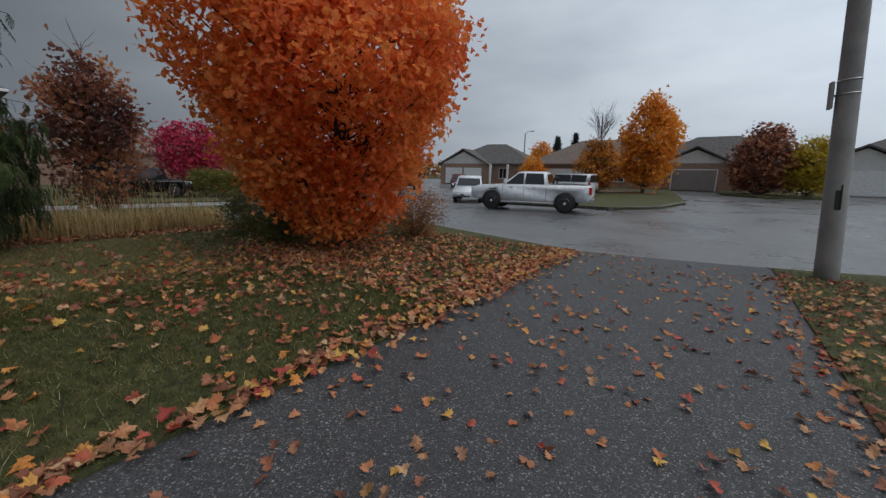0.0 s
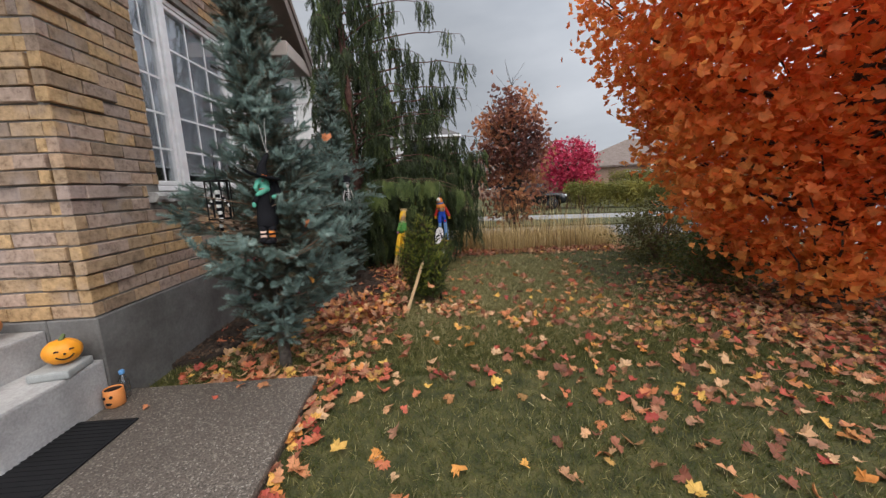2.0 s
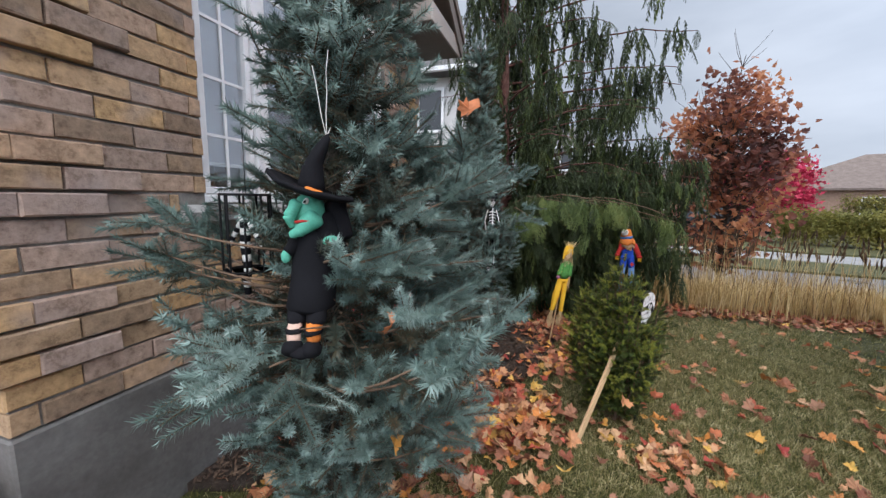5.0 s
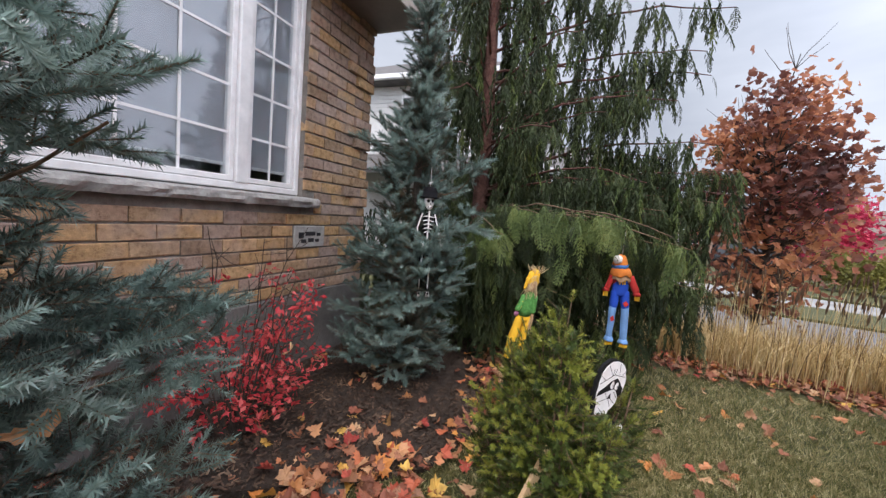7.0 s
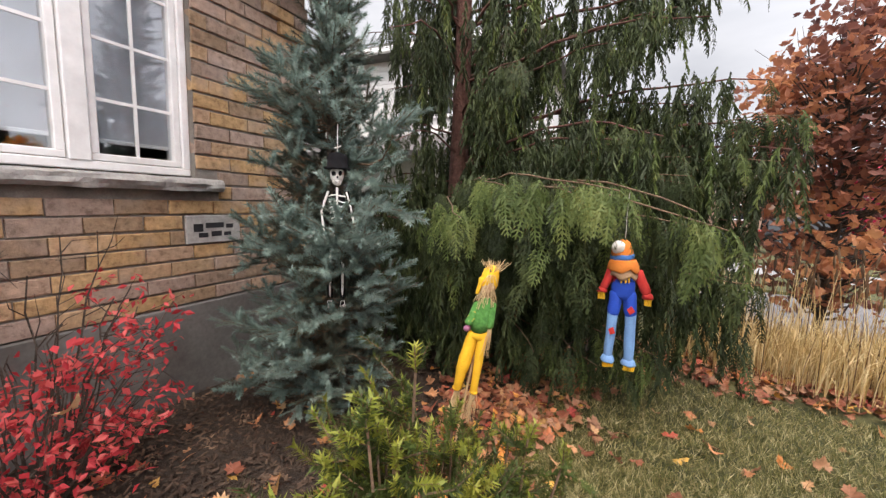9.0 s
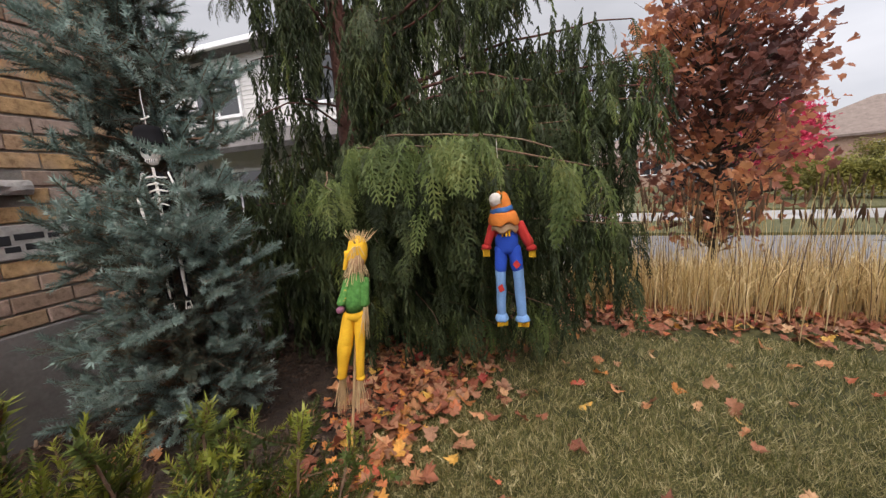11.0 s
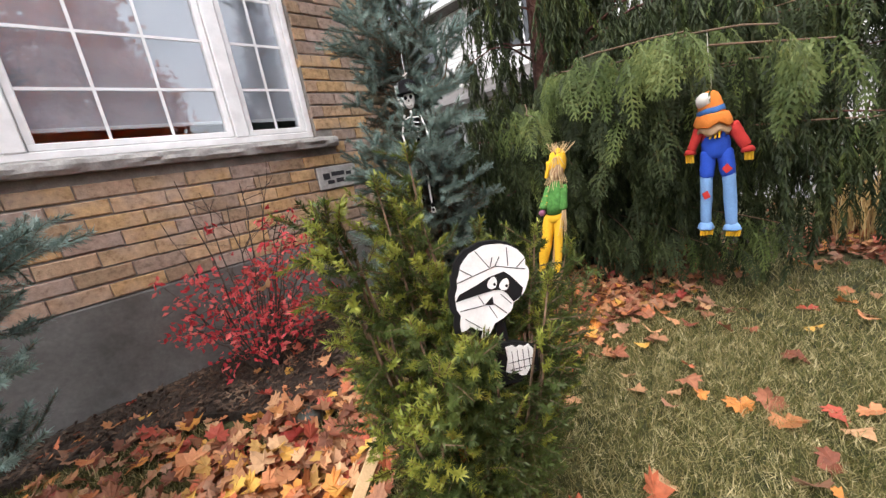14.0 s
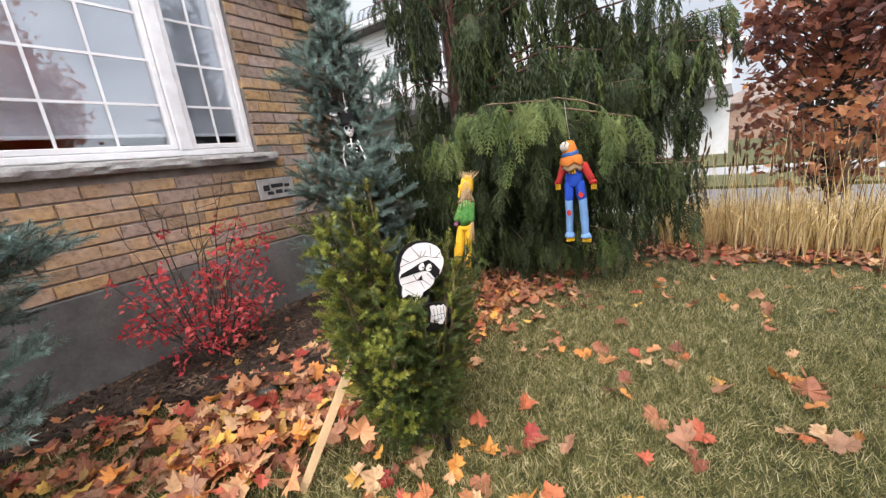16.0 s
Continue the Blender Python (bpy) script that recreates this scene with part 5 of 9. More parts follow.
# ---- yew bush ----
def yew(x, y, seed):
    r = np.random.default_rng(seed)
    z0 = float(land(x, y))
    bush = thing("yew_bush", x, y, z0, "upright dark yew bush with yellow-green new tips", "bush")
    wood, crown = Heap(), Heap()
    P, D, S, K = [], [], [], []
    for i in range(136):
        pl = i % 11
        az = pl * 2.39996 + r.normal(0, 0.22)
        q = min(1.0, max(0.05, math.sqrt((pl + 0.3) / 11) + r.normal(0, 0.07)))
        if i >= 118:
            az, q = (r.uniform(-1.6, -0.2), r.uniform(0.20, 0.55)) if i < 130 else (r.uniform(-0.10, 0.06), r.uniform(0.95, 1.1))
        elif i % 9 == 4:
            continue
        h = np.array([math.cos(az), math.sin(az), 0])
        foot = h * 0.07 * q + np.array([0, 0, 0.02])
        topz = (0.95 - 0.24 * q * q) * (0.86 + 0.26 * ((pl * 7) % 5) / 4) * r.uniform(0.80, 1.05)
        topz = min(topz, r.uniform(0.78, 0.88))
        if 118 <= i < 130:
            topz = r.uniform(0.92, 1.10)
        elif i >= 130:
            topz = r.uniform(0.94, 1.02)
        reach = q * 0.228 * r.uniform(0.85, 1.12)
        n = 8
        ts = np.linspace(0, 1, n)
        pts = np.array([foot + h * reach * (t ** 0.75) + np.array([0, 0, topz * t]) + r.normal(0, 0.006, 3) for t in ts])
        if i >= 118:
            tx, ty = -1.0, 0.0
        else:
            tx, ty = pts[-1][0] + x + 6.00, pts[-1][1] + y - 0.27
        if tx * 0.788 + ty * 0.616 > -0.08 and abs(tx * 0.616 - ty * 0.788) < 0.10:
            pts[:, 2] *= min(1.0, 0.68 / pts[-1][2])
        v, f = tube_arrays(pts, [0.006 * (1 - 0.75 * t) + 0.001 for t in ts], 4)
        wood.raw(v, f, 0)
        cnt = 21
        # the plume towards the house is the yellowest
        bright = 1.0 if pts[-1][0] * 0.63 - pts[-1][1] * 0.72 > 0.05 else 0.32
        for k in range(cnt):
            t = 0.10 + 0.90 * (k + r.random()) / cnt
            o = np.array([np.interp(t, ts, pts[:, c]) for c in range(3)])
            ax = unit(pts[-1] - pts[0])
            out = unit(h * 0.7 + r.normal(0, 0.6, 3) * np.array([1, 1, 0.4]))
            d = unit(ax * r.uniform(0.10, 0.75) + out)
            tip = 1 if r.random() < (0.30 + 0.55 * t * t) * bright else 0
            P.append(o), D.append(d), S.append(r.uniform(0.75, 1.15)), K.append(0)
            P.append(o + d * 0.06), D.append(unit(d + r.normal(0, 0.35, 3) + np.array([0, 0, 0.35]))), S.append(r.uniform(0.7, 1.0)), K.append(tip)
        for k in range(3):
            P.append(pts[-1] - np.array([0, 0, 0.02])), D.append(unit(r.normal(0, 0.3, 3) + np.array([0, 0, 1.0]))), S.append(r.uniform(0.8, 1.1)), K.append(1 if r.random() < 0.7 else 0)
    P, D, S, K = np.array(P), np.array(D), np.array(S), np.array(K)
    # the cut-out board stands in a cleft of the bush
    bx, by = -6.00 - x, 0.27 - y
    ahead = (P[:, 0] - bx) * 0.788 + (P[:, 1] - by) * 0.616
    aside = (P[:, 0] - bx) * 0.616 - (P[:, 1] - by) * 0.788
    cleft = (ahead > -0.05) & (np.abs(aside) < 0.085) & (P[:, 2] > 0.765)
    cleft |= (ahead > -0.03) & (np.abs(aside + 0.03) < 0.05) & (P[:, 2] > 0.56)
    low = (P[:, 0] - bx) * 0.982 + (P[:, 1] - by) * 0.186
    cleft |= (low > -0.04) & (np.abs((P[:, 0] - bx) * 0.186 - (P[:, 1] - by) * 0.982) < 0.085) & (P[:, 2] > 0.84 + 0.6 * np.maximum(0, low))
    keep = ~cleft
    P, D, S, K = P[keep], D[keep], S[keep], K[keep]
    rot = frames_from(D, r.uniform(0, 6.28, len(P)))
    pick = r.integers(0, 3, len(P))
    for i in range(3):
        for k in (0, 1):
            sel = (pick == i) & (K == k)
            tv, tf, tm = YEW_SPRIG[i]
            crown.add(tv, tf, np.where(tm == 0, 2 * k, 1), rot[sel], P[sel], S[sel])
    tagged(part("branchwork", wood.mesh("branchwork", [M["twig"]]), bush), kind="stuff")
    part("foliage", crown.mesh("foliage", [M["yew"], M["twig"], M["yew_tip"]]), bush)
    return bush


yew(-6.03, 0.115, 31)


# ---- broad-leaved trees and shrubs ----
def branch_system(r, wood, base, d, L, rad, depth, tips, spread=0.75, gravity=0.0, sides=6):
    """A limb that forks; the ends are gathered as places for leaves."""
    n = 5
    pts = [np.array(base)]
    dd = np.array(d, float)
    for i in range(n):
        dd = unit(dd + r.normal(0, 0.10, 3) + np.array([0, 0, gravity]))
        pts.append(pts[-1] + dd * L / n)
    v, f = tube_arrays(pts, [rad * (1 - 0.6 * i / n) for i in range(n + 1)], max(4, sides))
    wood.raw(v, f, 0)
    tips.append((pts[-1], dd))
    if depth > 0:
        for k in range(r.integers(3, 6)):
            t = r.uniform(0.3, 1.0)
            i = min(n, int(t * n))
            nd = unit(dd + r.normal(0, spread, 3))
            branch_system(r, wood, pts[i], nd, L * r.uniform(0.5, 0.75), rad * 0.42, depth - 1, tips, spread, gravity, sides - 1)
    else:
        tips.append((pts[2], dd))


def leaf_cloud(heap, centres, per, size, spread, templates, r, droop=0.5, mat=0):
    """Leaves round each centre, facing all ways but leaning outwards and down."""
    C = np.repeat(centres, per, axis=0)
    P = C + r.normal(0, 1, C.shape) * np.asarray(spread)
    N = unit(r.normal(0, 1, C.shape) + np.array([0, 0, 0.9]))
    T = unit(r.normal(0, 1, C.shape) + np.array([0, 0, -droop * 2]))
    T = unit(T - N * (T * N).sum(1, keepdims=True))
    X = np.cross(T, N)
    rot = np.stack([X, T, N], axis=2)
    S = size * r.uniform(0.65, 1.2, len(P))
    pick = r.integers(0, len(templates), len(P))
    for i, (tv, tf, tm) in enumerate(templates):
        sel = pick == i
        heap.add(tv, tf, tm + mat, rot[sel], P[sel], S[sel])


def broad_tree(name, x, y, label, category, seed, height, profile, trunk_r, clusters, per, leaf, mats, templates, spread=0.14, hollow=0.55, trunk_top=0.7, bark="bark", bare=0.0, hang=0.5):
    """A tree whose crown follows a (height, radius) profile, in clumps with gaps; limbs lead out to the clumps."""
    r = np.random.default_rng(seed)
    z0 = float(land(x, y))
    tree = thing(name, x, y, z0, label, category)
    wood, crown = Heap(), Heap()
    zs, rs = zip(*profile)
    tt = np.linspace(0, 1, 9)
    tp = np.array([(0.05 * math.sin(4 * t), 0.05 * math.sin(3 * t + 1), height * trunk_top * t - 0.1) for t in tt])
    v, f = tube_arrays(tp, [trunk_r * (1 - 0.75 * t) for t in tt], 9)
    part("trunk", mesh_np("trunk", v, f, [M[bark]], None, True), tree)
    cz = r.uniform(zs[0], zs[-1], clusters * 3)
    w = np.interp(cz, zs, rs)
    cz = cz[r.random(len(cz)) < (w / max(rs)) ** 1.2][:clusters]
    az = r.uniform(0, 6.28, len(cz))
    lump = np.array([0.82 + 0.30 * noise.noise((math.cos(a) * 1.6 + seed, math.sin(a) * 1.6, z * 0.9)) for a, z in zip(az, cz)])
    rad = np.interp(cz, zs, rs) * (hollow + (1 - hollow) * r.random(len(cz)) ** 0.5) * lump
    C = np.stack([rad * np.cos(az), rad * np.sin(az), cz], 1)
    gap = np.array([noise.noise((c[0] * 1.8 + seed, c[1] * 1.8, c[2] * 1.8)) for c in C])
    C = C[gap > -0.30]
    for c in C[:: max(1, len(C) // 160)]:
        zb = max(0.12, min(tp[-1][2], c[2] - 0.55 * math.hypot(c[0], c[1]) - 0.1))
        b = np.array([np.interp(zb, tp[:, 2], tp[:, 0]), np.interp(zb, tp[:, 2], tp[:, 1]), zb])
        ts = np.linspace(0, 1, 6)
        pts = np.array([b + (c - b) * t + np.array([0, 0, -0.10 * math.sin(math.pi * t)]) * np.linalg.norm(c - b) + r.normal(0, 0.02, 3) * (0 < t < 1) for t in ts])
        v, f = tube_arrays(pts, [trunk_r * 0.22 * (1 - 0.85 * t) + 0.003 for t in ts], 4)
        wood.raw(v, f, 0)
    if bare:
        for k in range(int(bare)):
            a = r.uniform(0, 6.28)
            b = np.array([0.2 * math.cos(a), 0.2 * math.sin(a), height * r.uniform(0.6, 0.8)])
            branch_system(r, wood, b, unit(np.array([math.cos(a) * 0.5, math.sin(a) * 0.5, 1.0])), height * 0.22, 0.012, 1, [], 0.4)
    for k, mname in enumerate(mats):
        leaf_cloud(crown, C[k:: len(mats)], per, leaf, (spread, spread, spread * 0.75), templates, r, hang, k)
    tagged(part("branchwork", wood.mesh("branchwork", [M[bark]]), tree), kind="stuff")
    part("crown", crown.mesh("crown", [M[m] for m in mats]), tree)
    return tree


broad_tree("maple_tree", -5.27, 4.38, "bushy maple in full orange-red autumn leaf, branched to the ground", "maple tree", 4, 6.6,
           [(0.36, 0.70), (0.9, 1.34), (1.6, 1.88), (2.5, 2.48), (3.6, 2.6), (4.8, 2.0), (6.6, 0.4)], 0.10, 3250, 15, 0.125, ["maple"], LEAF_SMALL, 0.15, 0.50, 0.8)
broad_tree("plum_tree", -11.15, 2.42, "small purple-bronze leaved tree with bare twigs on top", "tree", 14, 4.0,
           [(0.55, 0.50), (1.1, 0.85), (2.1, 1.04), (3.0, 0.90), (3.75, 0.34)], 0.055, 340, 12, 0.140, ["plum"], LEAF_SMALL, 0.17, 0.35, 0.85, "bark", 7)


def shrub(name, x, y, rx, ry, h, label, mats, leaf, clusters, per, seed, stems=True, z_low=0.05):
    r = np.random.default_rng(seed)
    z0 = float(land(x, y))
    s = thing(name, x, y, z0, label, "shrub")
    wood, crown = Heap(), Heap()
    u = unit(r.normal(0, 1, (clusters, 3)))
    q = r.uniform(0.5, 1.0, clusters)[:, None]
    C = u * q * np.array([rx, ry, h * 0.55]) * (1 + 0.25 * np.array([noise.noise((a[0] * 2 + seed, a[1] * 2, a[2] * 2)) for a in u]))[:, None] + np.array([0, 0, h * 0.5])
    C = C[C[:, 2] > z_low]
    for c in C[::3]:
        ts = np.linspace(0, 1, 5)
        b = np.array([c[0] * 0.12, c[1] * 0.12, 0.0])
        pts = np.array([b + (c - b) * t + np.array([0, 0, 0.15 * math.sin(math.pi * t)]) for t in ts])
        v, f = tube_arrays(pts, [0.008 * (1 - 0.8 * t) + 0.0015 for t in ts], 4)
        wood.raw(v, f, 0)
    for k, m in enumerate(mats):
        leaf_cloud(crown, C[k:: len(mats)], per, leaf, 0.09, [OVAL], r, 0.2, k)
    tagged(part("branchwork", wood.mesh("branchwork", [M["twig"]]), s), kind="stuff")
    part("foliage", crown.mesh("foliage", [M[m] for m in mats]), s)
    return s


shrub("shrub", -8.05, 4.35, 0.85, 0.8, 1.05, "loose green shrub turning yellow beside the lawn", ["green_shrub"], 0.055, 260, 22, 51)
shrub("shrub", -6.45, 4.05, 0.7, 0.6, 0.66, "dark low shrub under the maple", ["green_shrub", "yew"], 0.05, 200, 22, 52)
shrub("shrub", -5.25, 6.55, 0.78, 0.78, 1.05, "rusty orange shrub beside the maple", ["orange_shrub"], 0.045, 280, 22, 53)


def red_bush(x, y, seed):
    """A sparse bush: thin dark stems that fan out, with small crimson leaves."""
    r = np.random.default_rng(seed)
    z0 = float(land(x, y)) + 0.04
    b = thing("red_bush", x, y, z0, "sparse bush with dark stems and crimson autumn leaves", "bush")
    wood, crown = Heap(), Heap()
    C = []
    for i in range(32):
        az = r.uniform(0, 6.28)
        h = np.array([math.cos(az), max(-0.45, math.sin(az) * 0.62), 0])
        reach = r.uniform(0.12, 0.60)
        top = r.uniform(0.50, 1.0) if i > 5 else r.uniform(1.05, 1.35)
        if i <= 5:
            reach = r.uniform(0.05, 0.35)
        ts = np.linspace(0, 1, 9)
        pts = np.array([h * (0.05 + reach * t) + np.array([0, 0, top * t - 0.1 * t * t]) + r.normal(0, 0.012, 3) * t for t in ts])
        v, f = tube_arrays(pts, [0.0052 * (1 - 0.75 * t) + 0.001 for t in ts], 4)
        wood.raw(v, f, 0)
        for k in range(6):
            t = r.uniform(0.25, 0.95)
            o = np.array([np.interp(t, ts, pts[:, c]) for c in range(3)])
            d = unit(h * 0.8 + r.normal(0, 0.6, 3) + np.array([0, 0, 0.25]))
            L = r.uniform(0.10, 0.26)
            v, f = tube_arrays([o, o + d * L * 0.5 + r.normal(0, 0.01, 3), o + d * L], [0.0026, 0.0018, 0.0008], 3)
            wood.raw(v, f, 0)
            if i > 5 or t < 0.7:
                for q in r.uniform(0.35, 1.0, 8):
                    C.append(o + d * L * q)
    leaf_cloud(crown, np.array(C), 1, 0.045, 0.022, [OVAL], r, 0.1)
    tagged(part("branchwork", wood.mesh("branchwork", [M["bark"]]), b), kind="stuff")
    part("foliage", crown.mesh("foliage", [M["red_leaf"]]), b)


red_bush(-5.98, -1.60, 61)


# ---- hanging dolls and cut-outs ----
C = {}
for nm, col, ro in (("red_cloth", (0.50, 0.035, 0.03), 0.9), ("blue_cloth", (0.015, 0.075, 0.48), 0.85), ("denim", (0.16, 0.32, 0.58), 0.9), ("band_blue", (0.05, 0.16, 0.42), 0.9), ("orange_felt", (0.66, 0.20, 0.035), 0.9), ("yellow_felt", (0.78, 0.46, 0.03), 0.85), ("burlap", (0.42, 0.27, 0.16), 0.95),
                    ("white_felt", (0.72, 0.70, 0.66), 0.9), ("black_cloth", (0.010, 0.010, 0.012), 0.9), ("green_cloth", (0.10, 0.42, 0.30), 0.7), ("straw", (0.62, 0.46, 0.26), 0.95), ("print_green", (0.06, 0.20, 0.05), 0.9), ("bone", (0.74, 0.73, 0.70), 0.6), ("purple_cloth", (0.30, 0.12, 0.20), 0.9),
                    ("black_paint", (0.012, 0.012, 0.013), 0.55), ("white_paint", (0.74, 0.74, 0.73), 0.6), ("raw_pine", (0.58, 0.40, 0.22), 0.75), ("pumpkin", (0.80, 0.30, 0.02), 0.45), ("pumpkin_pale", (0.46, 0.20, 0.07), 0.6), ("stem", (0.10, 0.13, 0.05), 0.8), ("cord", (0.62, 0.60, 0.55), 0.8),
                    ("black_rubber", (0.013, 0.013, 0.014), 0.85), ("blue_plastic", (0.10, 0.28, 0.55), 0.4), ("grey_paver", (0.30, 0.31, 0.30), 0.9), ("orange_glaze", (0.66, 0.24, 0.07), 0.35), ("dark_plastic", (0.03, 0.033, 0.028), 0.5), ("skin_felt", (0.62, 0.42, 0.33), 0.85)):
    C[nm] = plain(nm, col, ro, grain=0.3, scale=40, spec=0.12 if "black" in nm else 0.4)
C["print_green"] = leafy("printed_cotton", [(0.0, (0.05, 0.17, 0.04)), (0.45, (0.08, 0.26, 0.06)), (0.62, (0.10, 0.30, 0.09)), (0.70, (0.66, 0.44, 0.06)), (0.80, (0.52, 0.10, 0.06)), (0.88, (0.06, 0.18, 0.05))], 0.9, 0.0, 55.0)


def doll(name, pieces, mats, x, y, z, turn, label, category="doll"):
    """One plain mesh out of sewn pieces: (material number, bmesh)."""
    bm = merge(*[set_index(b, k) for k, b in pieces])
    # rumpled cloth
    for v in bm.verts:
        v.co += 0.0045 * noise.noise_vector(v.co * 28.0) + 0.0022 * noise.noise_vector(v.co * 75.0)
    ob = part(name, bm, mat=[C[m] for m in mats], at=pose(x, y, z, 0, 0, turn))
    return tagged(ob, label, category)


def fringe(r, centre, radius, length, count, drop=1.0, thick=0.0025):
    """Loose straws that hang or stand in a bunch."""
    out = []
    for i in range(count):
        a = r.uniform(0, 6.28)
        q = radius * r.uniform(0.2, 1.0)
        p = Vector((centre[0] + q * math.cos(a) * 0.6, centre[1] + q * math.sin(a) * 0.6, centre[2]))
        e = p + Vector((q * math.cos(a) * 0.9 + r.uniform(-0.01, 0.01), q * math.sin(a) * 0.9 + r.uniform(-0.01, 0.01), -drop * length * r.uniform(0.7, 1.1)))
        out.append(limb(p, e, thick, thick * 0.5, 3))
    return merge(*out)


def scarecrow():
    """Seen from the front: a limp hat pulled down over the head, a ragged scarf under its brim, dungarees over pale jeans."""
    up = pose(0, 0, 0, 9, 0, 0)
    crown_hat = lathe([(0.066, 0.0), (0.064, 0.035), (0.058, 0.070), (0.046, 0.096), (0.026, 0.113), (0.004, 0.118)], 20, Matrix.Translation((0.0, -0.012, 0.606)) @ up)
    band = lathe([(0.0660, 0.010), (0.0685, 0.014), (0.0675, 0.033), (0.0645, 0.037)], 20, Matrix.Translation((0.0, -0.012, 0.606)) @ up)
    brim = lathe([(0.066, 0.012), (0.080, 0.004), (0.092, -0.018), (0.100, -0.044), (0.096, -0.050), (0.086, -0.024), (0.074, -0.004), (0.064, 0.002)], 26)
    for v in brim.verts:
        a = math.atan2(v.co.y, v.co.x)
        k = max(0.0, (v.co.xy.length - 0.07) / 0.03)
        v.co.z += k * (0.010 * math.sin(4 * a + 0.6) + 0.006 * math.sin(7 * a))
    brim = moved(brim, Matrix.Translation((0.002, -0.006, 0.606)) @ Matrix.Diagonal((0.94, 0.94, 1.0, 1)))
    patch = moved(ball(0.050, (0.024, -0.026, 0.078), (0.92, 0.82, 0.74)), Matrix.Translation((0.0, -0.012, 0.606)) @ up)
    head = ball(0.062, (0.004, -0.002, 0.560), (0.92, 1.0, 0.9))
    scarf = lathe([(0.050, 0.03), (0.072, 0.01), (0.084, -0.016), (0.078, -0.030), (0.060, -0.016), (0.045, 0.0)], 24)
    for v in scarf.verts:
        v.co.z += 0.012 * math.sin(5 * math.atan2(v.co.y, v.co.x)) * (1 if v.co.z < 0 else 0)
    scarf = moved(scarf, Matrix.Translation((0.004, -0.004, 0.548)))
    collar = [limb((0.064, 0.020 * k - 0.024, 0.528), (0.070, 0.021 * k - 0.026, 0.498), 0.008, 0.005, 6) for k in range(3)]
    torso = ball(0.066, (-0.006, 0.006, 0.505), (0.70, 1.05, 0.80))
    bib = lathe([(0.050, 0.0), (0.068, 0.02), (0.070, 0.07), (0.062, 0.105), (0.048, 0.115)], 18, Matrix.Translation((0, 0.008, 0.400)) @ Matrix.Diagonal((0.72, 1.0, 1, 1)))
    straps = [limb((0.046, s * 0.034 + 0.006, 0.505), (0.030, s * 0.046 + 0.006, 0.555), 0.011, 0.009, 6) for s in (-1, 1)]
    arms = [limb((0, -0.070, 0.545), (0.010, -0.112, 0.455), 0.029, 0.024), limb((0, 0.082, 0.545), (0.010, 0.146, 0.440), 0.033, 0.026)]
    cuffs = [lathe([(0.020, 0.016), (0.030, 0.006), (0.033, -0.010), (0.022, -0.006)], 14, Matrix.Translation((0.010, -0.117, 0.440))), lathe([(0.021, 0.016), (0.031, 0.006), (0.034, -0.010), (0.022, -0.006)], 14, Matrix.Translation((0.010, 0.152, 0.424)))]
    fingers = [limb((0.010 + 0.006 * (k % 2), s + 0.010 * k - 0.015, zz), (0.013, s + 0.011 * k - 0.016, zz - 0.046), 0.0072, 0.0055, 6) for s, zz in ((-0.118, 0.436), (0.156, 0.420)) for k in range(4)]
    thighs = [limb((0, -0.030, 0.430), (0.004, -0.036, 0.312), 0.040, 0.036), limb((0, 0.048, 0.430), (0.004, 0.066, 0.312), 0.042, 0.037)]
    shins = [limb((0.002, -0.037, 0.322), (0.004, -0.042, 0.066), 0.0325, 0.028), limb((0.002, 0.067, 0.322), (0.004, 0.084, 0.056), 0.0345, 0.030)]
    hems = [lathe([(0.028, 0.034), (0.036, 0.020), (0.043, 0.004), (0.040, -0.004), (0.030, 0.004)][::-1], 18, Matrix.Translation((0.004, -0.042, 0.040))), lathe([(0.028, 0.034), (0.037, 0.020), (0.044, 0.004), (0.041, -0.004), (0.030, 0.004)][::-1], 18, Matrix.Translation((0.004, 0.085, 0.030)))]
    for h in hems:
        for v in h.verts:
            a = math.atan2(v.co.y, v.co.x - 0.004)
            v.co.x += 0.003 * math.sin(9 * a)
    toes = [limb((0.006 + 0.004 * (k % 2), s + 0.013 * k - 0.025, zz + 0.05), (0.012, s + 0.014 * k - 0.028, zz), 0.009, 0.007, 6) for s, zz in ((-0.040, 0.006), (0.088, -0.004)) for k in range(5)]
    patches = [moved(box(-0.002, 0.002, -0.017, 0.017, -0.017, 0.017), Matrix.Translation((0.0415, 0.056, 0.345)) @ pose(0, 0, 0, 40, 0, 0)), moved(box(-0.002, 0.002, -0.015, 0.015, -0.017, 0.017), Matrix.Translation((0.0365, -0.042, 0.220)) @ pose(0, 0, 0, 25, 0, 0))]
    cord = limb((0.0, -0.012, 0.70), (0.10, -0.04, 0.97), 0.0022, 0.0022, 4)
    pcs = [(0, crown_hat), (1, band), (0, brim), (2, patch), (3, head), (3, scarf)] + [(4, c) for c in collar] + [(5, torso), (6, bib)] + [(6, a) for a in straps] + [(5, a) for a in arms + cuffs] + [(4, a) for a in fingers] + [(6, a) for a in thighs] + [(7, a) for a in shins + hems] + [(4, a) for a in toes] + [(5, a) for a in patches] + [(8, cord)]
    for k, piece in pcs:
        for v in piece.verts:
            v.co.x, v.co.y = v.co.x * 0.90, v.co.y * 0.86
    doll("scarecrow_doll", pcs, ["orange_felt", "band_blue", "white_felt", "burlap", "yellow_felt", "red_cloth", "blue_cloth", "denim", "cord"], -7.70, 0.39, 0.487, 14, "stuffed scarecrow doll in blue dungarees and orange hat")


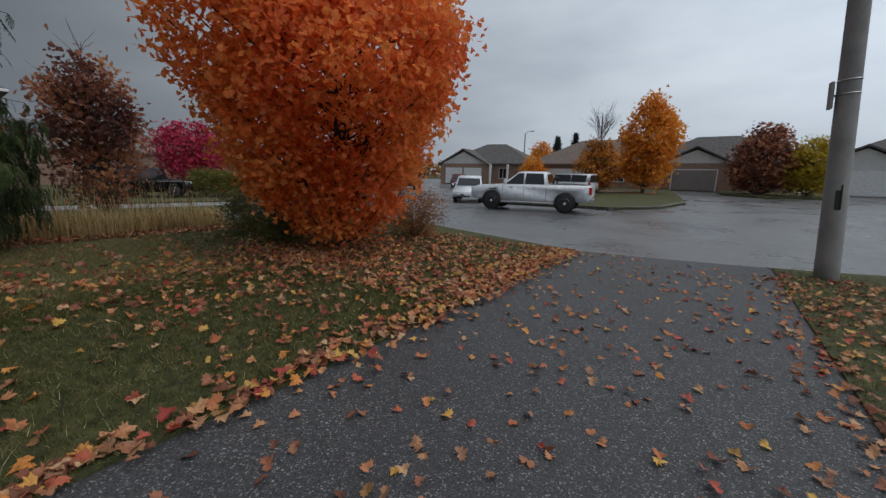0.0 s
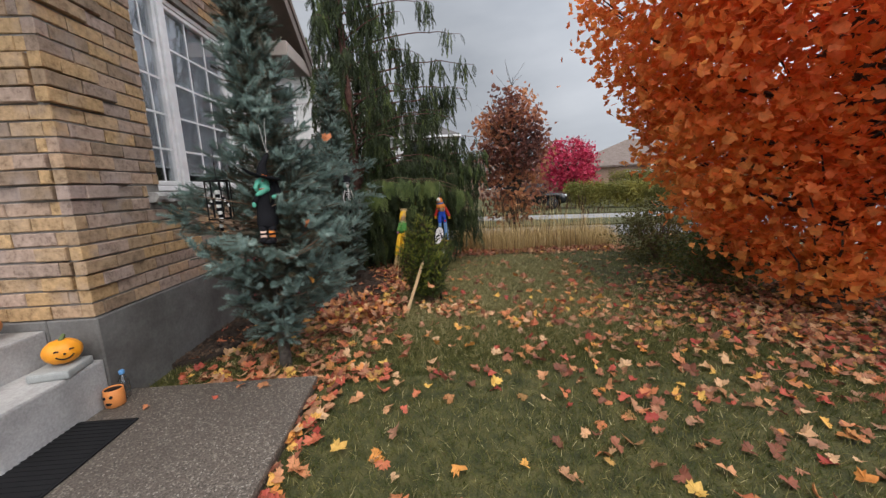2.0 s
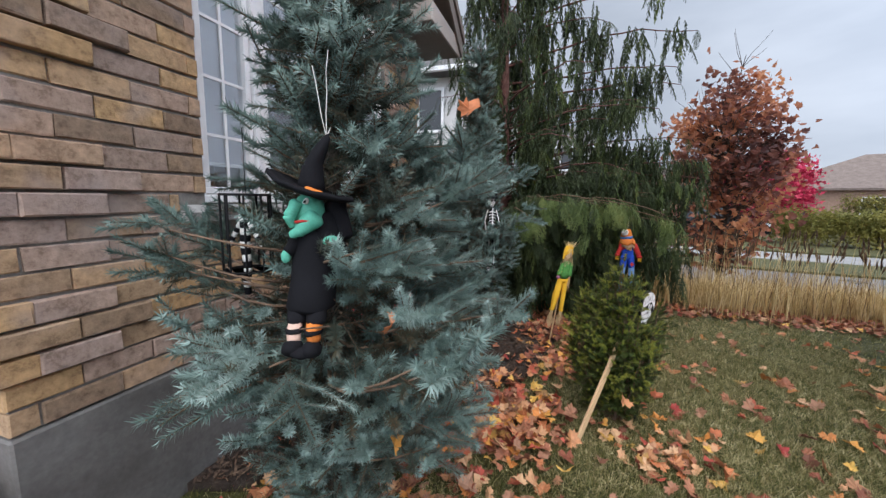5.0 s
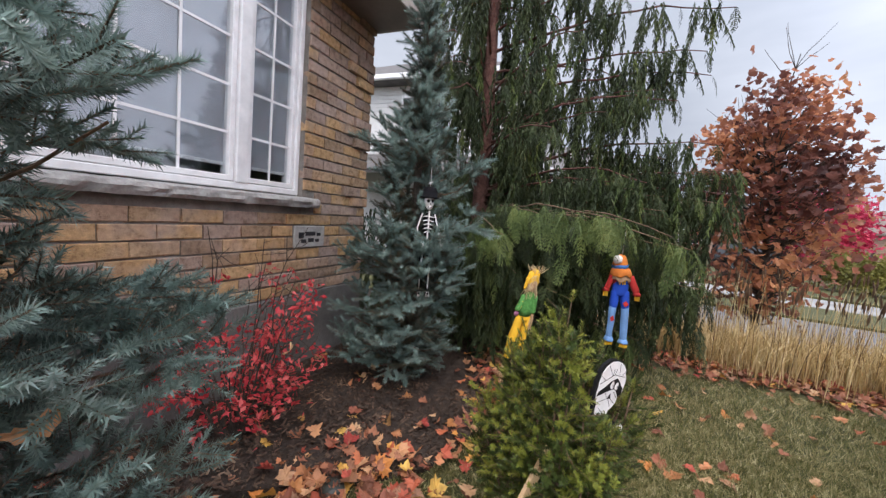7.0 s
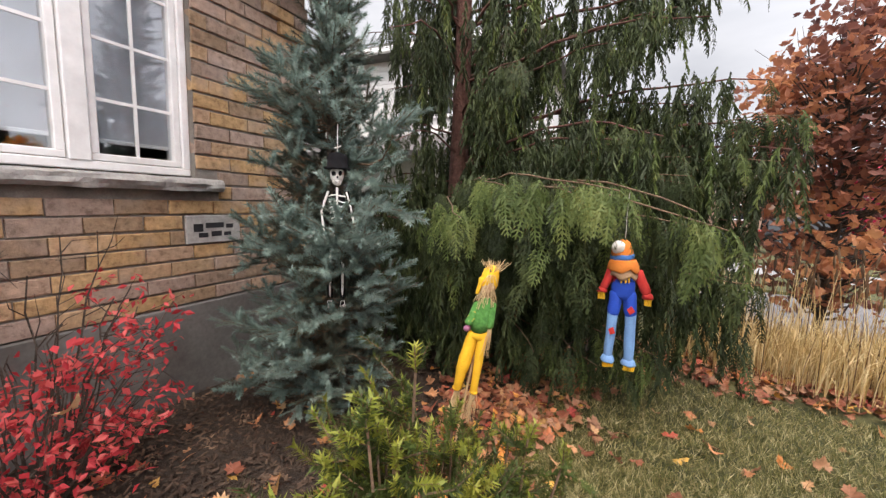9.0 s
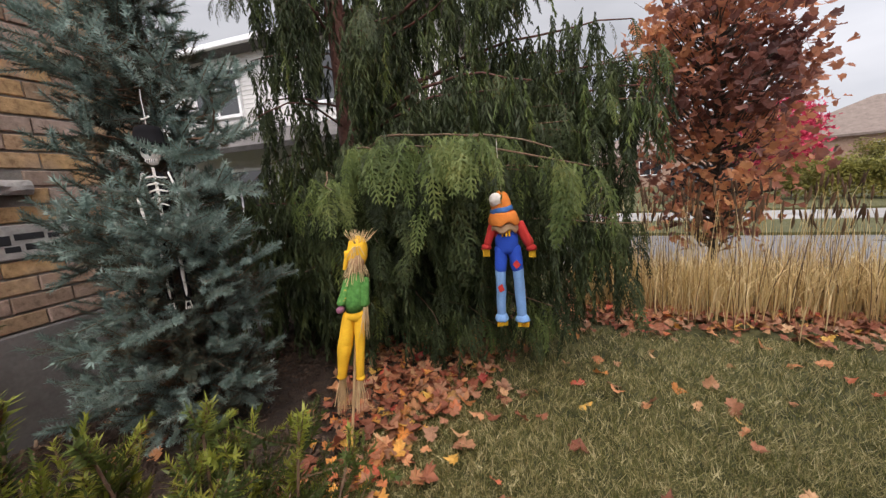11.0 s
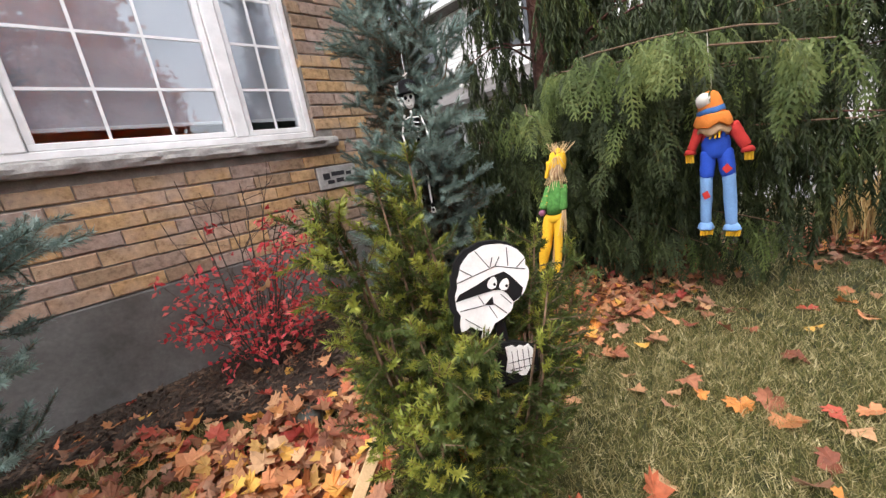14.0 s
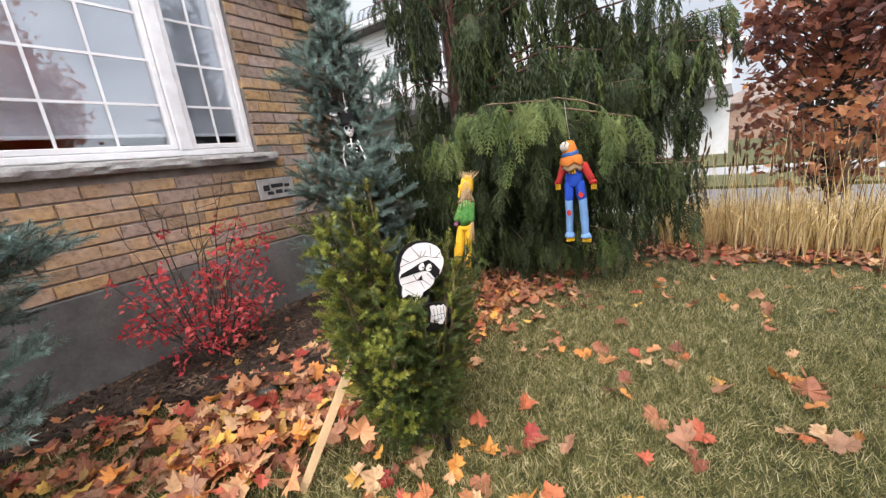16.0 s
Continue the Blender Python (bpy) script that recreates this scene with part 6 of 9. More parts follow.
def sheared(bm, k, z0):
    """The same mesh, leaning sideways about a height."""
    for v in bm.verts:
        v.co.y += k * (v.co.z - z0)
    return bm


def straw_doll():
    r = random.Random(8)
    lean = lambda bm: sheared(bm, 0.15, 0.45)
    head = ball(0.044, (0, 0.0, 0.755), (0.9, 0.85, 1.3))
    hood = lathe([(0.040, 0.0), (0.047, 0.03), (0.044, 0.07), (0.036, 0.105), (0.020, 0.122), (0.004, 0.126)][::-1], 14, Matrix.Translation((-0.012, -0.004, 0.735)))
    flap = limb((0.015, -0.038, 0.80), (0.022, -0.048, 0.72), 0.016, 0.009, 8)
    hair = fringe(r, (0, 0.005, 0.835), 0.05, 0.055, 60, -1.0, 0.0016)
    fringe_front = fringe(r, (0.030, 0.004, 0.82), 0.030, 0.05, 16, 1.0, 0.002)
    beard = fringe(r, (0.012, 0.004, 0.775), 0.044, 0.115, 60, 1.0, 0.0022)
    shirt = lathe([(0.030, 0.0), (0.043, -0.005), (0.047, 0.04), (0.045, 0.10), (0.034, 0.155), (0.022, 0.17)][::-1], 14, Matrix.Translation((0, 0, 0.525)))
    sleeve = [limb((0, -0.030, 0.665), (0.02, -0.058, 0.56), 0.024, 0.024), limb((0, 0.034, 0.665), (0.012, 0.050, 0.55), 0.024, 0.022)]
    hand = [fringe(r, (0.012, 0.052, 0.545), 0.018, 0.15, 26, 1.0, 0.002), ball(0.019, (0.024, -0.062, 0.535), (1, 1, 0.9))]
    seat = ball(0.054, (0, 0.0, 0.505), (0.75, 0.95, 0.75))
    legs = [limb((0, -0.024, 0.51), (0.006, -0.040, 0.36), 0.032, 0.036), limb((0.006, -0.040, 0.365), (0.006, -0.050, 0.20), 0.036, 0.022), limb((0, 0.024, 0.51), (0.004, 0.038, 0.19), 0.028, 0.020)]
    knot = [lathe([(0.021, 0.0), (0.027, 0.008), (0.020, 0.018)], 12, Matrix.Translation((0.004, -0.052, 0.19))), lathe([(0.018, 0.0), (0.024, 0.008), (0.018, 0.018)], 12, Matrix.Translation((0.004, 0.040, 0.18)))]
    feet = [fringe(r, (0.004, -0.052, 0.20), 0.030, 0.19, 46, 1.0, 0.002), fringe(r, (0.004, 0.040, 0.19), 0.026, 0.16, 40, 1.0, 0.002)]
    stick = limb((-0.03, 0.0, -0.20), (-0.03, 0.0, 0.70), 0.007, 0.006, 6)
    pcs = [(0, head), (1, hood), (1, flap), (2, hair), (2, fringe_front), (2, beard), (3, shirt), (3, sleeve[0]), (3, sleeve[1]), (2, hand[0]), (4, hand[1]), (1, seat)] + [(1, b) for b in legs + knot] + [(2, b) for b in feet] + [(5, stick)]
    doll("straw_doll", [(k, lean(b)) for k, b in pcs], ["burlap", "yellow_felt", "straw", "print_green", "purple_cloth", "raw_pine"], -7.22, -0.255, 0.20, 12, "straw-stuffed doll in yellow trousers and green shirt")


def witch():
    # hooked green nose to one side, black robe and tall bent hat, bare ankles with straps over black shoes
    hat = lathe([(0.040, 0.0), (0.035, 0.03), (0.028, 0.075), (0.021, 0.115), (0.012, 0.145), (0.003, 0.158)], 16)
    for v in hat.verts:
        v.co.y += 2.0 * v.co.z * v.co.z + 0.004 * math.sin(60 * v.co.z)
    hat = moved(hat, Matrix.Translation((-0.012, 0.0, 0.425)))
    brim = lathe([(0.04, 0.010), (0.08, 0.006), (0.112, 0.014), (0.114, 0.005), (0.08, -0.006), (0.04, -0.004)][::-1], 22)
    for v in brim.verts:
        v.co.z += -0.28 * v.co.y + 1.6 * v.co.y * v.co.y * (1 if v.co.y < 0 else 0.2)
    brim = moved(brim, Matrix.Translation((-0.006, 0.004, 0.425)))
    band = limb((0.040, 0.005, 0.434), (0.028, 0.040, 0.424), 0.0085, 0.007, 6)
    head = ball(0.046, (0.0, 0.0, 0.378), (0.9, 0.95, 1.05))
    nose = [limb((0.036, -0.022, 0.400), (0.046, -0.040, 0.362), 0.018, 0.017), limb((0.046, -0.040, 0.364), (0.042, -0.034, 0.338), 0.017, 0.009)]
    jaw = [limb((0.026, 0.024, 0.362), (0.036, -0.016, 0.325), 0.028, 0.020), limb((0.036, -0.012, 0.326), (0.040, -0.040, 0.315), 0.019, 0.011)]
    mouth = limb((0.0525, -0.020, 0.347), (0.051, 0.016, 0.353), 0.004, 0.003, 6)
    eye = ball(0.0095, (0.041, 0.004, 0.402), (0.6, 1, 1))
    pupil = ball(0.0045, (0.0465, 0.003, 0.402), (0.6, 1, 1))
    robe = lathe([(0.045, 0.0), (0.064, 0.015), (0.062, 0.08), (0.056, 0.15), (0.050, 0.20), (0.03, 0.235)][::-1], 16, Matrix.Translation((-0.012, 0.006, 0.105)))
    for v in robe.verts:
        v.co.x *= 0.8
    cape = [limb((-0.02, 0.030, 0.36), (-0.02, 0.060, 0.22), 0.040, 0.048), limb((-0.03, 0.062, 0.40), (-0.03, 0.085, 0.30), 0.030, 0.026)]
    arm = [limb((0, 0.045, 0.31), (0.026, 0.066, 0.275), 0.024, 0.024), limb((0, -0.035, 0.30), (0.016, -0.055, 0.262), 0.020, 0.017)]
    palm = [ball(0.018, (0.042, 0.066, 0.297), (0.9, 1.2, 0.9)), ball(0.014, (0.022, -0.062, 0.252), (0.9, 0.9, 1.2))]
    trousers = [limb((-0.004, -0.022, 0.17), (0.004, -0.026, 0.085), 0.030, 0.025), limb((-0.004, 0.026, 0.17), (0.004, 0.028, 0.085), 0.032, 0.027)]
    ankle = [limb((0.006, -0.026, 0.095), (0.012, -0.026, 0.040), 0.019, 0.018), limb((0.006, 0.026, 0.095), (0.012, 0.026, 0.040), 0.021, 0.020)]
    strap = [lathe([(0.0205, 0), (0.023, 0.004), (0.021, 0.010)], 12, Matrix.Translation((0.010, -0.026, 0.062))), lathe([(0.0225, 0), (0.025, 0.004), (0.023, 0.010)], 12, Matrix.Translation((0.010, 0.026, 0.058)))]
    boot = [ball(0.026, (0.022, -0.026, 0.024), (1.2, 1.0, 0.9)), ball(0.027, (0.024, 0.024, 0.020), (1.2, 1.0, 0.9)), ball(0.024, (0.03, 0.0, 0.012), (1.0, 1.5, 0.7))]
    cord = [limb((-0.012, 0.048, 0.575), (-0.012, 0.015, 0.76), 0.0013, 0.0013, 4), limb((-0.012, 0.048, 0.575), (-0.012, 0.055, 0.80), 0.0013, 0.0013, 4), limb((-0.012, 0.046, 0.57), (-0.010, 0.056, 0.60), 0.003, 0.001, 4)]
    pcs = [(0, hat), (0, brim), (1, band), (2, head)] + [(2, b) for b in nose + jaw] + [(3, mouth), (4, eye), (0, pupil), (0, robe)] + [(0, b) for b in cape + arm + trousers] + [(2, palm[0]), (2, palm[1]), (5, ankle[0]), (1, ankle[1])] + [(0, b) for b in strap + boot] + [(4, b) for b in cord]
    for k, b in pcs:
        for v in b.verts:
            v.co.x += 0.075 * max(0.0, min(1.0, (0.20 - v.co.z) / 0.14))
            v.co = v.co * 1.05
    doll("witch_doll", pcs, ["black_cloth", "orange_felt", "green_cloth", "red_cloth", "white_felt", "skin_felt"], -4.27, -1.00, 1.055, 20, "green-faced stuffed witch doll in black, hanging in the blue spruce")


def skeleton_doll():
    # a thin black stuffed body with flat white bones on it
    hat = lathe([(0.064, 0.0), (0.067, 0.008), (0.051, 0.012), (0.052, 0.050), (0.041, 0.074), (0.01, 0.084)], 18, Matrix.Translation((0, 0, 0.71)))
    skull = ball(0.038, (0, 0, 0.683), (0.9, 0.92, 1.12))
    jaw = ball(0.025, (0.010, 0, 0.645), (0.8, 0.9, 0.7))
    dark = [ball(0.010, (0.032, s * 0.015, 0.688), (0.6, 1, 1.1)) for s in (-1, 1)] + [ball(0.004, (0.036, 0, 0.672), (0.6, 1, 1.3))]
    teeth = [limb((0.030, -0.012 + 0.006 * k, 0.652), (0.030, -0.012 + 0.006 * k, 0.640), 0.0011, 0.0011, 4) for k in range(5)]
    spine = limb((0.022, 0, 0.62), (0.024, 0, 0.40), 0.0055, 0.0055, 6)
    ribs = []
    for k in range(5):
        for s in (-1, 1):
            ribs.append(limb((0.026, 0, 0.585 - 0.028 * k), (0.016, s * (0.040 - 0.003 * k), 0.575 - 0.028 * k), 0.0042, 0.0034, 6))
    hip = [ball(0.018, (0.018, s * 0.016, 0.385), (0.6, 1.1, 0.9)) for s in (-1, 1)]
    arm = [limb((0.004, -0.045, 0.60), (0.010, -0.074, 0.50), 0.006, 0.0055, 6), limb((0.010, -0.074, 0.495), (0.02, -0.062, 0.40), 0.006, 0.005, 6), limb((0.004, 0.045, 0.60), (0.014, 0.072, 0.50), 0.006, 0.0055, 6), limb((0.014, 0.072, 0.495), (0.034, 0.098, 0.405), 0.006, 0.005, 6)]
    fing = [limb((0.035, 0.100, 0.40), (0.042, 0.108 + 0.010 * (k - 1.5), 0.355), 0.0035, 0.0025, 5) for k in range(4)] + [limb((0.02, -0.062, 0.395), (0.03, -0.062 + 0.009 * (k - 1.5), 0.355), 0.0033, 0.0025, 5) for k in range(4)]
    leg = [limb((0.016, s * 0.026, 0.37), (0.020, s * 0.032, 0.21), 0.0072, 0.0062, 6) for s in (-1, 1)] + [limb((0.020, s * 0.032, 0.205), (0.012, s * 0.030, 0.055), 0.0066, 0.0056, 6) for s in (-1, 1)]
    toes = [limb((0.018, s * 0.031 + 0.006 * (k - 1.5), 0.040), (0.026, s * 0.031 + 0.008 * (k - 1.5), 0.005), 0.0028, 0.0022, 5) for s in (-1, 1) for k in range(4)]
    cloth = [ball(0.042, (0.0, 0.0, 0.525), (0.5, 1.0, 2.0)), limb((0, -0.024, 0.40), (0.004, -0.032, 0.05), 0.018, 0.014), limb((0, 0.024, 0.40), (0.004, 0.032, 0.05), 0.018, 0.014), ball(0.020, (0.008, -0.031, 0.022), (0.9, 0.9, 1.1)), ball(0.020, (0.008, 0.031, 0.022), (0.9, 0.9, 1.1)), limb((-0.004, 0.045, 0.60), (0.004, 0.072, 0.50), 0.012, 0.011), limb((0.004, 0.072, 0.50), (0.024, 0.098, 0.41), 0.011, 0.010), limb((-0.004, -0.045, 0.60), (0.0, -0.074, 0.50), 0.012, 0.011)]
    cord = [limb((0, 0, 0.78), (0, 0.0, 0.93), 0.002, 0.002, 5), limb((0, -0.014, 0.815), (0, 0.014, 0.825), 0.004, 0.003, 5)]
    pcs = [(0, hat), (1, skull), (1, jaw), (1, spine)] + [(0, b) for b in dark + teeth] + [(1, b) for b in ribs + arm + fing + leg + toes + hip] + [(0, b) for b in cloth] + [(1, b) for b in cord]
    doll("skeleton_doll", pcs, ["black_cloth", "bone"], -6.95, -0.945, 0.795, 38, "white-boned skeleton doll in a black bowler hat, hanging in the spruce")


scarecrow()
straw_doll()
witch()
skeleton_doll()


def mummy_board():
    """A painted plywood cut-out of a bandaged head and a mitt, on a stake in the yew."""
    t = thing("halloween_cutout", -6.01, 0.275, 0.0, "white plywood cut-out with black band in the yew bush", "yard sign", turn=-36)
    face = Matrix.Translation((0, 0, 0.817)) @ Matrix.Diagonal((-1, 1, 1, 1))
    head = [(-0.004, 0.091), (0.039, 0.080), (0.067, 0.052), (0.069, 0.030), (0.076, 0.012), (0.066, -0.020), (0.050, -0.042), (0.031, -0.052), (0.022, -0.072), (-0.018, -0.092), (-0.039, -0.119), (-0.055, -0.122), (-0.049, -0.103), (-0.075, -0.088), (-0.098, -0.095), (-0.093, -0.056), (-0.100, -0.024), (-0.091, 0.009), (-0.082, 0.041), (-0.065, 0.070), (-0.036, 0.086)]
    # scalloped edge where the bandages overlap
    rim = []
    for k in range(len(head)):
        (x0, z0), (x1, z1) = head[k], head[(k + 1) % len(head)]
        rim += [(x0, z0), ((x0 + x1) / 2 * 1.035, (z0 + z1) / 2 * 1.035)]
    part("board", moved(prism([(1.07 * x - 0.007, 1.06 * z + 0.003) for x, z in rim], "y", -0.012, 0.0), face), t, "black edged plywood", C["black_paint"])
    part("face", moved(prism(rim, "y", 0.001, 0.003), face), t, "white painted bandages", C["white_paint"])
    band = [(-0.100, -0.022), (-0.090, -0.007), (-0.050, 0.006), (-0.018, 0.019), (0.018, 0.025), (0.032, 0.012), (0.041, 0.0), (0.057, -0.022), (0.050, -0.041), (0.031, -0.050), (0.018, -0.027), (0.006, -0.016), (-0.012, -0.013), (-0.047, -0.016)]
    bd = part("band", moved(prism(band, "y", 0.0034, 0.0048), face), t, "black painted band", C["black_paint"])
    for ex, ez, rot in ((-0.012, 0.005, -24), (0.015, -0.004, -28)):
        oval = [(0.0105 * math.cos(a) * (1 - 0.25 * math.sin(a)), 0.0145 * math.sin(a)) for a in np.linspace(0, 2 * math.pi, 18, endpoint=False)]
        part("spot", moved(prism(oval, "y", 0.0052, 0.0062), face @ pose(ex, 0, ez, 0, -rot, 0)), bd, "white painted oval", C["white_paint"])
        dot = [(0.0030 * math.cos(a), 0.0036 * math.sin(a)) for a in np.linspace(0, 2 * math.pi, 12, endpoint=False)]
        part("spot", moved(prism(dot, "y", 0.0066, 0.0072), face @ pose(ex + 0.004, 0, ez - 0.004, 0, 0, 0)), bd, "black painted dot", C["black_paint"])
    part("spot", moved(prism([(-0.037, -0.044), (-0.016, -0.027), (-0.015, -0.047)], "y", 0.0034, 0.0046), face), t, "black painted triangle", C["black_paint"])
    for x0, z0, x1, z1 in ((-0.090, 0.020, 0.0, 0.041), (0.0, 0.041, 0.068, 0.020), (-0.014, 0.041, -0.040, 0.083), (0.029, 0.036, 0.031, 0.078), (0.0, 0.042, 0.012, 0.060), (-0.012, 0.040, -0.004, 0.062), (-0.055, 0.030, -0.080, 0.050), (0.048, 0.028, 0.070, 0.045), (-0.093, -0.046, -0.038, -0.044), (-0.047, -0.020, -0.037, -0.042), (-0.014, -0.046, 0.012, -0.074), (-0.026, -0.048, -0.012, -0.080), (-0.085, -0.066, -0.050, -0.098), (0.004, -0.026, 0.026, -0.054)):
        d = Vector((x1 - x0, z1 - z0))
        n = Vector((-d.y, d.x)).normalized() * 0.0009
        part("fold_line", moved(prism([(x0 + n.x, z0 + n.y), (x1 + n.x, z1 + n.y), (x1 - n.x, z1 - n.y), (x0 - n.x, z0 - n.y)], "y", 0.0032, 0.0038), face), t, mat=C["black_paint"])
    mt = Matrix.Translation((-0.020, 0.02, 0.632)) @ Matrix.Diagonal((-1, 1, 1, 1))
    mitt = [(-0.028, 0.038), (-0.012, 0.040), (-0.004, 0.032), (0.006, 0.036), (0.016, 0.030), (0.026, 0.034), (0.036, 0.020), (0.034, -0.018), (0.022, -0.028), (0.012, -0.042), (0.0, -0.040), (-0.006, -0.032), (-0.022, -0.030), (-0.034, -0.022), (-0.026, 0.008)]
    part("body_board", moved(prism([(-0.125, 0.030), (-0.06, 0.048), (0.0, 0.044), (0.048, 0.020), (0.046, -0.040), (0.0, -0.060), (-0.10, -0.055), (-0.135, -0.02)], "y", -0.014, -0.002), mt), t, "black painted plywood", C["black_paint"])
    part("mitt", moved(prism(mitt, "y", 0.001, 0.004), mt), t, "white painted mitt", C["white_paint"])
    for k in range(4):
        part("fold_line", moved(box(-0.016 + 0.013 * k, -0.0145 + 0.013 * k, 0.0044, 0.0050, -0.026, 0.026), mt), t, mat=C["black_paint"])
    for k in range(2):
        part("fold_line", moved(box(-0.026, 0.034, 0.0052, 0.0056, -0.002 - 0.018 * k, -0.0005 - 0.018 * k), mt), t, mat=C["black_paint"])
    part("post", box(-0.012, 0.012, -0.030, -0.0145, -0.15, 0.83, 0.002), t, "black painted lath", C["black_paint"])


mummy_board()


def ghost():
    bm = lathe([(0.012, 0.0), (0.05, -0.02), (0.060, -0.06), (0.058, -0.12), (0.068, -0.20), (0.075, -0.235)][::-1], 20)
    for v in bm.verts:
        a = math.atan2(v.co.y, v.co.x)
        k = max(0.0, (-0.05 - v.co.z) / 0.2)
        v.co.x *= 1 + 0.25 * k * math.sin(5 * a)
        v.co.y *= 1 + 0.25 * k * math.sin(5 * a)
    tagged(part("ghost_ornament", bm, mat=C["white_felt"], at=pose(-4.36, 4.38, 0.97)), "small white cloth ghost ornament hanging in the maple", "ornament")


ghost()


def little_cage():
    t = thing("hanging_cage", -4.42, -1.38, 1.225, "small black cage with a striped figure, hanging in the blue spruce", "ornament")
    for z in (0.0, 0.27):
        part("ring", lathe([(0.078, z - 0.004), (0.084, z - 0.004), (0.084, z + 0.004), (0.078, z + 0.004), (0.078, z - 0.004)], 20), t, mat=C["black_paint"])
    for k in range(9):
        a = 2 * math.pi * k / 9
        part("bar", limb((0.081 * math.cos(a), 0.081 * math.sin(a), 0), (0.081 * math.cos(a), 0.081 * math.sin(a), 0.27), 0.004, 0.004, 6), t, mat=C["black_paint"])
    fig = []
    for k in range(12):
        fig.append(set_index(limb((0.01, 0.004 * math.sin(k), 0.20 - 0.024 * k), (0.01, 0.004 * math.sin(k + 1), 0.178 - 0.024 * k), 0.020 - 0.0007 * k, 0.0195 - 0.0007 * k, 8), k % 2))
    for s in (-1, 1):
        for k in range(5):
            fig.append(set_index(limb((0.01, s * (0.02 + 0.011 * k), 0.17 - 0.016 * k), (0.01, s * (0.031 + 0.011 * k), 0.154 - 0.016 * k), 0.009, 0.009, 6), k % 2))
    part("striped_figure", merge(*fig), t, "black and white striped stuffed figure", [C["bone"], C["black_cloth"]])
    part("cord", limb((0, 0, 0.27), (0, 0, 0.50), 0.0018, 0.0018, 4), t, mat=C["black_paint"])


little_cage()

# leaning lath by the yew
a, b = Vector((-5.565, -0.178, -0.06)), Vector((-5.835, 0.088, 0.615))
lath = moved(box(-0.016, 0.016, -0.009, 0.009, 0, (b - a).length, 0.0015), Matrix.Translation(a) @ (b - a).to_track_quat("Z", "X").to_matrix().to_4x4())
tagged(part("wooden_stake", lath, mat=C["raw_pine"]), "pale pine lath leaning against the yew bush", "stake")


# ---- porch things ----
def pumpkin(name, x, y, z, r, squash, mat, label, turn, grin):
    t = thing(name, x, y, z, label, "pumpkin", turn=turn)
    bm = bmesh.new()
    bmesh.ops.create_uvsphere(bm, u_segments=40, v_segments=16, radius=r)
    for v in bm.verts:
        a = math.atan2(v.co.y, v.co.x)
        k = 1 + 0.035 * abs(math.cos(5 * a)) - 0.03
        dip = 1 - 0.12 * math.exp(-((v.co.xy.length / r) ** 2) * 9)
        v.co = (v.co.x * k, v.co.y * k, v.co.z * squash * dip + r * squash)
    part("body", smooth_all(bm), t, mat=C[mat])
    part("stem", limb((0, 0, 2 * r * squash * 0.90), (0.02, 0.01, 2 * r * squash + 0.02), 0.014, 0.010, 7), t, mat=C["stem"])
    ink2 = C["black_paint"]

    def on(u, w):
        """A place on the front of the body, u across and w up, in parts of the radius."""
        d = math.sqrt(max(0.02, 1 - u * u - w * w))
        return Vector((r * u, -r * d * 1.015, r * squash * (1 + w)))
    for s in (-1, 1):
        part("painted_eye", merge(*[limb(on(s * 0.36 - 0.10 + 0.05 * k, 0.28 + 0.05 * math.sin(math.pi * k / 4)), on(s * 0.36 - 0.05 + 0.05 * k, 0.28 + 0.05 * math.sin(math.pi * (k + 1) / 4)), 0.05 * r, 0.05 * r, 6) for k in range(4)]), t, mat=ink2)
    part("painted_nose", limb(on(-0.04, 0.06), on(0.05, 0.06), 0.075 * r, 0.05 * r, 6), t, mat=ink2)
    n = 9
    part("painted_mouth", merge(*[limb(on(-0.42 + 0.84 * k / n, grin * (1 - (2 * k / n - 1) ** 2) - 0.12), on(-0.42 + 0.84 * (k + 1) / n, grin * (1 - (2 * (k + 1) / n - 1) ** 2) - 0.12), 0.05 * r, 0.05 * r, 6) for k in range(n)]), t, mat=ink2)
    return t


pv = box(-0.095, 0.14, -0.10, 0.105, 0, 0.05, 0.014, 2)
tagged(part("paver", pv, mat=C["grey_paver"], at=pose(-3.87, -2.150, 0.379, 0, 0, 12)), "rough grey concrete paver on the porch step", "paver")
pumpkin("pumpkin", -3.875, -2.140, 0.4295, 0.092, 0.84, "pumpkin", "bright orange pumpkin with a painted smiling face, on a paver", 138, -0.26)
pumpkin("pumpkin", -3.86, -2.58, 0.596, 0.105, 0.80, "pumpkin_pale", "dull orange pumpkin with a painted face, on the porch", 138, -0.22)
jar = thing("lantern_jar", -3.97, -1.98, 0.0755, "orange ceramic lantern jar with black cut-outs, on the path slab", "lantern")
part("body", lathe([(0.042, 0), (0.052, 0.006), (0.056, 0.06), (0.053, 0.115), (0.050, 0.12), (0.046, 0.115), (0.048, 0.06), (0.044, 0.02)], 22), jar, mat=C["orange_glaze"])
part("inside", lathe([(0.0435, 0.100), (0.0455, 0.112)], 22), jar, mat=C["black_paint"])
for dy, dz, w in ((-0.02, 0.075, 0.02), (0.02, 0.08, 0.02), (0.0, 0.035, 0.04)):
    part("cut_out", ball(0.5, (0.050, dy, dz), (0.02, w, 0.022)), jar, mat=C["black_paint"])
bottle = thing("bottle", -4.07, -1.99, 0.0755, "clear plastic bottle with a blue cap, on the path slab", "bottle")
part("body", lathe([(0.028, 0), (0.031, 0.01), (0.031, 0.12), (0.014, 0.155), (0.013, 0.17)], 18), bottle, mat=M["glass"])
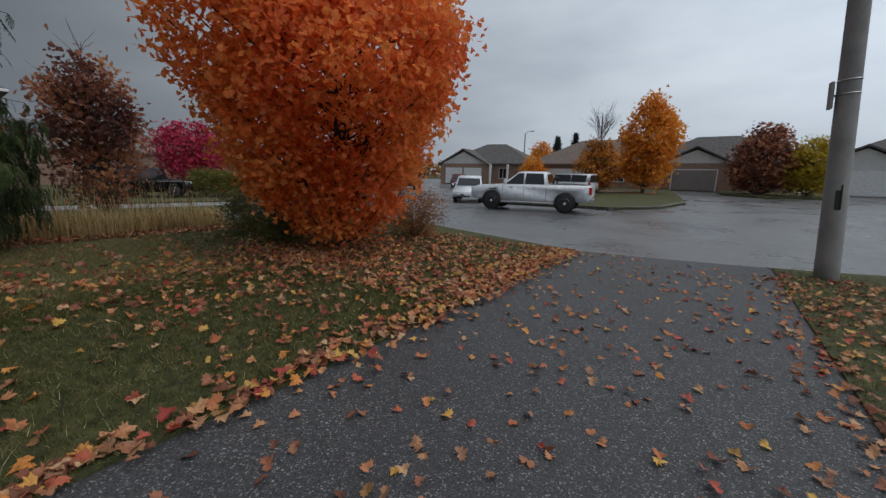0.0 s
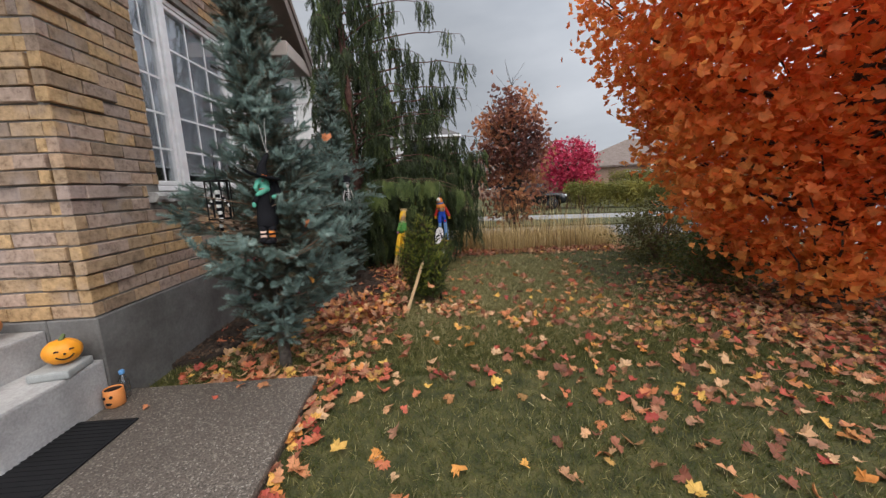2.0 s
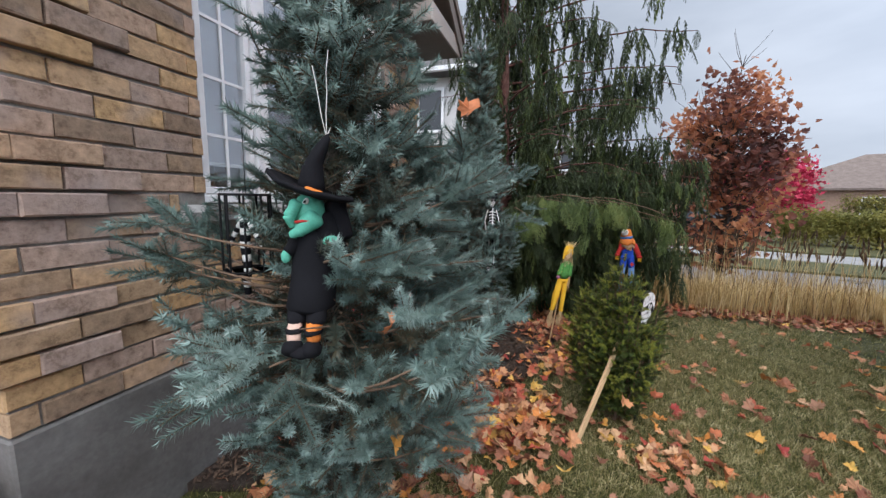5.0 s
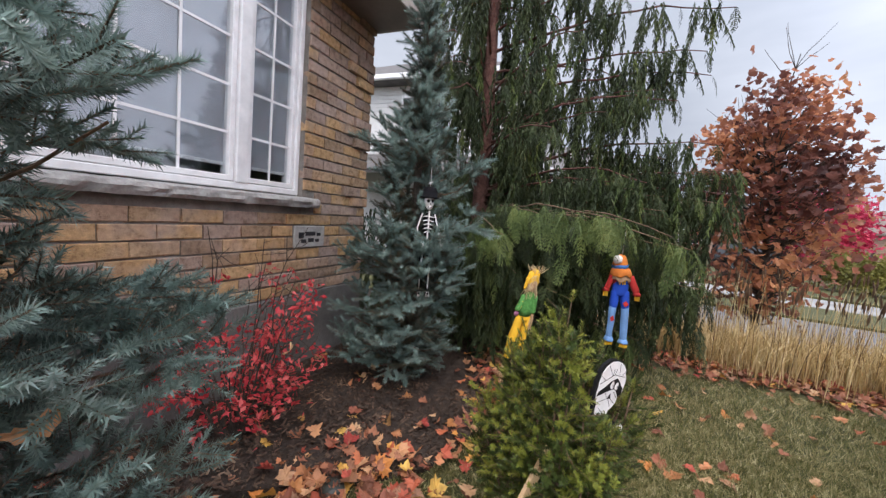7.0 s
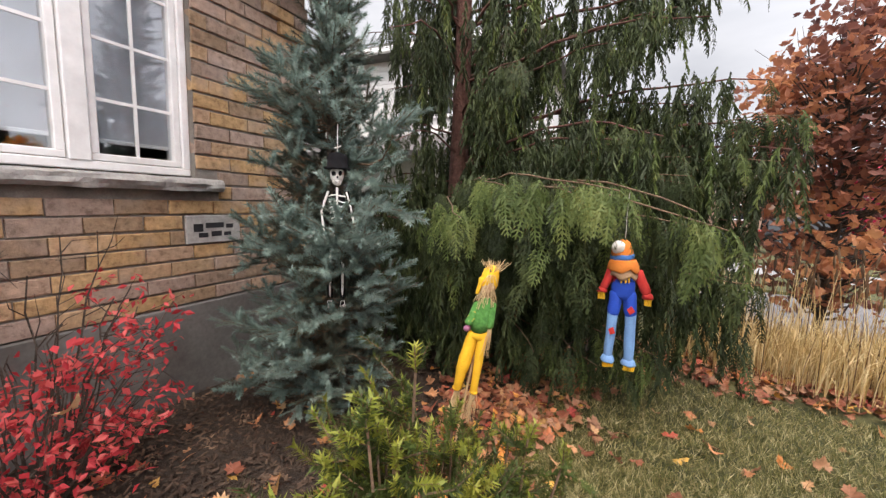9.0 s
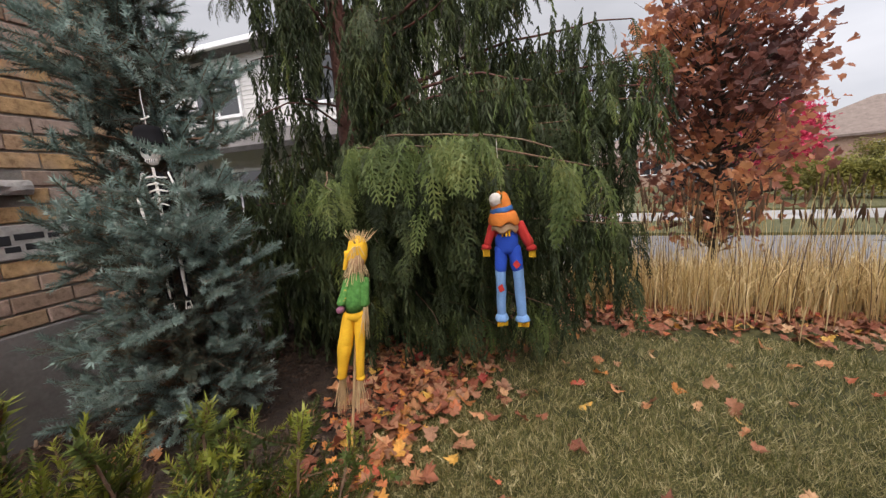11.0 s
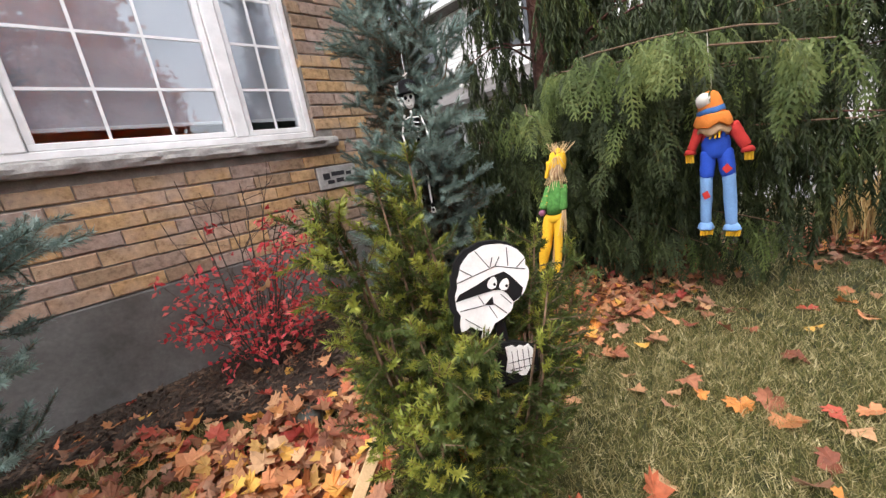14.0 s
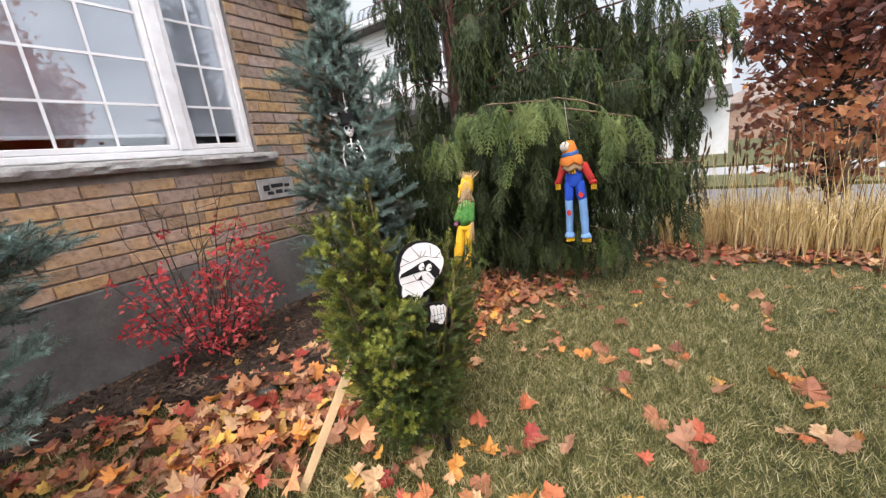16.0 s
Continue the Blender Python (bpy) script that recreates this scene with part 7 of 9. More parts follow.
part("cap", lathe([(0.016, 0.168), (0.017, 0.172), (0.017, 0.19), (0.014, 0.194)], 16), bottle, mat=C["blue_plastic"])
mat_ob = thing("doormat", -3.33, -1.91, 0.0755, "black ribbed rubber doormat on the path slab", "doormat")
part("base", box(-0.46, 0.46, -0.175, 0.205, 0, 0.010, 0.003), mat_ob, mat=C["black_rubber"])
for k in range(26):
    part("rib", box(-0.44 + 0.0345 * k, -0.425 + 0.0345 * k, -0.16, 0.19, 0.0102, 0.014), mat_ob, mat=C["black_rubber"])

spot = thing("garden_lamp", -5.90, -0.86, 0.03, "low dark ribbed plastic garden lamp among the leaves", "garden lamp", turn=30)
part("body", smooth_all(lathe([(0.055, 0), (0.062, 0.01), (0.058, 0.045), (0.035, 0.062), (0.01, 0.066)], 18)), spot, mat=C["dark_plastic"])
for k in range(7):
    a = math.pi * k / 6
    part("rib", limb((0.06 * math.cos(a), 0.06 * math.sin(a), 0.012), (0.03 * math.cos(a), 0.03 * math.sin(a), 0.066), 0.005, 0.005, 5), spot, mat=C["dark_plastic"])


# ---- reeds between the lawns ----
def reeds():
    r = np.random.default_rng(77)
    h = Heap()
    for i in range(1500):
        u, w = r.random(), r.normal(0, 0.22)
        x = -9.88 + 0.15 * math.sin(u * 5) + w + 0.25 * (u - 0.5)
        y = 0.80 + 3.6 * u
        z = float(land(x, y))
        H = (r.uniform(0.32, 0.72) if r.random() < 0.80 else r.uniform(0.72, 1.12)) * (1.0 if u < 0.85 else 0.7)
        lean = r.normal(0, 0.10, 2)
        pts = [(x, y, z), (x + lean[0] * 0.3 * H, y + lean[1] * 0.3 * H, z + H * 0.5), (x + lean[0] * H, y + lean[1] * H, z + H)]
        v, f = tube_arrays(pts, [0.0036, 0.0028, 0.0014], 3)
        h.raw(v, f, 1 if r.random() < 0.20 else 0)
        if H > 0.72 and r.random() < 0.7:
            e = np.array(pts[-1])
            v, f = tube_arrays([e, e + [lean[0] * 0.1, lean[1] * 0.1, 0.06], e + [lean[0] * 0.2, lean[1] * 0.2, 0.13]], [0.003, 0.012, 0.003], 5)
            h.raw(v, f, 1)
        for k in range(4):
            a = r.uniform(0, 6.28)
            L = r.uniform(0.18, 0.55)
            b = np.array(pts[0]) + (np.array(pts[1]) - np.array(pts[0])) * r.uniform(0.0, 0.35)
            d = np.array([math.cos(a), math.sin(a), 0])
            s = np.array([-d[1], d[0], 0]) * 0.0034
            m = b + d * L * 0.12 + [0, 0, L * 0.60]
            e = b + d * L * 0.45 + [0, 0, L * 0.85]
            h.raw([b - s, b + s, m + s, m - s, e], [(0, 1, 2), (0, 2, 3), (3, 2, 4)], 0)
    ob = part("reeds", h.mesh("reeds", [M["reed"], M["reed_dark"]]))
    tagged(ob, "stand of dry tan reeds with dark seed heads", "reeds", kind="stuff")


reeds()


# ---- lamp pole at the driveway ----
pole = thing("utility_pole", 1.80, 8.05, float(land(1.80, 8.05)), "tapered grey concrete pole with steel straps and a small panel", "pole")
pole.matrix_basis = pose(1.80, 8.05, float(land(1.80, 8.05)), 1.0, -4.5, 0) @ Matrix.Scale(1.10, 4)
part("shaft", lathe([(0.135, -0.3), (0.132, 0.3), (0.112, 3.0), (0.085, 8.0), (0.08, 8.05)], 24), pole, mat=M["concrete"])
for z in (2.45, 2.62):
    part("strap", lathe([(0.116, z), (0.1205, z), (0.1205, z + 0.018), (0.116, z + 0.018)], 24), pole, "galvanised steel strap", plain("zinc", (0.45, 0.46, 0.47), 0.35, 0.9))
part("panel", moved(box(-0.02, 0.02, -0.07, 0.07, -0.17, 0.17, 0.006), Matrix.Translation((-0.165, -0.03, 2.46))), pole, "thin grey sign panel seen from behind", M["concrete"])
part("panel_bracket", box(-0.15, -0.10, -0.03, 0.0, 2.44, 2.47), pole, mat=M["concrete"])
part("access_hatch", moved(box(-0.025, 0.025, -0.006, 0.006, -0.13, 0.13, 0.004), pose(0.0, -0.128, 1.10)), pole, "dark access hatch", C["dark_plastic"])
part("conduit", limb((0.03, -0.135, 0.98), (0.03, -0.130, 1.3), 0.010, 0.010, 8), pole, mat=C["dark_plastic"])


# ---- vehicles ----
P_WHITE = plain("white_car_paint", (0.72, 0.74, 0.77), 0.18, grain=0.02)
P_DARK = plain("dark_car_paint", (0.018, 0.019, 0.022), 0.2, grain=0.02)
P_RED = plain("dark_red_paint", (0.12, 0.012, 0.018), 0.2, grain=0.02)
P_SILVER = plain("silver_car_paint", (0.50, 0.52, 0.54), 0.25, 0.3, grain=0.02)
CHROME = plain("chrome", (0.62, 0.63, 0.65), 0.18, 1.0, grain=0.02)
TYRE = plain("tyre_rubber", (0.016, 0.016, 0.017), 0.8)
LAMP_W = plain("clear_lamp", (0.62, 0.64, 0.66), 0.15)
LAMP_R = plain("red_lamp", (0.42, 0.015, 0.015), 0.2)


def wheel(parent, x, y, r, w, side):
    tw = part("wheel", lathe([(r * 0.62, -w / 2), (r * 0.93, -w / 2), (r, -w / 2 + 0.03), (r, w / 2 - 0.03), (r * 0.93, w / 2), (r * 0.62, w / 2)], 28, pose(x, y, r, 90, 0, 0)), parent, "black tyre", TYRE)
    spokes = [lathe([(r * 0.60, 0.0), (r * 0.66, 0.0), (r * 0.66, 0.03), (r * 0.60, 0.02), (r * 0.60, 0.0)], 28), lathe([(0.0001, 0.0), (r * 0.17, 0.0), (r * 0.15, 0.03), (0.0001, 0.03)], 14)]
    for k in range(6):
        spokes.append(moved(box(r * 0.1, r * 0.64, -r * 0.075, r * 0.075, 0.0, 0.024, 0.006), pose(0, 0, 0, 0, 0, 60 * k)))
    part("rim", moved(merge(*spokes), pose(x, y + side * (w / 2 - 0.028), r, -90 * side, 0, 0)), tw, "bright alloy rim", CHROME)
    part("hub_disc", lathe([(0.001, -0.01), (r * 0.61, -0.01), (r * 0.61, 0.0), (0.001, 0.0)], 24, pose(x, y + side * (w / 2 - 0.06), r, -90 * side, 0, 0)), tw, mat=TYRE)


def cab(bottom, top, half_b, half_t):
    """A cabin: outline in side view, bottom pair and top pair of points; it leans in towards the roof."""
    bm = bmesh.new()
    (x0, z0), (x3, z3) = bottom
    (x1, z1), (x2, z2) = top
    rows = [[bm.verts.new((x, s * h, z)) for x, z, h in ((x0, z0, half_b), (x1, z1, half_t), (x2, z2, half_t), (x3, z3, half_b))] for s in (-1, 1)]
    bm.faces.new(rows[0]), bm.faces.new(rows[1][::-1])
    for i in range(4):
        j = (i + 1) % 4
        bm.faces.new((rows[0][i], rows[1][i], rows[1][j], rows[0][j]))
    bmesh.ops.recalc_face_normals(bm, faces=bm.faces[:])
    bmesh.ops.bevel(bm, geom=bm.edges[:], offset=0.07, segments=3, affect="EDGES")
    return smooth_all(bm)


def lean_pane(pts, parent, mat, label="", name="window"):
    """A window pane from four corners in space, 6 mm thick, lying just proud of the body."""
    a = [Vector(p) for p in pts]
    n = (a[1] - a[0]).cross(a[2] - a[0]).normalized() * 0.008
    bm = bmesh.new()
    lo, hi = [bm.verts.new(p - n) for p in a], [bm.verts.new(p + n) for p in a]
    bm.faces.new(lo[::-1]), bm.faces.new(hi)
    for i in range(len(a)):
        j = (i + 1) % len(a)
        bm.faces.new((lo[i], lo[j], hi[j], hi[i]))
    bmesh.ops.recalc_face_normals(bm, faces=bm.faces[:])
    part(name, bm, parent, label, mat)


def pickup(x, y, z, turn):
    t = thing("pickup_truck", x, y, z, "white crew-cab pickup truck parked at the kerb", "pickup truck", turn=turn)
    hw = 0.98
    arch = lambda cx: [(cx + 0.50 * math.cos(a), 0.46 + 0.50 * math.sin(a)) for a in np.linspace(math.pi, 0, 11) if 0.46 + 0.50 * math.sin(a) > 0.50]
    low = [(-2.90, 0.62), (-2.75, 0.52)] + [(-2.28, 0.50)] + arch(-1.78) + [(-1.28, 0.48), (1.30, 0.48)] + arch(1.80) + [(2.32, 0.50), (2.72, 0.50), (2.88, 0.62), (2.90, 0.95), (2.80, 1.08), (2.45, 1.20), (1.45, 1.27), (-2.84, 1.30), (-2.92, 1.20)]
    body = part("body", smooth_all(prism(low, "y", -hw, hw, 0.05, 2)), t, "glossy white bodywork", P_WHITE)
    part("cabin", cab([(1.35, 1.20), (-0.98, 1.20)], [(0.45, 1.90), (-0.78, 1.90)], 0.92, 0.72), t, mat=P_WHITE)
    for s in (-1, 1):
        q = lambda xx, zz: (xx, s * (0.935 - 0.205 * (zz - 1.22) / 0.68), zz)
        lean_pane([q(1.10, 1.29), q(0.22, 1.29), q(0.22, 1.80), q(0.48, 1.80)], t, M["dark_glass"], "tinted side glass")
        lean_pane([q(0.12, 1.29), q(-0.80, 1.29), q(-0.70, 1.80), q(0.12, 1.80)], t, M["dark_glass"], "tinted side glass")
        for k, xx in enumerate((0.80, -0.35)):
            part("door_handle", limb((xx - 0.10, s * 1.0, 1.14), (xx + 0.10, s * 1.0, 1.14), 0.018, 0.018, 6), t, "silver handle", CHROME)
        for xx in (1.22, 0.16, -0.90):
            part("door_gap", box(xx - 0.006, xx + 0.006, s * hw - 0.004, s * hw + 0.003, 0.55, 1.24), t, mat=TYRE)
        part("sill_trim", box(-1.25, 1.28, s * hw - 0.03, s * hw + 0.05, 0.36, 0.46, 0.02), t, "chrome running board", CHROME)
        part("mirror", box(0.98, 1.12, s * 1.16 - 0.10, s * 1.16 + 0.08, 1.28, 1.50, 0.03), t, mat=P_WHITE)
        part("head_lamp", box(2.62, 2.90, s * 0.80 - 0.16, s * 0.80 + 0.15, 0.92, 1.08, 0.03), t, "clear headlight", LAMP_W)
        part("tail_lamp", box(-2.945, -2.80, s * 0.90 - 0.08, s * 0.90 + 0.09, 0.90, 1.22, 0.02), t, "red tail lamp", LAMP_R)
        part("name_badge", box(1.55, 1.95, s * hw - 0.002, s * hw + 0.006, 1.02, 1.06), t, mat=TYRE)
        for cx in (-1.78, 1.80):
            wheel(t, cx, s * 0.84, 0.42, 0.28, s)
            part("wheel_well", lathe([(0.02, 0), (0.47, 0), (0.47, 0.30), (0.02, 0.30)], 20, pose(cx, s * (0.66 if s > 0 else 0.36) - (0.0 if s > 0 else 0.60), 0.46, 90, 0, 0) if False else pose(cx, 0.97 if s > 0 else -0.67, 0.46, 90, 0, 0)), t, mat=TYRE)
    lean_pane([(1.22, -0.80, 1.28), (1.22, 0.80, 1.28), (0.56, 0.66, 1.83), (0.56, -0.66, 1.83)], t, M["dark_glass"], "windscreen")
    lean_pane([(-0.985, -0.72, 1.36), (-0.985, 0.72, 1.36), (-0.86, 0.64, 1.78), (-0.86, -0.64, 1.78)], t, M["dark_glass"], "rear window")
    # the body is solid here: a thin black sheet stands for the bed's shade
    part("bed_floor_shadow", box(-2.78, -1.02, -0.80, 0.80, 1.302, 1.308), t, "dark sheet painting the shade of a load bed", TYRE)
    part("tailgate", box(-2.955, -2.90, -0.80, 0.80, 0.78, 1.29, 0.015), t, mat=P_WHITE)
    part("rear_bumper", box(-3.06, -2.86, -0.95, 0.95, 0.52, 0.72, 0.04, 2), t, "chrome bumper", CHROME)
    part("front_bumper", box(2.78, 2.98, -0.94, 0.94, 0.50, 0.74, 0.05, 2), t, mat=P_WHITE)
    part("grille", box(2.86, 2.935, -0.55, 0.55, 0.78, 1.08, 0.02), t, "dark grille", TYRE)
    part("load", merge(limb((-1.15, -0.5, 1.30), (-1.20, -0.5, 1.66), 0.03, 0.03, 6), limb((-1.2, -0.6, 1.64), (-1.2, 0.6, 1.64), 0.03, 0.03, 6), limb((-1.15, 0.5, 1.30), (-1.20, 0.5, 1.66), 0.03, 0.03, 6)), t, "black headache rack", TYRE)
    return t


def saloon(name, x, y, z, turn, label, category, paint, L=4.6, hw=0.92, H=1.65, boxy=False):
    """A car or sport-utility: body, cabin, panes, wheels, lamps."""
    t = thing(name, x, y, z, label, category, turn=turn)
    f, b = L / 2, -L / 2
    wr = 0.36
    fx, bx = f - 0.88, b + 0.85
    belt = 0.60 * H
    arch = lambda cx: [(cx + 0.42 * math.cos(a), wr + 0.04 + 0.42 * math.sin(a)) for a in np.linspace(math.pi, 0, 9) if wr + 0.04 + 0.42 * math.sin(a) > 0.42]
    nose = 0.62 * belt if not boxy else 0.85 * belt
    low = [(b + 0.02, 0.42), (bx - 0.45, 0.36)] + arch(bx) + [(bx + 0.45, 0.32), (fx - 0.45, 0.32)] + arch(fx) + [(fx + 0.45, 0.36), (f - 0.04, 0.40), (f, nose), (f - 0.12, nose + 0.12), (f - 1.15, belt + 0.02), (b + 0.12, belt + 0.05), (b, belt - 0.1)]
    part("body", smooth_all(prism(low, "y", -hw, hw, 0.06, 2)), t, "glossy bodywork", paint)
    c0, c1, c2, c3 = (f - 1.05, f - 1.85, b + 0.55, b + 0.10) if not boxy else (f - 1.35, f - 1.55, b + 0.14, b + 0.05)
    part("cabin", cab([(c0, belt - 0.05), (c3, belt - 0.02)], [(c1, H), (c2, H)], hw - 0.05, hw - 0.20), t, mat=paint)
    zc, zt = belt + 0.05, H - 0.10
    for s in (-1, 1):
        q = lambda xx, zz: (xx, s * (hw - 0.040 - 0.155 * (zz - belt) / (H - belt)), zz)
        mid = (c1 + c2) / 2
        lean_pane([q(c0 - 0.25, zc), q(mid + 0.04, zc), q(mid + 0.04, zt), q(c1 - 0.05, zt)], t, M["dark_glass"], "tinted side glass")
        lean_pane([q(mid - 0.04, zc), q(c3 + 0.30, zc), q(c2 + 0.15, zt), q(mid - 0.04, zt)], t, M["dark_glass"], "tinted side glass")
        part("mirror", box(c0 - 0.40, c0 - 0.26, s * (hw + 0.10) - 0.08, s * (hw + 0.10) + 0.06, belt + 0.02, belt + 0.18, 0.03), t, mat=paint)
        part("head_lamp", box(f - 0.32, f + 0.005, s * (hw - 0.20) - 0.16, s * (hw - 0.20) + 0.15, nose - 0.07, nose + 0.08, 0.03), t, "clear headlight", LAMP_W)
        part("tail_lamp", box(b - 0.01, b + 0.14, s * (hw - 0.12) - 0.08, s * (hw - 0.12) + 0.08, belt - 0.22, belt + 0.02, 0.02), t, "red tail lamp", LAMP_R)
        for cx in (fx, bx):
            wheel(t, cx, s * (hw - 0.14), wr, 0.24, s)
    lean_pane([(c0 - 0.10, -hw + 0.18, zc), (c0 - 0.10, hw - 0.18, zc), (c1 + 0.06, hw - 0.27, zt + 0.03), (c1 + 0.06, -hw + 0.27, zt + 0.03)], t, M["dark_glass"], "windscreen")
    lean_pane([(c3 - 0.02, -hw + 0.20, zc), (c3 - 0.02, hw - 0.20, zc), (c2 - 0.08, hw - 0.28, zt), (c2 - 0.08, -hw + 0.28, zt)], t, M["dark_glass"], "rear window")
    part("grille", box(f - 0.06, f + 0.015, -0.42, 0.42, 0.50, nose - 0.06, 0.015), t, "dark grille", TYRE)
    part("bumper_slot", box(f - 0.05, f + 0.012, -0.6, 0.6, 0.40, 0.46), t, mat=TYRE)
    part("plate", box(f + 0.012, f + 0.022, -0.16, 0.16, 0.47, 0.56), t, "plain plate", LAMP_W)
    return t


ROAD = lambda x, y: float(land(x, y)) - 0.098
pickup(-7.36, 18.1, ROAD(-7.4, 18.1), 190.5)
saloon("sport_utility_car", -13.35, 21.8, ROAD(-13.6, 21.6), -62, "pearl white sport-utility car parked nose-on at the kerb", "car", P_WHITE, 4.7, 0.94, 1.70)
saloon("off_road_car", -26.6, 7.9, float(land(-26.6, 7.9)) + 0.02, 62, "dark boxy off-road car parked beside the hedge", "car", P_DARK, 4.0, 0.85, 1.70, True)
saloon("sedan_car", -27.0, 31.2, ROAD(-27, 31.2), 120, "dark grey car parked on the far street", "car", P_DARK, 4.6, 0.92, 1.55)
saloon("red_car", -25.4, 38.6, ROAD(-25.4, 38.6), -50, "dark red car parked on a far driveway", "car", P_RED, 4.6, 0.92, 1.62)
saloon("estate_car", -9.9, 31.5, float(land(-9.9, 31.5)) + 0.065, 170, "grey car parked behind the pickup", "car", P_SILVER, 4.6, 0.92, 1.7, True)


# ---- houses across the street ----
BRICK_FAR = surface("far_brick", (0.24, 0.15, 0.11), (0.33, 0.22, 0.165), 6, 0.9, 30, 0.4, 0.3)
SIDING = surface("pale_siding", (0.52, 0.51, 0.49), (0.60, 0.59, 0.57), 2, 0.7, 30, 0.1, 0.1)
GARAGE_T = plain("taupe_garage", (0.23, 0.205, 0.19), 0.6)
TRIM = plain("white_trim", (0.70, 0.70, 0.70), 0.5)


def hip_roof(w, d, z, rise, over, ridge):
    bm = bmesh.new()
    x, y = w / 2 + over, d / 2 + over
    base = [bm.verts.new(p) for p in ((-x, -y, z), (x, -y, z), (x, y, z), (-x, y, z))]
    low = [bm.verts.new(p) for p in ((-x, -y, z - 0.16), (x, -y, z - 0.16), (x, y, z - 0.16), (-x, y, z - 0.16))]
    r0, r1 = bm.verts.new((-ridge / 2, 0, z + rise)), bm.verts.new((ridge / 2, 0, z + rise))
    for q in ((base[0], base[1], r1, r0), (base[1], base[2], r1), (base[2], base[3], r0, r1), (base[3], base[0], r0)):
        bm.faces.new(q)
    for i in range(4):
        j = (i + 1) % 4
        bm.faces.new((low[i], low[j], base[j], base[i]))
    bm.faces.new(low[::-1])
    bmesh.ops.recalc_face_normals(bm, faces=bm.faces[:])
    return bm


def gable_front(w, depth, z, rise, over, y0):
    """A small gabled roof that juts to the front (towards -y)."""
    x = w / 2 + over
    return prism([(-x, z - 0.12), (x, z - 0.12), (x, z), (0, z + rise), (-x, z)], "y", y0 - over, y0 + depth)


def garage_door(parent, x0, x1, y, z0, z1, mat):
    d = part("garage_door", box(x0, x1, y - 0.03, y + 0.05, z0, z1), parent, mat=mat)
    n = 4
    for k in range(n):
        a, b = z0 + (z1 - z0) * k / n + 0.02, z0 + (z1 - z0) * (k + 1) / n - 0.02
        m = max(2, int((x1 - x0) / 0.7))
        for i in range(m):
            part("panel", box(x0 + (x1 - x0) * i / m + 0.05, x0 + (x1 - x0) * (i + 1) / m - 0.05, y - 0.045, y - 0.028, a + 0.03, b - 0.03, 0.008), d, mat=mat)
    part("frame", merge(box(x0 - 0.1, x0, y - 0.05, y + 0.05, z0, z1 + 0.1), box(x1, x1 + 0.1, y - 0.05, y + 0.05, z0, z1 + 0.1), box(x0, x1, y - 0.05, y + 0.05, z1, z1 + 0.1)), d, mat=TRIM)


def house_window(parent, x0, x1, z0, z1, y, bars=1):
    w = part("window", merge(box(x0, x1, y - 0.05, y + 0.03, z0, z0 + 0.08), box(x0, x1, y - 0.05, y + 0.03, z1 - 0.08, z1), box(x0, x0 + 0.08, y - 0.05, y + 0.03, z0 + 0.08, z1 - 0.08), box(x1 - 0.08, x1, y - 0.05, y + 0.03, z0 + 0.08, z1 - 0.08)), parent, mat=TRIM)
    part("pane", box(x0 + 0.08, x1 - 0.08, y - 0.03, y - 0.02, z0 + 0.08, z1 - 0.08), w, mat=M["dark_glass"])
    for k in range(1, bars + 1):
        xx = x0 + (x1 - x0) * k / (bars + 1)
        part("bar", box(xx - 0.03, xx + 0.03, y - 0.045, y - 0.032, z0 + 0.08, z1 - 0.08), w, mat=TRIM)


def bungalow(x, y, z, turn, label, w, d, wall_h, rise, ridge, walls, roof_mat, garages, gable=None, windows=(), columns=()):
    """A house that faces -y: walls, hipped roof, a garage gable, doors, windows, porch columns."""
    h = thing("house", x, y, z, label, "house", "houses across the street", turn)
    part("wall", box(-w / 2, w / 2, -d / 2, d / 2, -0.5, wall_h), h, mat=walls)
    part("roof", hip_roof(w, d, wall_h + 0.16, rise, 0.45, ridge), h, mat=roof_mat)
    fy = -d / 2
    if gable:
        gx, gw, gr, jut = gable
        g = part("gable_front", moved(merge(box(-gw / 2, gw / 2, fy - jut, fy + 0.5, -0.5, wall_h), prism([(-gw / 2, wall_h), (gw / 2, wall_h), (0, wall_h + gr * 0.9)], "y", fy - jut, fy)), Matrix.Translation((gx, 0, 0))), h, mat=walls)
        part("gable_panel", moved(prism([(-gw / 2 + 0.15, wall_h + 0.08), (gw / 2 - 0.15, wall_h + 0.08), (0, wall_h + gr * 0.86)], "y", fy - jut - 0.03, fy - jut), Matrix.Translation((gx, 0, 0))), g, "pale gable siding", SIDING)
        rf = []
        x2 = gw / 2 + 0.35
        k = gr / (gw / 2)
        for s in (-1, 1):
            rf.append(prism([(0, wall_h + gr + 0.02), (s * x2, wall_h + gr + 0.02 - k * x2), (s * x2, wall_h + gr + 0.20 - k * x2), (0, wall_h + gr + 0.20)], "y", fy - jut - 0.35, fy + d * 0.3))
        part("gable_roof", moved(merge(*rf), Matrix.Translation((gx, 0, 0))), h, mat=roof_mat)
    for x0, x1, jut, mat in garages:
        garage_door(h, x0, x1, fy - jut - 0.06, 0, 2.15, mat)
    for x0, x1, z0, z1, jut, bars in windows:
        house_window(h, x0, x1, z0, z1, fy - jut - 0.04, bars)
    for cx, cy in columns:
        part("column", box(cx - 0.13, cx + 0.13, fy - cy - 0.13, fy - cy + 0.13, 0, wall_h, 0.01), h, "white porch column", TRIM)
    return h


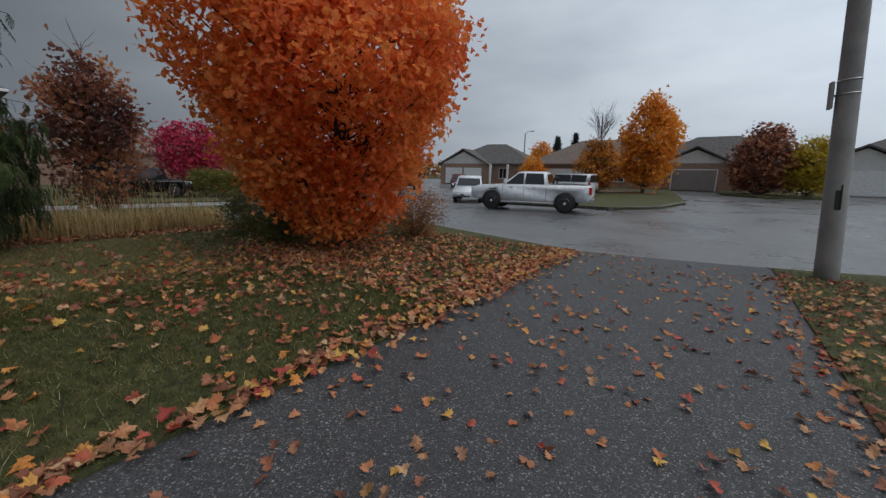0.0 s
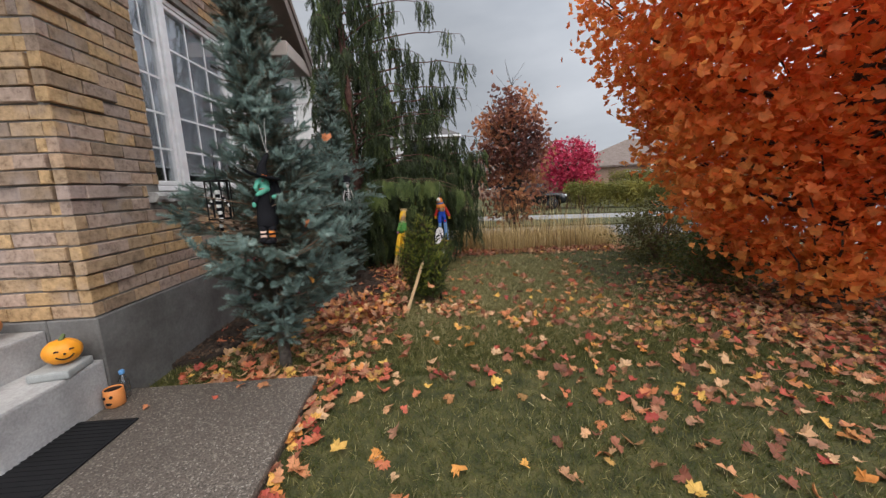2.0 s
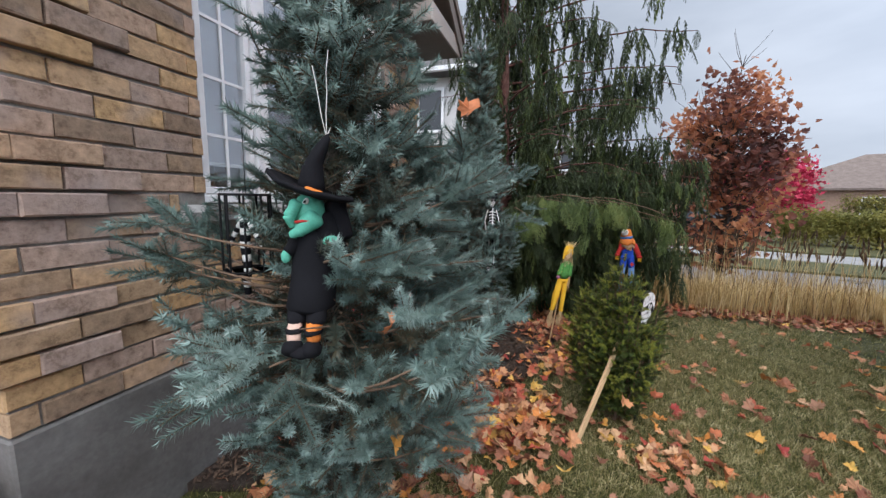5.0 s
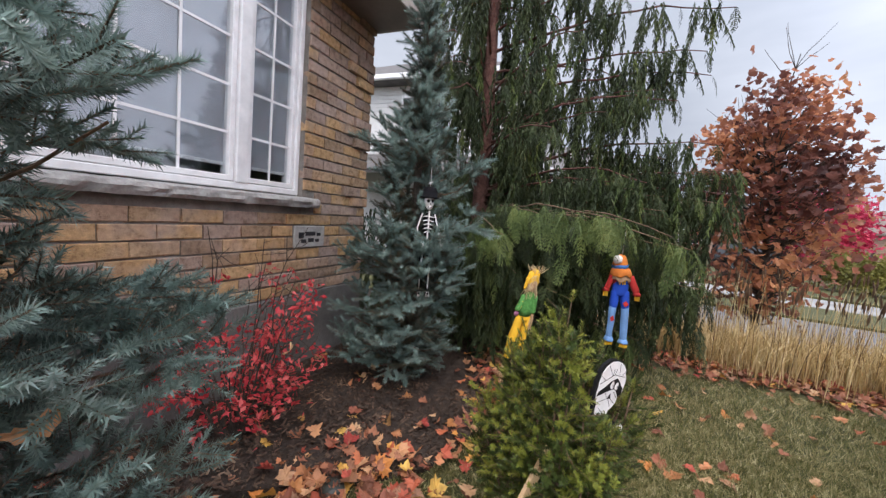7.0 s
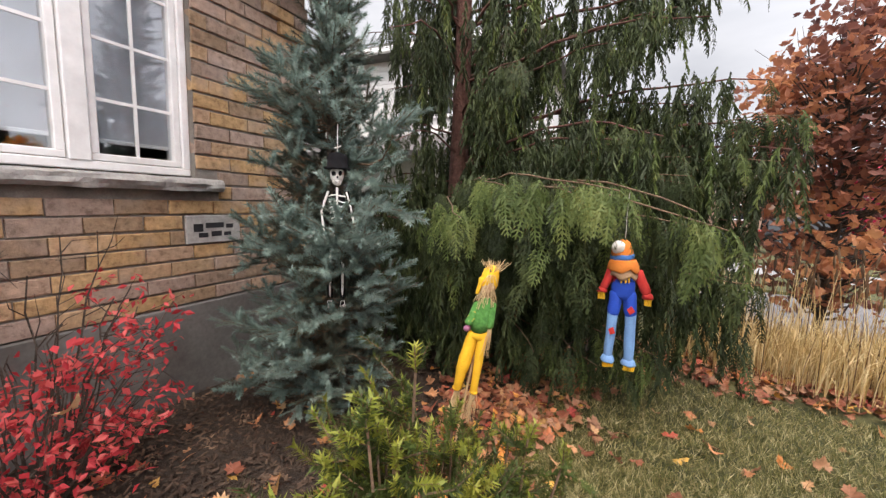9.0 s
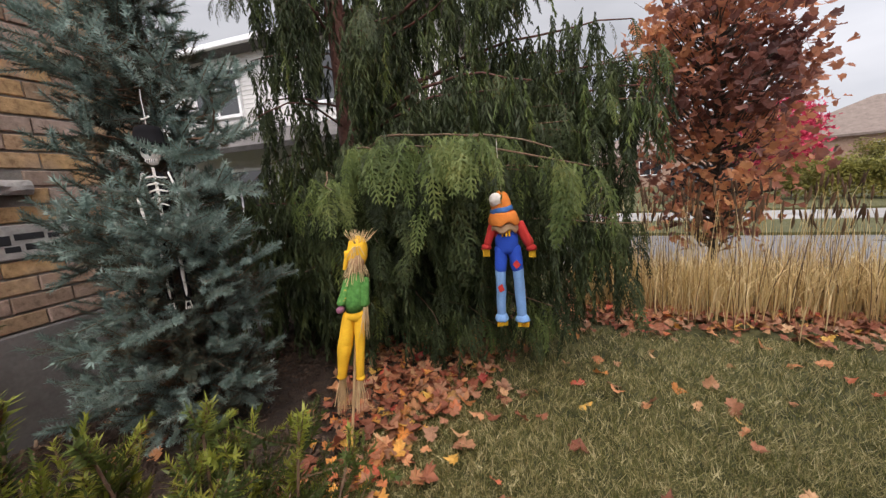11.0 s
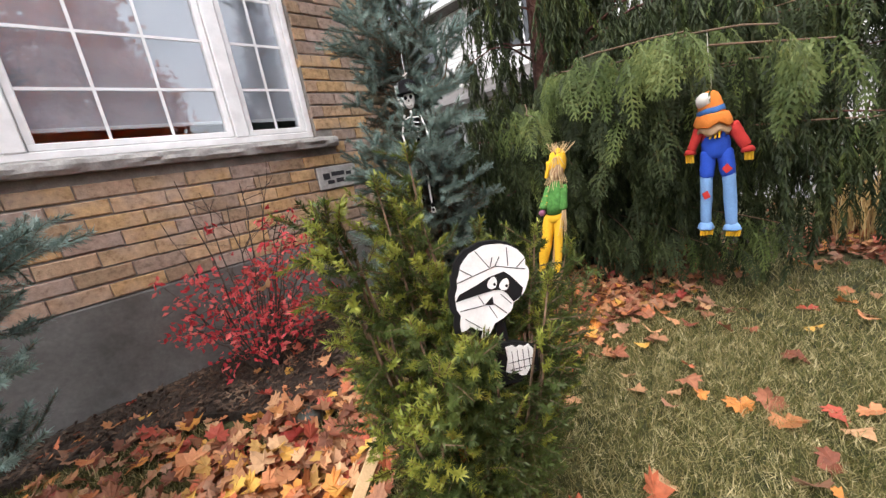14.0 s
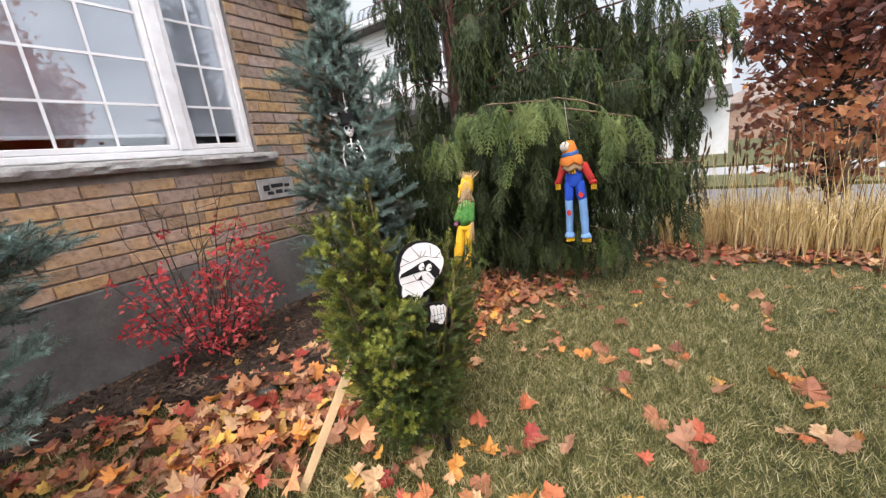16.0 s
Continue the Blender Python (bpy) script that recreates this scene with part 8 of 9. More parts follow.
GZ = lambda x, y: float(land(x, y)) - 0.06
bungalow(-28.0, 52.5, GZ(-28, 50) + 0.05, 8, "brick bungalow with dark roof and two white garage doors", 13.5, 9, 2.75, 3.0, 3.0, BRICK_FAR, M["shingle"], [(-5.6, -3.1, 1.2, TRIM), (-2.6, -0.1, 1.2, TRIM)], (-2.85, 7.4, 2.0, 1.2), [(2.2, 3.4, 0.8, 2.3, 0, 1)], [(1.4, 1.4), (3.9, 1.4), (6.2, 1.4)])
bungalow(-12.5, 52.0, GZ(-12, 50), 0, "brick bungalow with broad grey hipped roof and white garage", 15, 10, 2.7, 3.1, 5.0, BRICK_FAR, M["shingle_brown"], [(-5.0, -0.4, 0.0, TRIM)], None, [(2.0, 4.0, 0.8, 2.2, 0, 1)])
bungalow(-0.5, 55.5, GZ(-1, 52), -3, "brick house with dark roof and a taupe garage door", 14, 10, 2.8, 3.2, 4.0, BRICK_FAR, M["shingle"], [(-3.2, 0.8, 1.6, GARAGE_T)], (-1.2, 6.6, 1.7, 1.6), [(-6.2, -4.8, 0.7, 2.2, 0, 1)])
bungalow(15.5, 55.0, GZ(12, 52), -6, "pale sided bungalow with a grey roof and white garage", 15, 9, 2.8, 2.6, 5.0, SIDING, M["shingle"], [(-6.5, -2.4, 1.2, TRIM)], (-4.4, 6.0, 1.6, 1.2), [(1.0, 2.6, 0.8, 2.2, 0, 1)])
bungalow(-44.0, 26.5, GZ(-44, 24) + 0.3, 62, "brown-roofed brick bungalow with white porch columns", 17, 11, 2.8, 3.0, 5.0, BRICK_FAR, M["shingle_brown"], [], (3.6, 5.2, 1.5, 1.4), [(-2.6, -0.6, 0.7, 2.3, 0, 2)], [(1.3, 2.0), (5.9, 2.0), (-0.2, 0.9)])
bungalow(-52, 11, GZ(-50, 11) + 0.4, 80, "brown-roofed bungalow behind the plum tree", 15, 10, 2.7, 2.6, 5.0, BRICK_FAR, M["shingle_brown"], [], None, [(-2, 0, 0.8, 2.2, 0, 1)])


def siding_house(x, y, z, turn, w, d, hgt, rise, label):
    h = thing("neighbour_house", x, y, z, label, "house", turn=turn)
    part("wall", box(-w / 2, w / 2, -d / 2, d / 2, -0.5, hgt), h, "pale horizontal siding", SIDING)
    for k in range(int(hgt / 0.115)):
        part("siding_board", prism([(-d / 2 - 0.022, k * 0.115), (-d / 2, k * 0.115), (-d / 2, k * 0.115 + 0.11), (-d / 2 - 0.006, k * 0.115 + 0.11)], "x", -w / 2, w / 2), h, mat=SIDING)
    part("roof", hip_roof(w, d, hgt + 0.16, rise, 0.5, w * 0.3), h, mat=M["shingle"])
    part("porch_roof", prism([(-d / 2 - 1.6, 2.45), (-d / 2, 3.1), (-d / 2, 3.2), (-d / 2 - 1.65, 2.56)], "x", -w / 2, w / 2), h, mat=M["shingle"])
    part("gutter", box(-w / 2 - 0.5, w / 2 + 0.5, -d / 2 - 0.62, -d / 2 - 0.50, hgt + 0.0, hgt + 0.14, 0.02), h, mat=TRIM)
    house_window(h, -w * 0.30, -w * 0.12, 3.6, 4.9, -d / 2 - 0.05, 1)
    house_window(h, w * 0.12, w * 0.30, 3.6, 4.9, -d / 2 - 0.05, 1)
    house_window(h, -w * 0.3, -w * 0.05, 0.9, 2.2, -d / 2 - 0.05, 1)


siding_house(-18.5, -6.5, -0.1, 90, 9, 8, 5.2, 2.2, "two-storey pale sided neighbouring house")
siding_house(-34.0, -1.5, -0.1, 90, 8.4, 8, 5.0, 2.2, "two-storey pale sided house further along the street")


# ---- hedge, far trees ----
def hedge(x0, y0, x1, y1, width, height, clusters, seed, label, mats=("hedge",)):
    r = np.random.default_rng(seed)
    t = thing("hedge", x0, y0, float(land(x0, y0)), label, "hedge")
    h = Heap()
    u = r.random(clusters)
    dx, dy = x1 - x0, y1 - y0
    L = math.hypot(dx, dy)
    n = np.array([-dy / L, dx / L])
    off = r.uniform(-1, 1, clusters) * width / 2
    lump = np.array([1 + 0.12 * noise.noise((a * L * 0.5, seed, 0)) for a in u])
    zz = height * lump * np.sqrt(r.uniform(0.02, 1.0, clusters))
    Cc = np.stack([dx * u + n[0] * off, dy * u + n[1] * off, zz], 1)
    for k, m in enumerate(mats):
        leaf_cloud(h, Cc[k:: len(mats)], 12, 0.14, 0.16, [OVAL], r, 0.1, k)
    part("foliage", h.mesh("foliage", [M[m] for m in mats]), t)
    w = Heap()
    for k in range(int(L * 2)):
        p = (dx * k / (L * 2), dy * k / (L * 2), 0)
        v, f = tube_arrays([p, (p[0], p[1], height * 0.8)], [0.03, 0.012], 4)
        w.raw(v, f, 0)
    part("stems", w.mesh("stems", [M["bark"]]), t)


hedge(-25.6, 9.6, -22.2, 16.5, 1.1, 1.45, 1500, 5, "clipped yellow-green hedge along a drive", ("hedge",))
hedge(-29.5, 14.5, -27.0, 22.0, 1.4, 2.3, 1100, 6, "taller green and yellow hedge behind", ("hedge", "green_shrub"))
hedge(-24.5, 16.5, -22.0, 24.0, 1.3, 1.7, 900, 7, "brownish hedge beside the drive", ("green_shrub", "orange_shrub"))
FAR = dict(per=12, templates=LEAF_CHEAP)
broad_tree("crimson_maple", -33.5, 12.8, "round crimson Japanese maple behind the hedge", "maple tree", 81, 5.2, [(1.0, 1.6), (2.0, 2.6), (3.4, 2.8), (4.6, 1.9), (5.2, 0.5)], 0.14, 480, 11, 0.34, ["far_red"], LEAF_CHEAP, 0.32, 0.5)
broad_tree("golden_maple", -5.3, 38.6, "golden-orange maple on the lawn across the street", "maple tree", 82, 8.4, [(0.9, 1.2), (2.0, 2.4), (4.2, 2.7), (6.4, 2.1), (8.3, 0.6)], 0.18, 620, 12, 0.40, ["gold_leaf"], LEAF_CHEAP, 0.34, 0.5)
broad_tree("thin_tree", -8.6, 35.6, "half-bare tree keeping orange leaves on its lower boughs", "tree", 83, 7.6, [(0.8, 1.3), (1.8, 2.0), (3.2, 1.7), (4.6, 0.8)], 0.14, 420, 11, 0.30, ["orange_shrub", "gold_leaf"], LEAF_CHEAP, 0.34, 0.5, 0.9, "bark", 60)
broad_tree("purple_tree", 3.2, 44.0, "dark purple-leaved round tree on a far lawn", "tree", 84, 6.0, [(0.6, 1.8), (2.0, 2.9), (3.8, 2.6), (5.9, 0.8)], 0.16, 520, 12, 0.38, ["plum"], LEAF_CHEAP, 0.34, 0.5)
broad_tree("yellow_tree", 6.3, 43.2, "yellow-leaved small tree on a far lawn", "tree", 85, 4.9, [(0.5, 1.2), (1.8, 2.1), (3.2, 1.9), (4.8, 0.6)], 0.10, 380, 11, 0.32, ["yellow_leaf"], LEAF_CHEAP, 0.30, 0.5)
broad_tree("orange_tree", -24.5, 62.0, "orange tree between far houses", "tree", 86, 6.8, [(0.8, 1.6), (3.0, 2.6), (6.6, 0.8)], 0.16, 500, 11, 0.40, ["gold_leaf"], LEAF_CHEAP, 0.4, 0.5)
broad_tree("orange_tree", -18.8, 45.0, "low orange bushy tree beside a far drive", "tree", 87, 3.8, [(0.4, 1.2), (1.8, 1.7), (3.7, 0.5)], 0.10, 320, 11, 0.30, ["gold_leaf"], LEAF_CHEAP, 0.3, 0.5)
broad_tree("far_trees", 22, 75, "distant bare-topped tree behind the roofs", "tree", 88, 9, [(1, 2), (4, 3.6), (8.8, 1)], 0.2, 420, 10, 0.5, ["orange_shrub"], LEAF_CHEAP, 0.5, 0.5, 0.9, "bark", 20)


def far_fir(x, y, H, seed):
    r = np.random.default_rng(seed)
    t = thing("far_fir", x, y, float(land(x, y)), "dark conical fir behind the far roofs", "fir tree")
    part("trunk", tube([(0, 0, 0), (0, 0, H)], [0.16, 0.02], 7, M["bark"], "trunk"), t)
    h = Heap()
    z = r.uniform(0.08, 1.0, 800)
    a = r.uniform(0, 6.28, 800)
    q = (1 - z) * H * 0.28 * r.uniform(0.4, 1.1, 800)
    leaf_cloud(h, np.stack([q * np.cos(a), q * np.sin(a), z * H], 1), 6, 0.36, 0.16, [OVAL], r, 0.8)
    part("crown", h.mesh("crown", [M["fir_far"]]), t)


far_fir(-25.5, 72, 8.5, 1)
far_fir(-22.8, 74, 9.2, 2)
lp = thing("street_lamp", -29.5, 66, 0.2, "tall grey street lamp on the far street", "street lamp")
part("post", tube([(0, 0, 0), (0, 0, 8.6)], [0.16, 0.09], 8, M["concrete"], "post"), lp)
part("arm", tube([(0, 0, 8.5), (0.5, 0, 8.9), (1.2, 0, 8.95)], [0.05, 0.045, 0.04], 6, M["concrete"], "arm"), lp)
part("lantern", box(1.0, 1.7, -0.15, 0.15, 8.86, 9.0, 0.03), lp, mat=M["concrete"])


# ---- a far belt of trees that closes the horizon ----
def far_woods():
    r = np.random.default_rng(99)
    h = Heap()
    a = r.uniform(0, 6.28, 2600)
    d = r.uniform(120, 190, 2600)
    z = r.uniform(0.0, 1.0, 2600) ** 1.2 * np.array([5.5 + 2.5 * noise.noise((math.cos(q) * 9, math.sin(q) * 9, 0)) for q in a])
    leaf_cloud(h, np.stack([d * np.cos(a), d * np.sin(a), z], 1), 3, 3.4, 1.2, [OVAL], r, 0.1)
    tagged(part("far_woods", h.mesh("far_woods", [M["orange_shrub"]])), "distant belt of brownish autumn trees", "woods", kind="stuff")


far_woods()


# ---- grass blades ----
def inside(poly, X, Y):
    """Which points lie in a polygon."""
    res = np.zeros(len(X), bool)
    n = len(poly)
    for i in range(n):
        (x0, y0), (x1, y1) = poly[i], poly[(i + 1) % n]
        c = ((y0 > Y) != (y1 > Y)) & (X < (x1 - x0) * (Y - y0) / (y1 - y0 + 1e-12) + x0)
        res ^= c
    return res


def grass():
    r = np.random.default_rng(5)
    h = Heap()
    tv = np.array([(-0.5, 0, 0), (0.5, 0, 0), (0.0, 0.6, 1.0)])
    tf = np.array([(0, 1, 2)])
    tm = np.zeros(1, int)
    zones = [(-9.0, -4.2, -1.2, 2.6, 130000, 1.1), (-6.2, -1.80, -0.74, 3.2, 78000, 1.1), (-9.4, -1.80, 2.4, 7.5, 56000, 1.3), (1.20, 4.2, 1.0, 8.4, 16000, 1.2), (-5.6, -4.2, -2.0, -0.7, 16000, 1.1), (-7.7, -4.4, -0.3, 2.5, 120000, 0.8)]
    for x0, x1, y0, y1, n, k in zones:
        X, Y = r.uniform(x0, x1, n), r.uniform(y0, y1, n)
        ok = ~inside(bed_outline, X, Y) & ~((X > -4.2) & (Y < -0.75) & (X < -1.9))
        if x0 > 0:
            ky = np.array([kerb_y(q) for q in X])
            ok &= Y < ky - 0.02
        thin = np.array([noise.noise((a * 1.1, b * 1.1, 3)) for a, b in zip(X, Y)])
        ok &= r.random(n) < 0.85 + 0.5 * thin
        X, Y = X[ok], Y[ok]
        m = len(X)
        a = r.uniform(0, 6.28, m)
        tilt = r.uniform(0.1, 1.5, m)
        D = np.stack([np.cos(a) * tilt, np.sin(a) * tilt, np.ones(m)], 1)
        rot = frames_from(D, r.uniform(0, 6.28, m))
        H = r.uniform(0.022, 0.062, m) * k
        S = np.stack([r.uniform(0.0026, 0.0048, m) * k, H * 0.6, H], 1)
        dry = r.random(m) < 0.10 + 0.72 * np.clip((-4.3 - X) / 1.3, 0, 1) * np.clip((3.4 - Y) / 1.2, 0, 1)
        for k2, sel in ((0, ~dry), (1, dry)):
            h.add(tv, tf, tm + k2, rot[sel], np.stack([X, Y, land(X, Y)], 1)[sel], S[sel])
    ob = part("grass", h.mesh("grass", [M["grass"], M["dry_grass"]]), None)
    tagged(ob, "short tired autumn grass of the lawn", "grass", kind="stuff")


grass()


# ---- fallen leaves ----
def leaf_spots():
    """Where leaves lie: x, y, height above the land, size, tilt, whether weathered."""
    r = np.random.default_rng(12)
    out = []

    def strew(n, fx, fy, lift=(0.015, 0.04), size=(0.05, 0.105), tilt=0.22, brown=0.25, ok=None, curl=1.0):
        X, Y = fx(n), fy(n)
        if ok is not None:
            k = ok(X, Y)
            X, Y = X[k], Y[k]
        for x, y in zip(X, Y):
            out.append((x, y, r.uniform(*lift), r.uniform(*size), r.normal(0, tilt), r.normal(0, tilt), r.random() < brown))
    U = lambda a, b: (lambda n: r.uniform(a, b, n))
    G = lambda c, s: (lambda n: r.normal(c, s, n))
    on_lawn = lambda X, Y: (X < -1.80) & (X > -9.6) & (Y < 7.5) & (Y > -2.0) & ~((X > -4.2) & (Y < -0.74)) & ~inside(bed_outline, X, Y)
    strew(130, U(-8.6, -5.0), U(0.1, 3.0), ok=on_lawn, tilt=0.35)
    strew(80, U(-7.2, -5.0), U(0.4, 2.6), ok=on_lawn, tilt=0.4, size=(0.08, 0.125), brown=0.3)
    strew(120, U(-6.5, -3.6), U(0.0, 3.0), ok=on_lawn, tilt=0.4, size=(0.07, 0.11), brown=0.25)
    strew(250, U(-6.0, -2.0), U(-0.7, 4.0), ok=on_lawn, tilt=0.35)
    strew(430, U(-5.5, -2.0), U(0.9, 4.2), ok=on_lawn, tilt=0.3, brown=0.45, size=(0.04, 0.085))
    strew(900, G(-4.8, 1.5), G(4.4, 1.3), ok=on_lawn, brown=0.35)
    strew(1000, G(-5.4, 0.9), G(3.9, 0.9), ok=on_lawn, brown=0.5)
    strew(1400, U(-5.5, -1.85), U(3.0, 7.4), ok=on_lawn, brown=0.35, size=(0.05, 0.10))
    strew(560, G(-1.85, 0.13), U(1.6, 7.4), ok=lambda X, Y: (X < -1.45), brown=0.3, size=(0.05, 0.10))
    strew(170, G(-1.84, 0.07), U(-0.5, 1.7), ok=lambda X, Y: (X < -1.5), brown=0.3, size=(0.05, 0.10))
    strew(300, U(-2.5, -1.8), U(3.0, 7.4), ok=on_lawn)
    strew(470, U(-1.75, 1.2), U(0.4, 7.6), lift=(-0.018, 0.0), tilt=0.16, brown=0.35, size=(0.045, 0.085))
    strew(170, G(1.12, 0.10), U(1.0, 7.8), lift=(-0.015, 0.005), brown=0.4, size=(0.045, 0.08))
    strew(1300, U(1.20, 3.4), U(1.2, 8.0), brown=0.4, size=(0.045, 0.09), ok=lambda X, Y: Y < 7.9)
    # the heap beside the bed
    strew(380, G(-5.72, 0.28), G(-0.66, 0.30), lift=(0.02, 0.10), tilt=0.40, ok=lambda X, Y: (Y > -1.4) & (Y < -0.15), brown=0.4, size=(0.06, 0.115))
    strew(130, G(-5.4, 0.5), G(-0.8, 0.4), lift=(0.02, 0.05), ok=lambda X, Y: (Y > -1.9) & (Y < -0.1) & (X < -4.4), brown=0.5)
    strew(330, U(-5.6, -4.3), U(-1.9, -0.6), brown=0.6)
    strew(120, U(-4.4, -4.15), U(-1.6, -0.2), brown=0.3)
    strew(110, U(-4.3, -2.0), G(-0.68, 0.05), brown=0.3)
    strew(46, G(-5.62, 0.14), G(0.30, 0.14), lift=(0.02, 0.06), brown=0.3)
    # bed and under the cypress
    strew(130, U(-7.4, -5.0), U(-2.0, -0.6), lift=(0.04, 0.06), brown=0.5, ok=lambda X, Y: Y < -0.5)
    strew(700, G(-8.2, 0.6), G(-0.25, 0.28), lift=(0.02, 0.07), brown=0.75, ok=lambda X, Y: (Y < 0.45) & (X > -9.6))
    strew(160, U(-7.8, -6.4), G(-0.25, 0.16), lift=(0.02, 0.05), brown=0.5)
    # along the reeds
    strew(1200, G(-9.45, 0.26), U(0.6, 4.6), lift=(0.01, 0.07), brown=0.8)
    strew(200, U(-11.6, -9.8), U(0.0, 7.0), brown=0.7)
    # path slab and step, a few
    strew(4, U(-4.1, -3.9), U(-1.9, -1.0), lift=(0.085, 0.09), tilt=0.12)
    return out


def lay_leaves():
    r = np.random.default_rng(13)
    spots = leaf_spots()
    near, rest, nb = [], Heap(), 0
    lists = {}
    meshes = {}
    for s in spots:
        x, y, dz, size, ta, tb, brown = s
        close = (-8.6 < x < -4.6) and (-1.6 < y < 2.0)
        k = int(r.integers(0, 10))
        turn = r.uniform(0, 360)
        flip = 180 if r.random() < 0.3 else 0
        z = float(land(x, y)) + dz
        if close and nb < 290 and r.random() < 0.45:
            key = (k, brown)
            if key not in meshes:
                tv, tf, tm = LEAF_FINE[k]
                meshes[key] = mesh_np("fallen_leaf", tv, tf, [M["fallen_brown" if brown else "fallen"]])
            ob = new("fallen_leaf", meshes[key])
            ob.parent = lawn
            ob.matrix_basis = pose(x, y, z, math.degrees(ta) + flip, math.degrees(tb), turn) @ Matrix.Diagonal((size, size, size, 1))
            nb += 1
        else:
            lists.setdefault((k, brown), []).append((np.array(pose(0, 0, 0, math.degrees(ta) + flip, math.degrees(tb), turn).to_3x3()), (x, y, z), size))
    for (k, brown), items in lists.items():
        tv, tf, tm = LEAF_FINE[k]
        rest.add(tv, tf, tm + (1 if brown else 0), np.array([i[0] for i in items]), np.array([i[1] for i in items]), np.array([i[2] for i in items]))
    ob = part("fallen_leaves", rest.mesh("fallen_leaves", [M["fallen"], M["fallen_brown"]]))
    tagged(ob, "red, orange and tan maple leaves strewn over lawn and drive", "leaves", kind="stuff")


lay_leaves()

# leaves caught in the shrubs
for x, y, z, rx, ry, rz, s in ((-4.18, -0.70, 1.17, 70, 10, 20, 0.07), (-4.62, -0.62, 1.78, 60, 20, 60, 0.09), (-5.86, 0.20, 0.40, 60, 0, 40, 0.10), (-5.70, 0.12, 0.28, 50, 30, 130, 0.10), (-5.95, 0.27, 0.60, 75, 0, 60, 0.08), (-6.0, -1.25, 0.62, 60, 20, 20, 0.08), (-4.85, -0.72, 0.95, 70, 0, 10, 0.08), (-4.3, -0.75, 0.75, 70, 0, 200, 0.08)):
    tv, tf, tm = LEAF_FINE[int(s * 1000) % 10]
    ob = part("caught_leaf", mesh_np("caught_leaf", tv, tf, [M["fallen"]]), at=pose(x, y, z, rx, ry, rz) @ Matrix.Diagonal((s, s, s, 1)))
    tagged(ob, "orange maple leaf caught in the branches of a bush", "leaf")


def mulch():
    r = np.random.default_rng(15)
    h = Heap()
    tv = np.array([(-0.5, -0.18, 0), (0.5, -0.14, 0.05), (0.45, 0.15, 0.0), (-0.4, 0.2, 0.06), (0, 0, 0.14)])
    tf = np.array([(0, 1, 4), (1, 2, 4), (2, 3, 4), (3, 0, 4)])
    X, Y = r.uniform(-8.8, -4.6, 16000), r.uniform(-2.03, 0.2, 16000)
    ok = inside(bed_outline, X, Y)
    X, Y = X[ok], Y[ok]
    D = unit(r.normal(0, 0.45, (len(X), 3)) + [0, 0, 1.0])
    h.add(tv, tf, np.zeros(4, int), frames_from(D, r.uniform(0, 6.28, len(X))), np.stack([X, Y, land(X, Y) + 0.030 + np.where(Y < -0.9, 0.03, 0.0)], 1), r.uniform(0.015, 0.045, len(X)))
    tagged(part("bark_chips", h.mesh("bark_chips", [M["bark_chip"]])), "dark bark chips covering the garden bed", "mulch", kind="stuff")


mulch()


# ---- brick skins, piece by piece ----
def brick_mesh(length, seed):
    """One rough brick, 76 mm high, worn at its edges; its face looks along +y."""
    rnd = random.Random(seed)
    bm = box(-length / 2, length / 2, -0.07, 0.0, -0.0405, 0.0405)
    bmesh.ops.bevel(bm, geom=[e for e in bm.edges if all(v.co.y > -0.01 for v in e.verts)], offset=0.004 + 0.002 * rnd.random(), segments=1, affect="EDGES")
    for v in bm.verts:
        if v.co.y > -0.02:
            v.co.y += rnd.uniform(-0.003, 0.003)
            v.co.z += rnd.uniform(-0.0015, 0.0015)
            v.co.x += rnd.uniform(-0.002, 0.002)
    me = bpy.data.meshes.new("brick")
    bm.to_mesh(me)
    bm.free()
    me.materials.append(M["brick"])
    return me


BRICKS = {}


def brick_of(length, k):
    key = (round(length, 3), k % 4)
    if key not in BRICKS:
        BRICKS[key] = brick_mesh(length, 11 * k + int(length * 1000))
    return BRICKS[key]


def proud(c):
    """Quoin courses in sets of three stand proud."""
    return c >= 2 and (c - 2) % 6 < 3


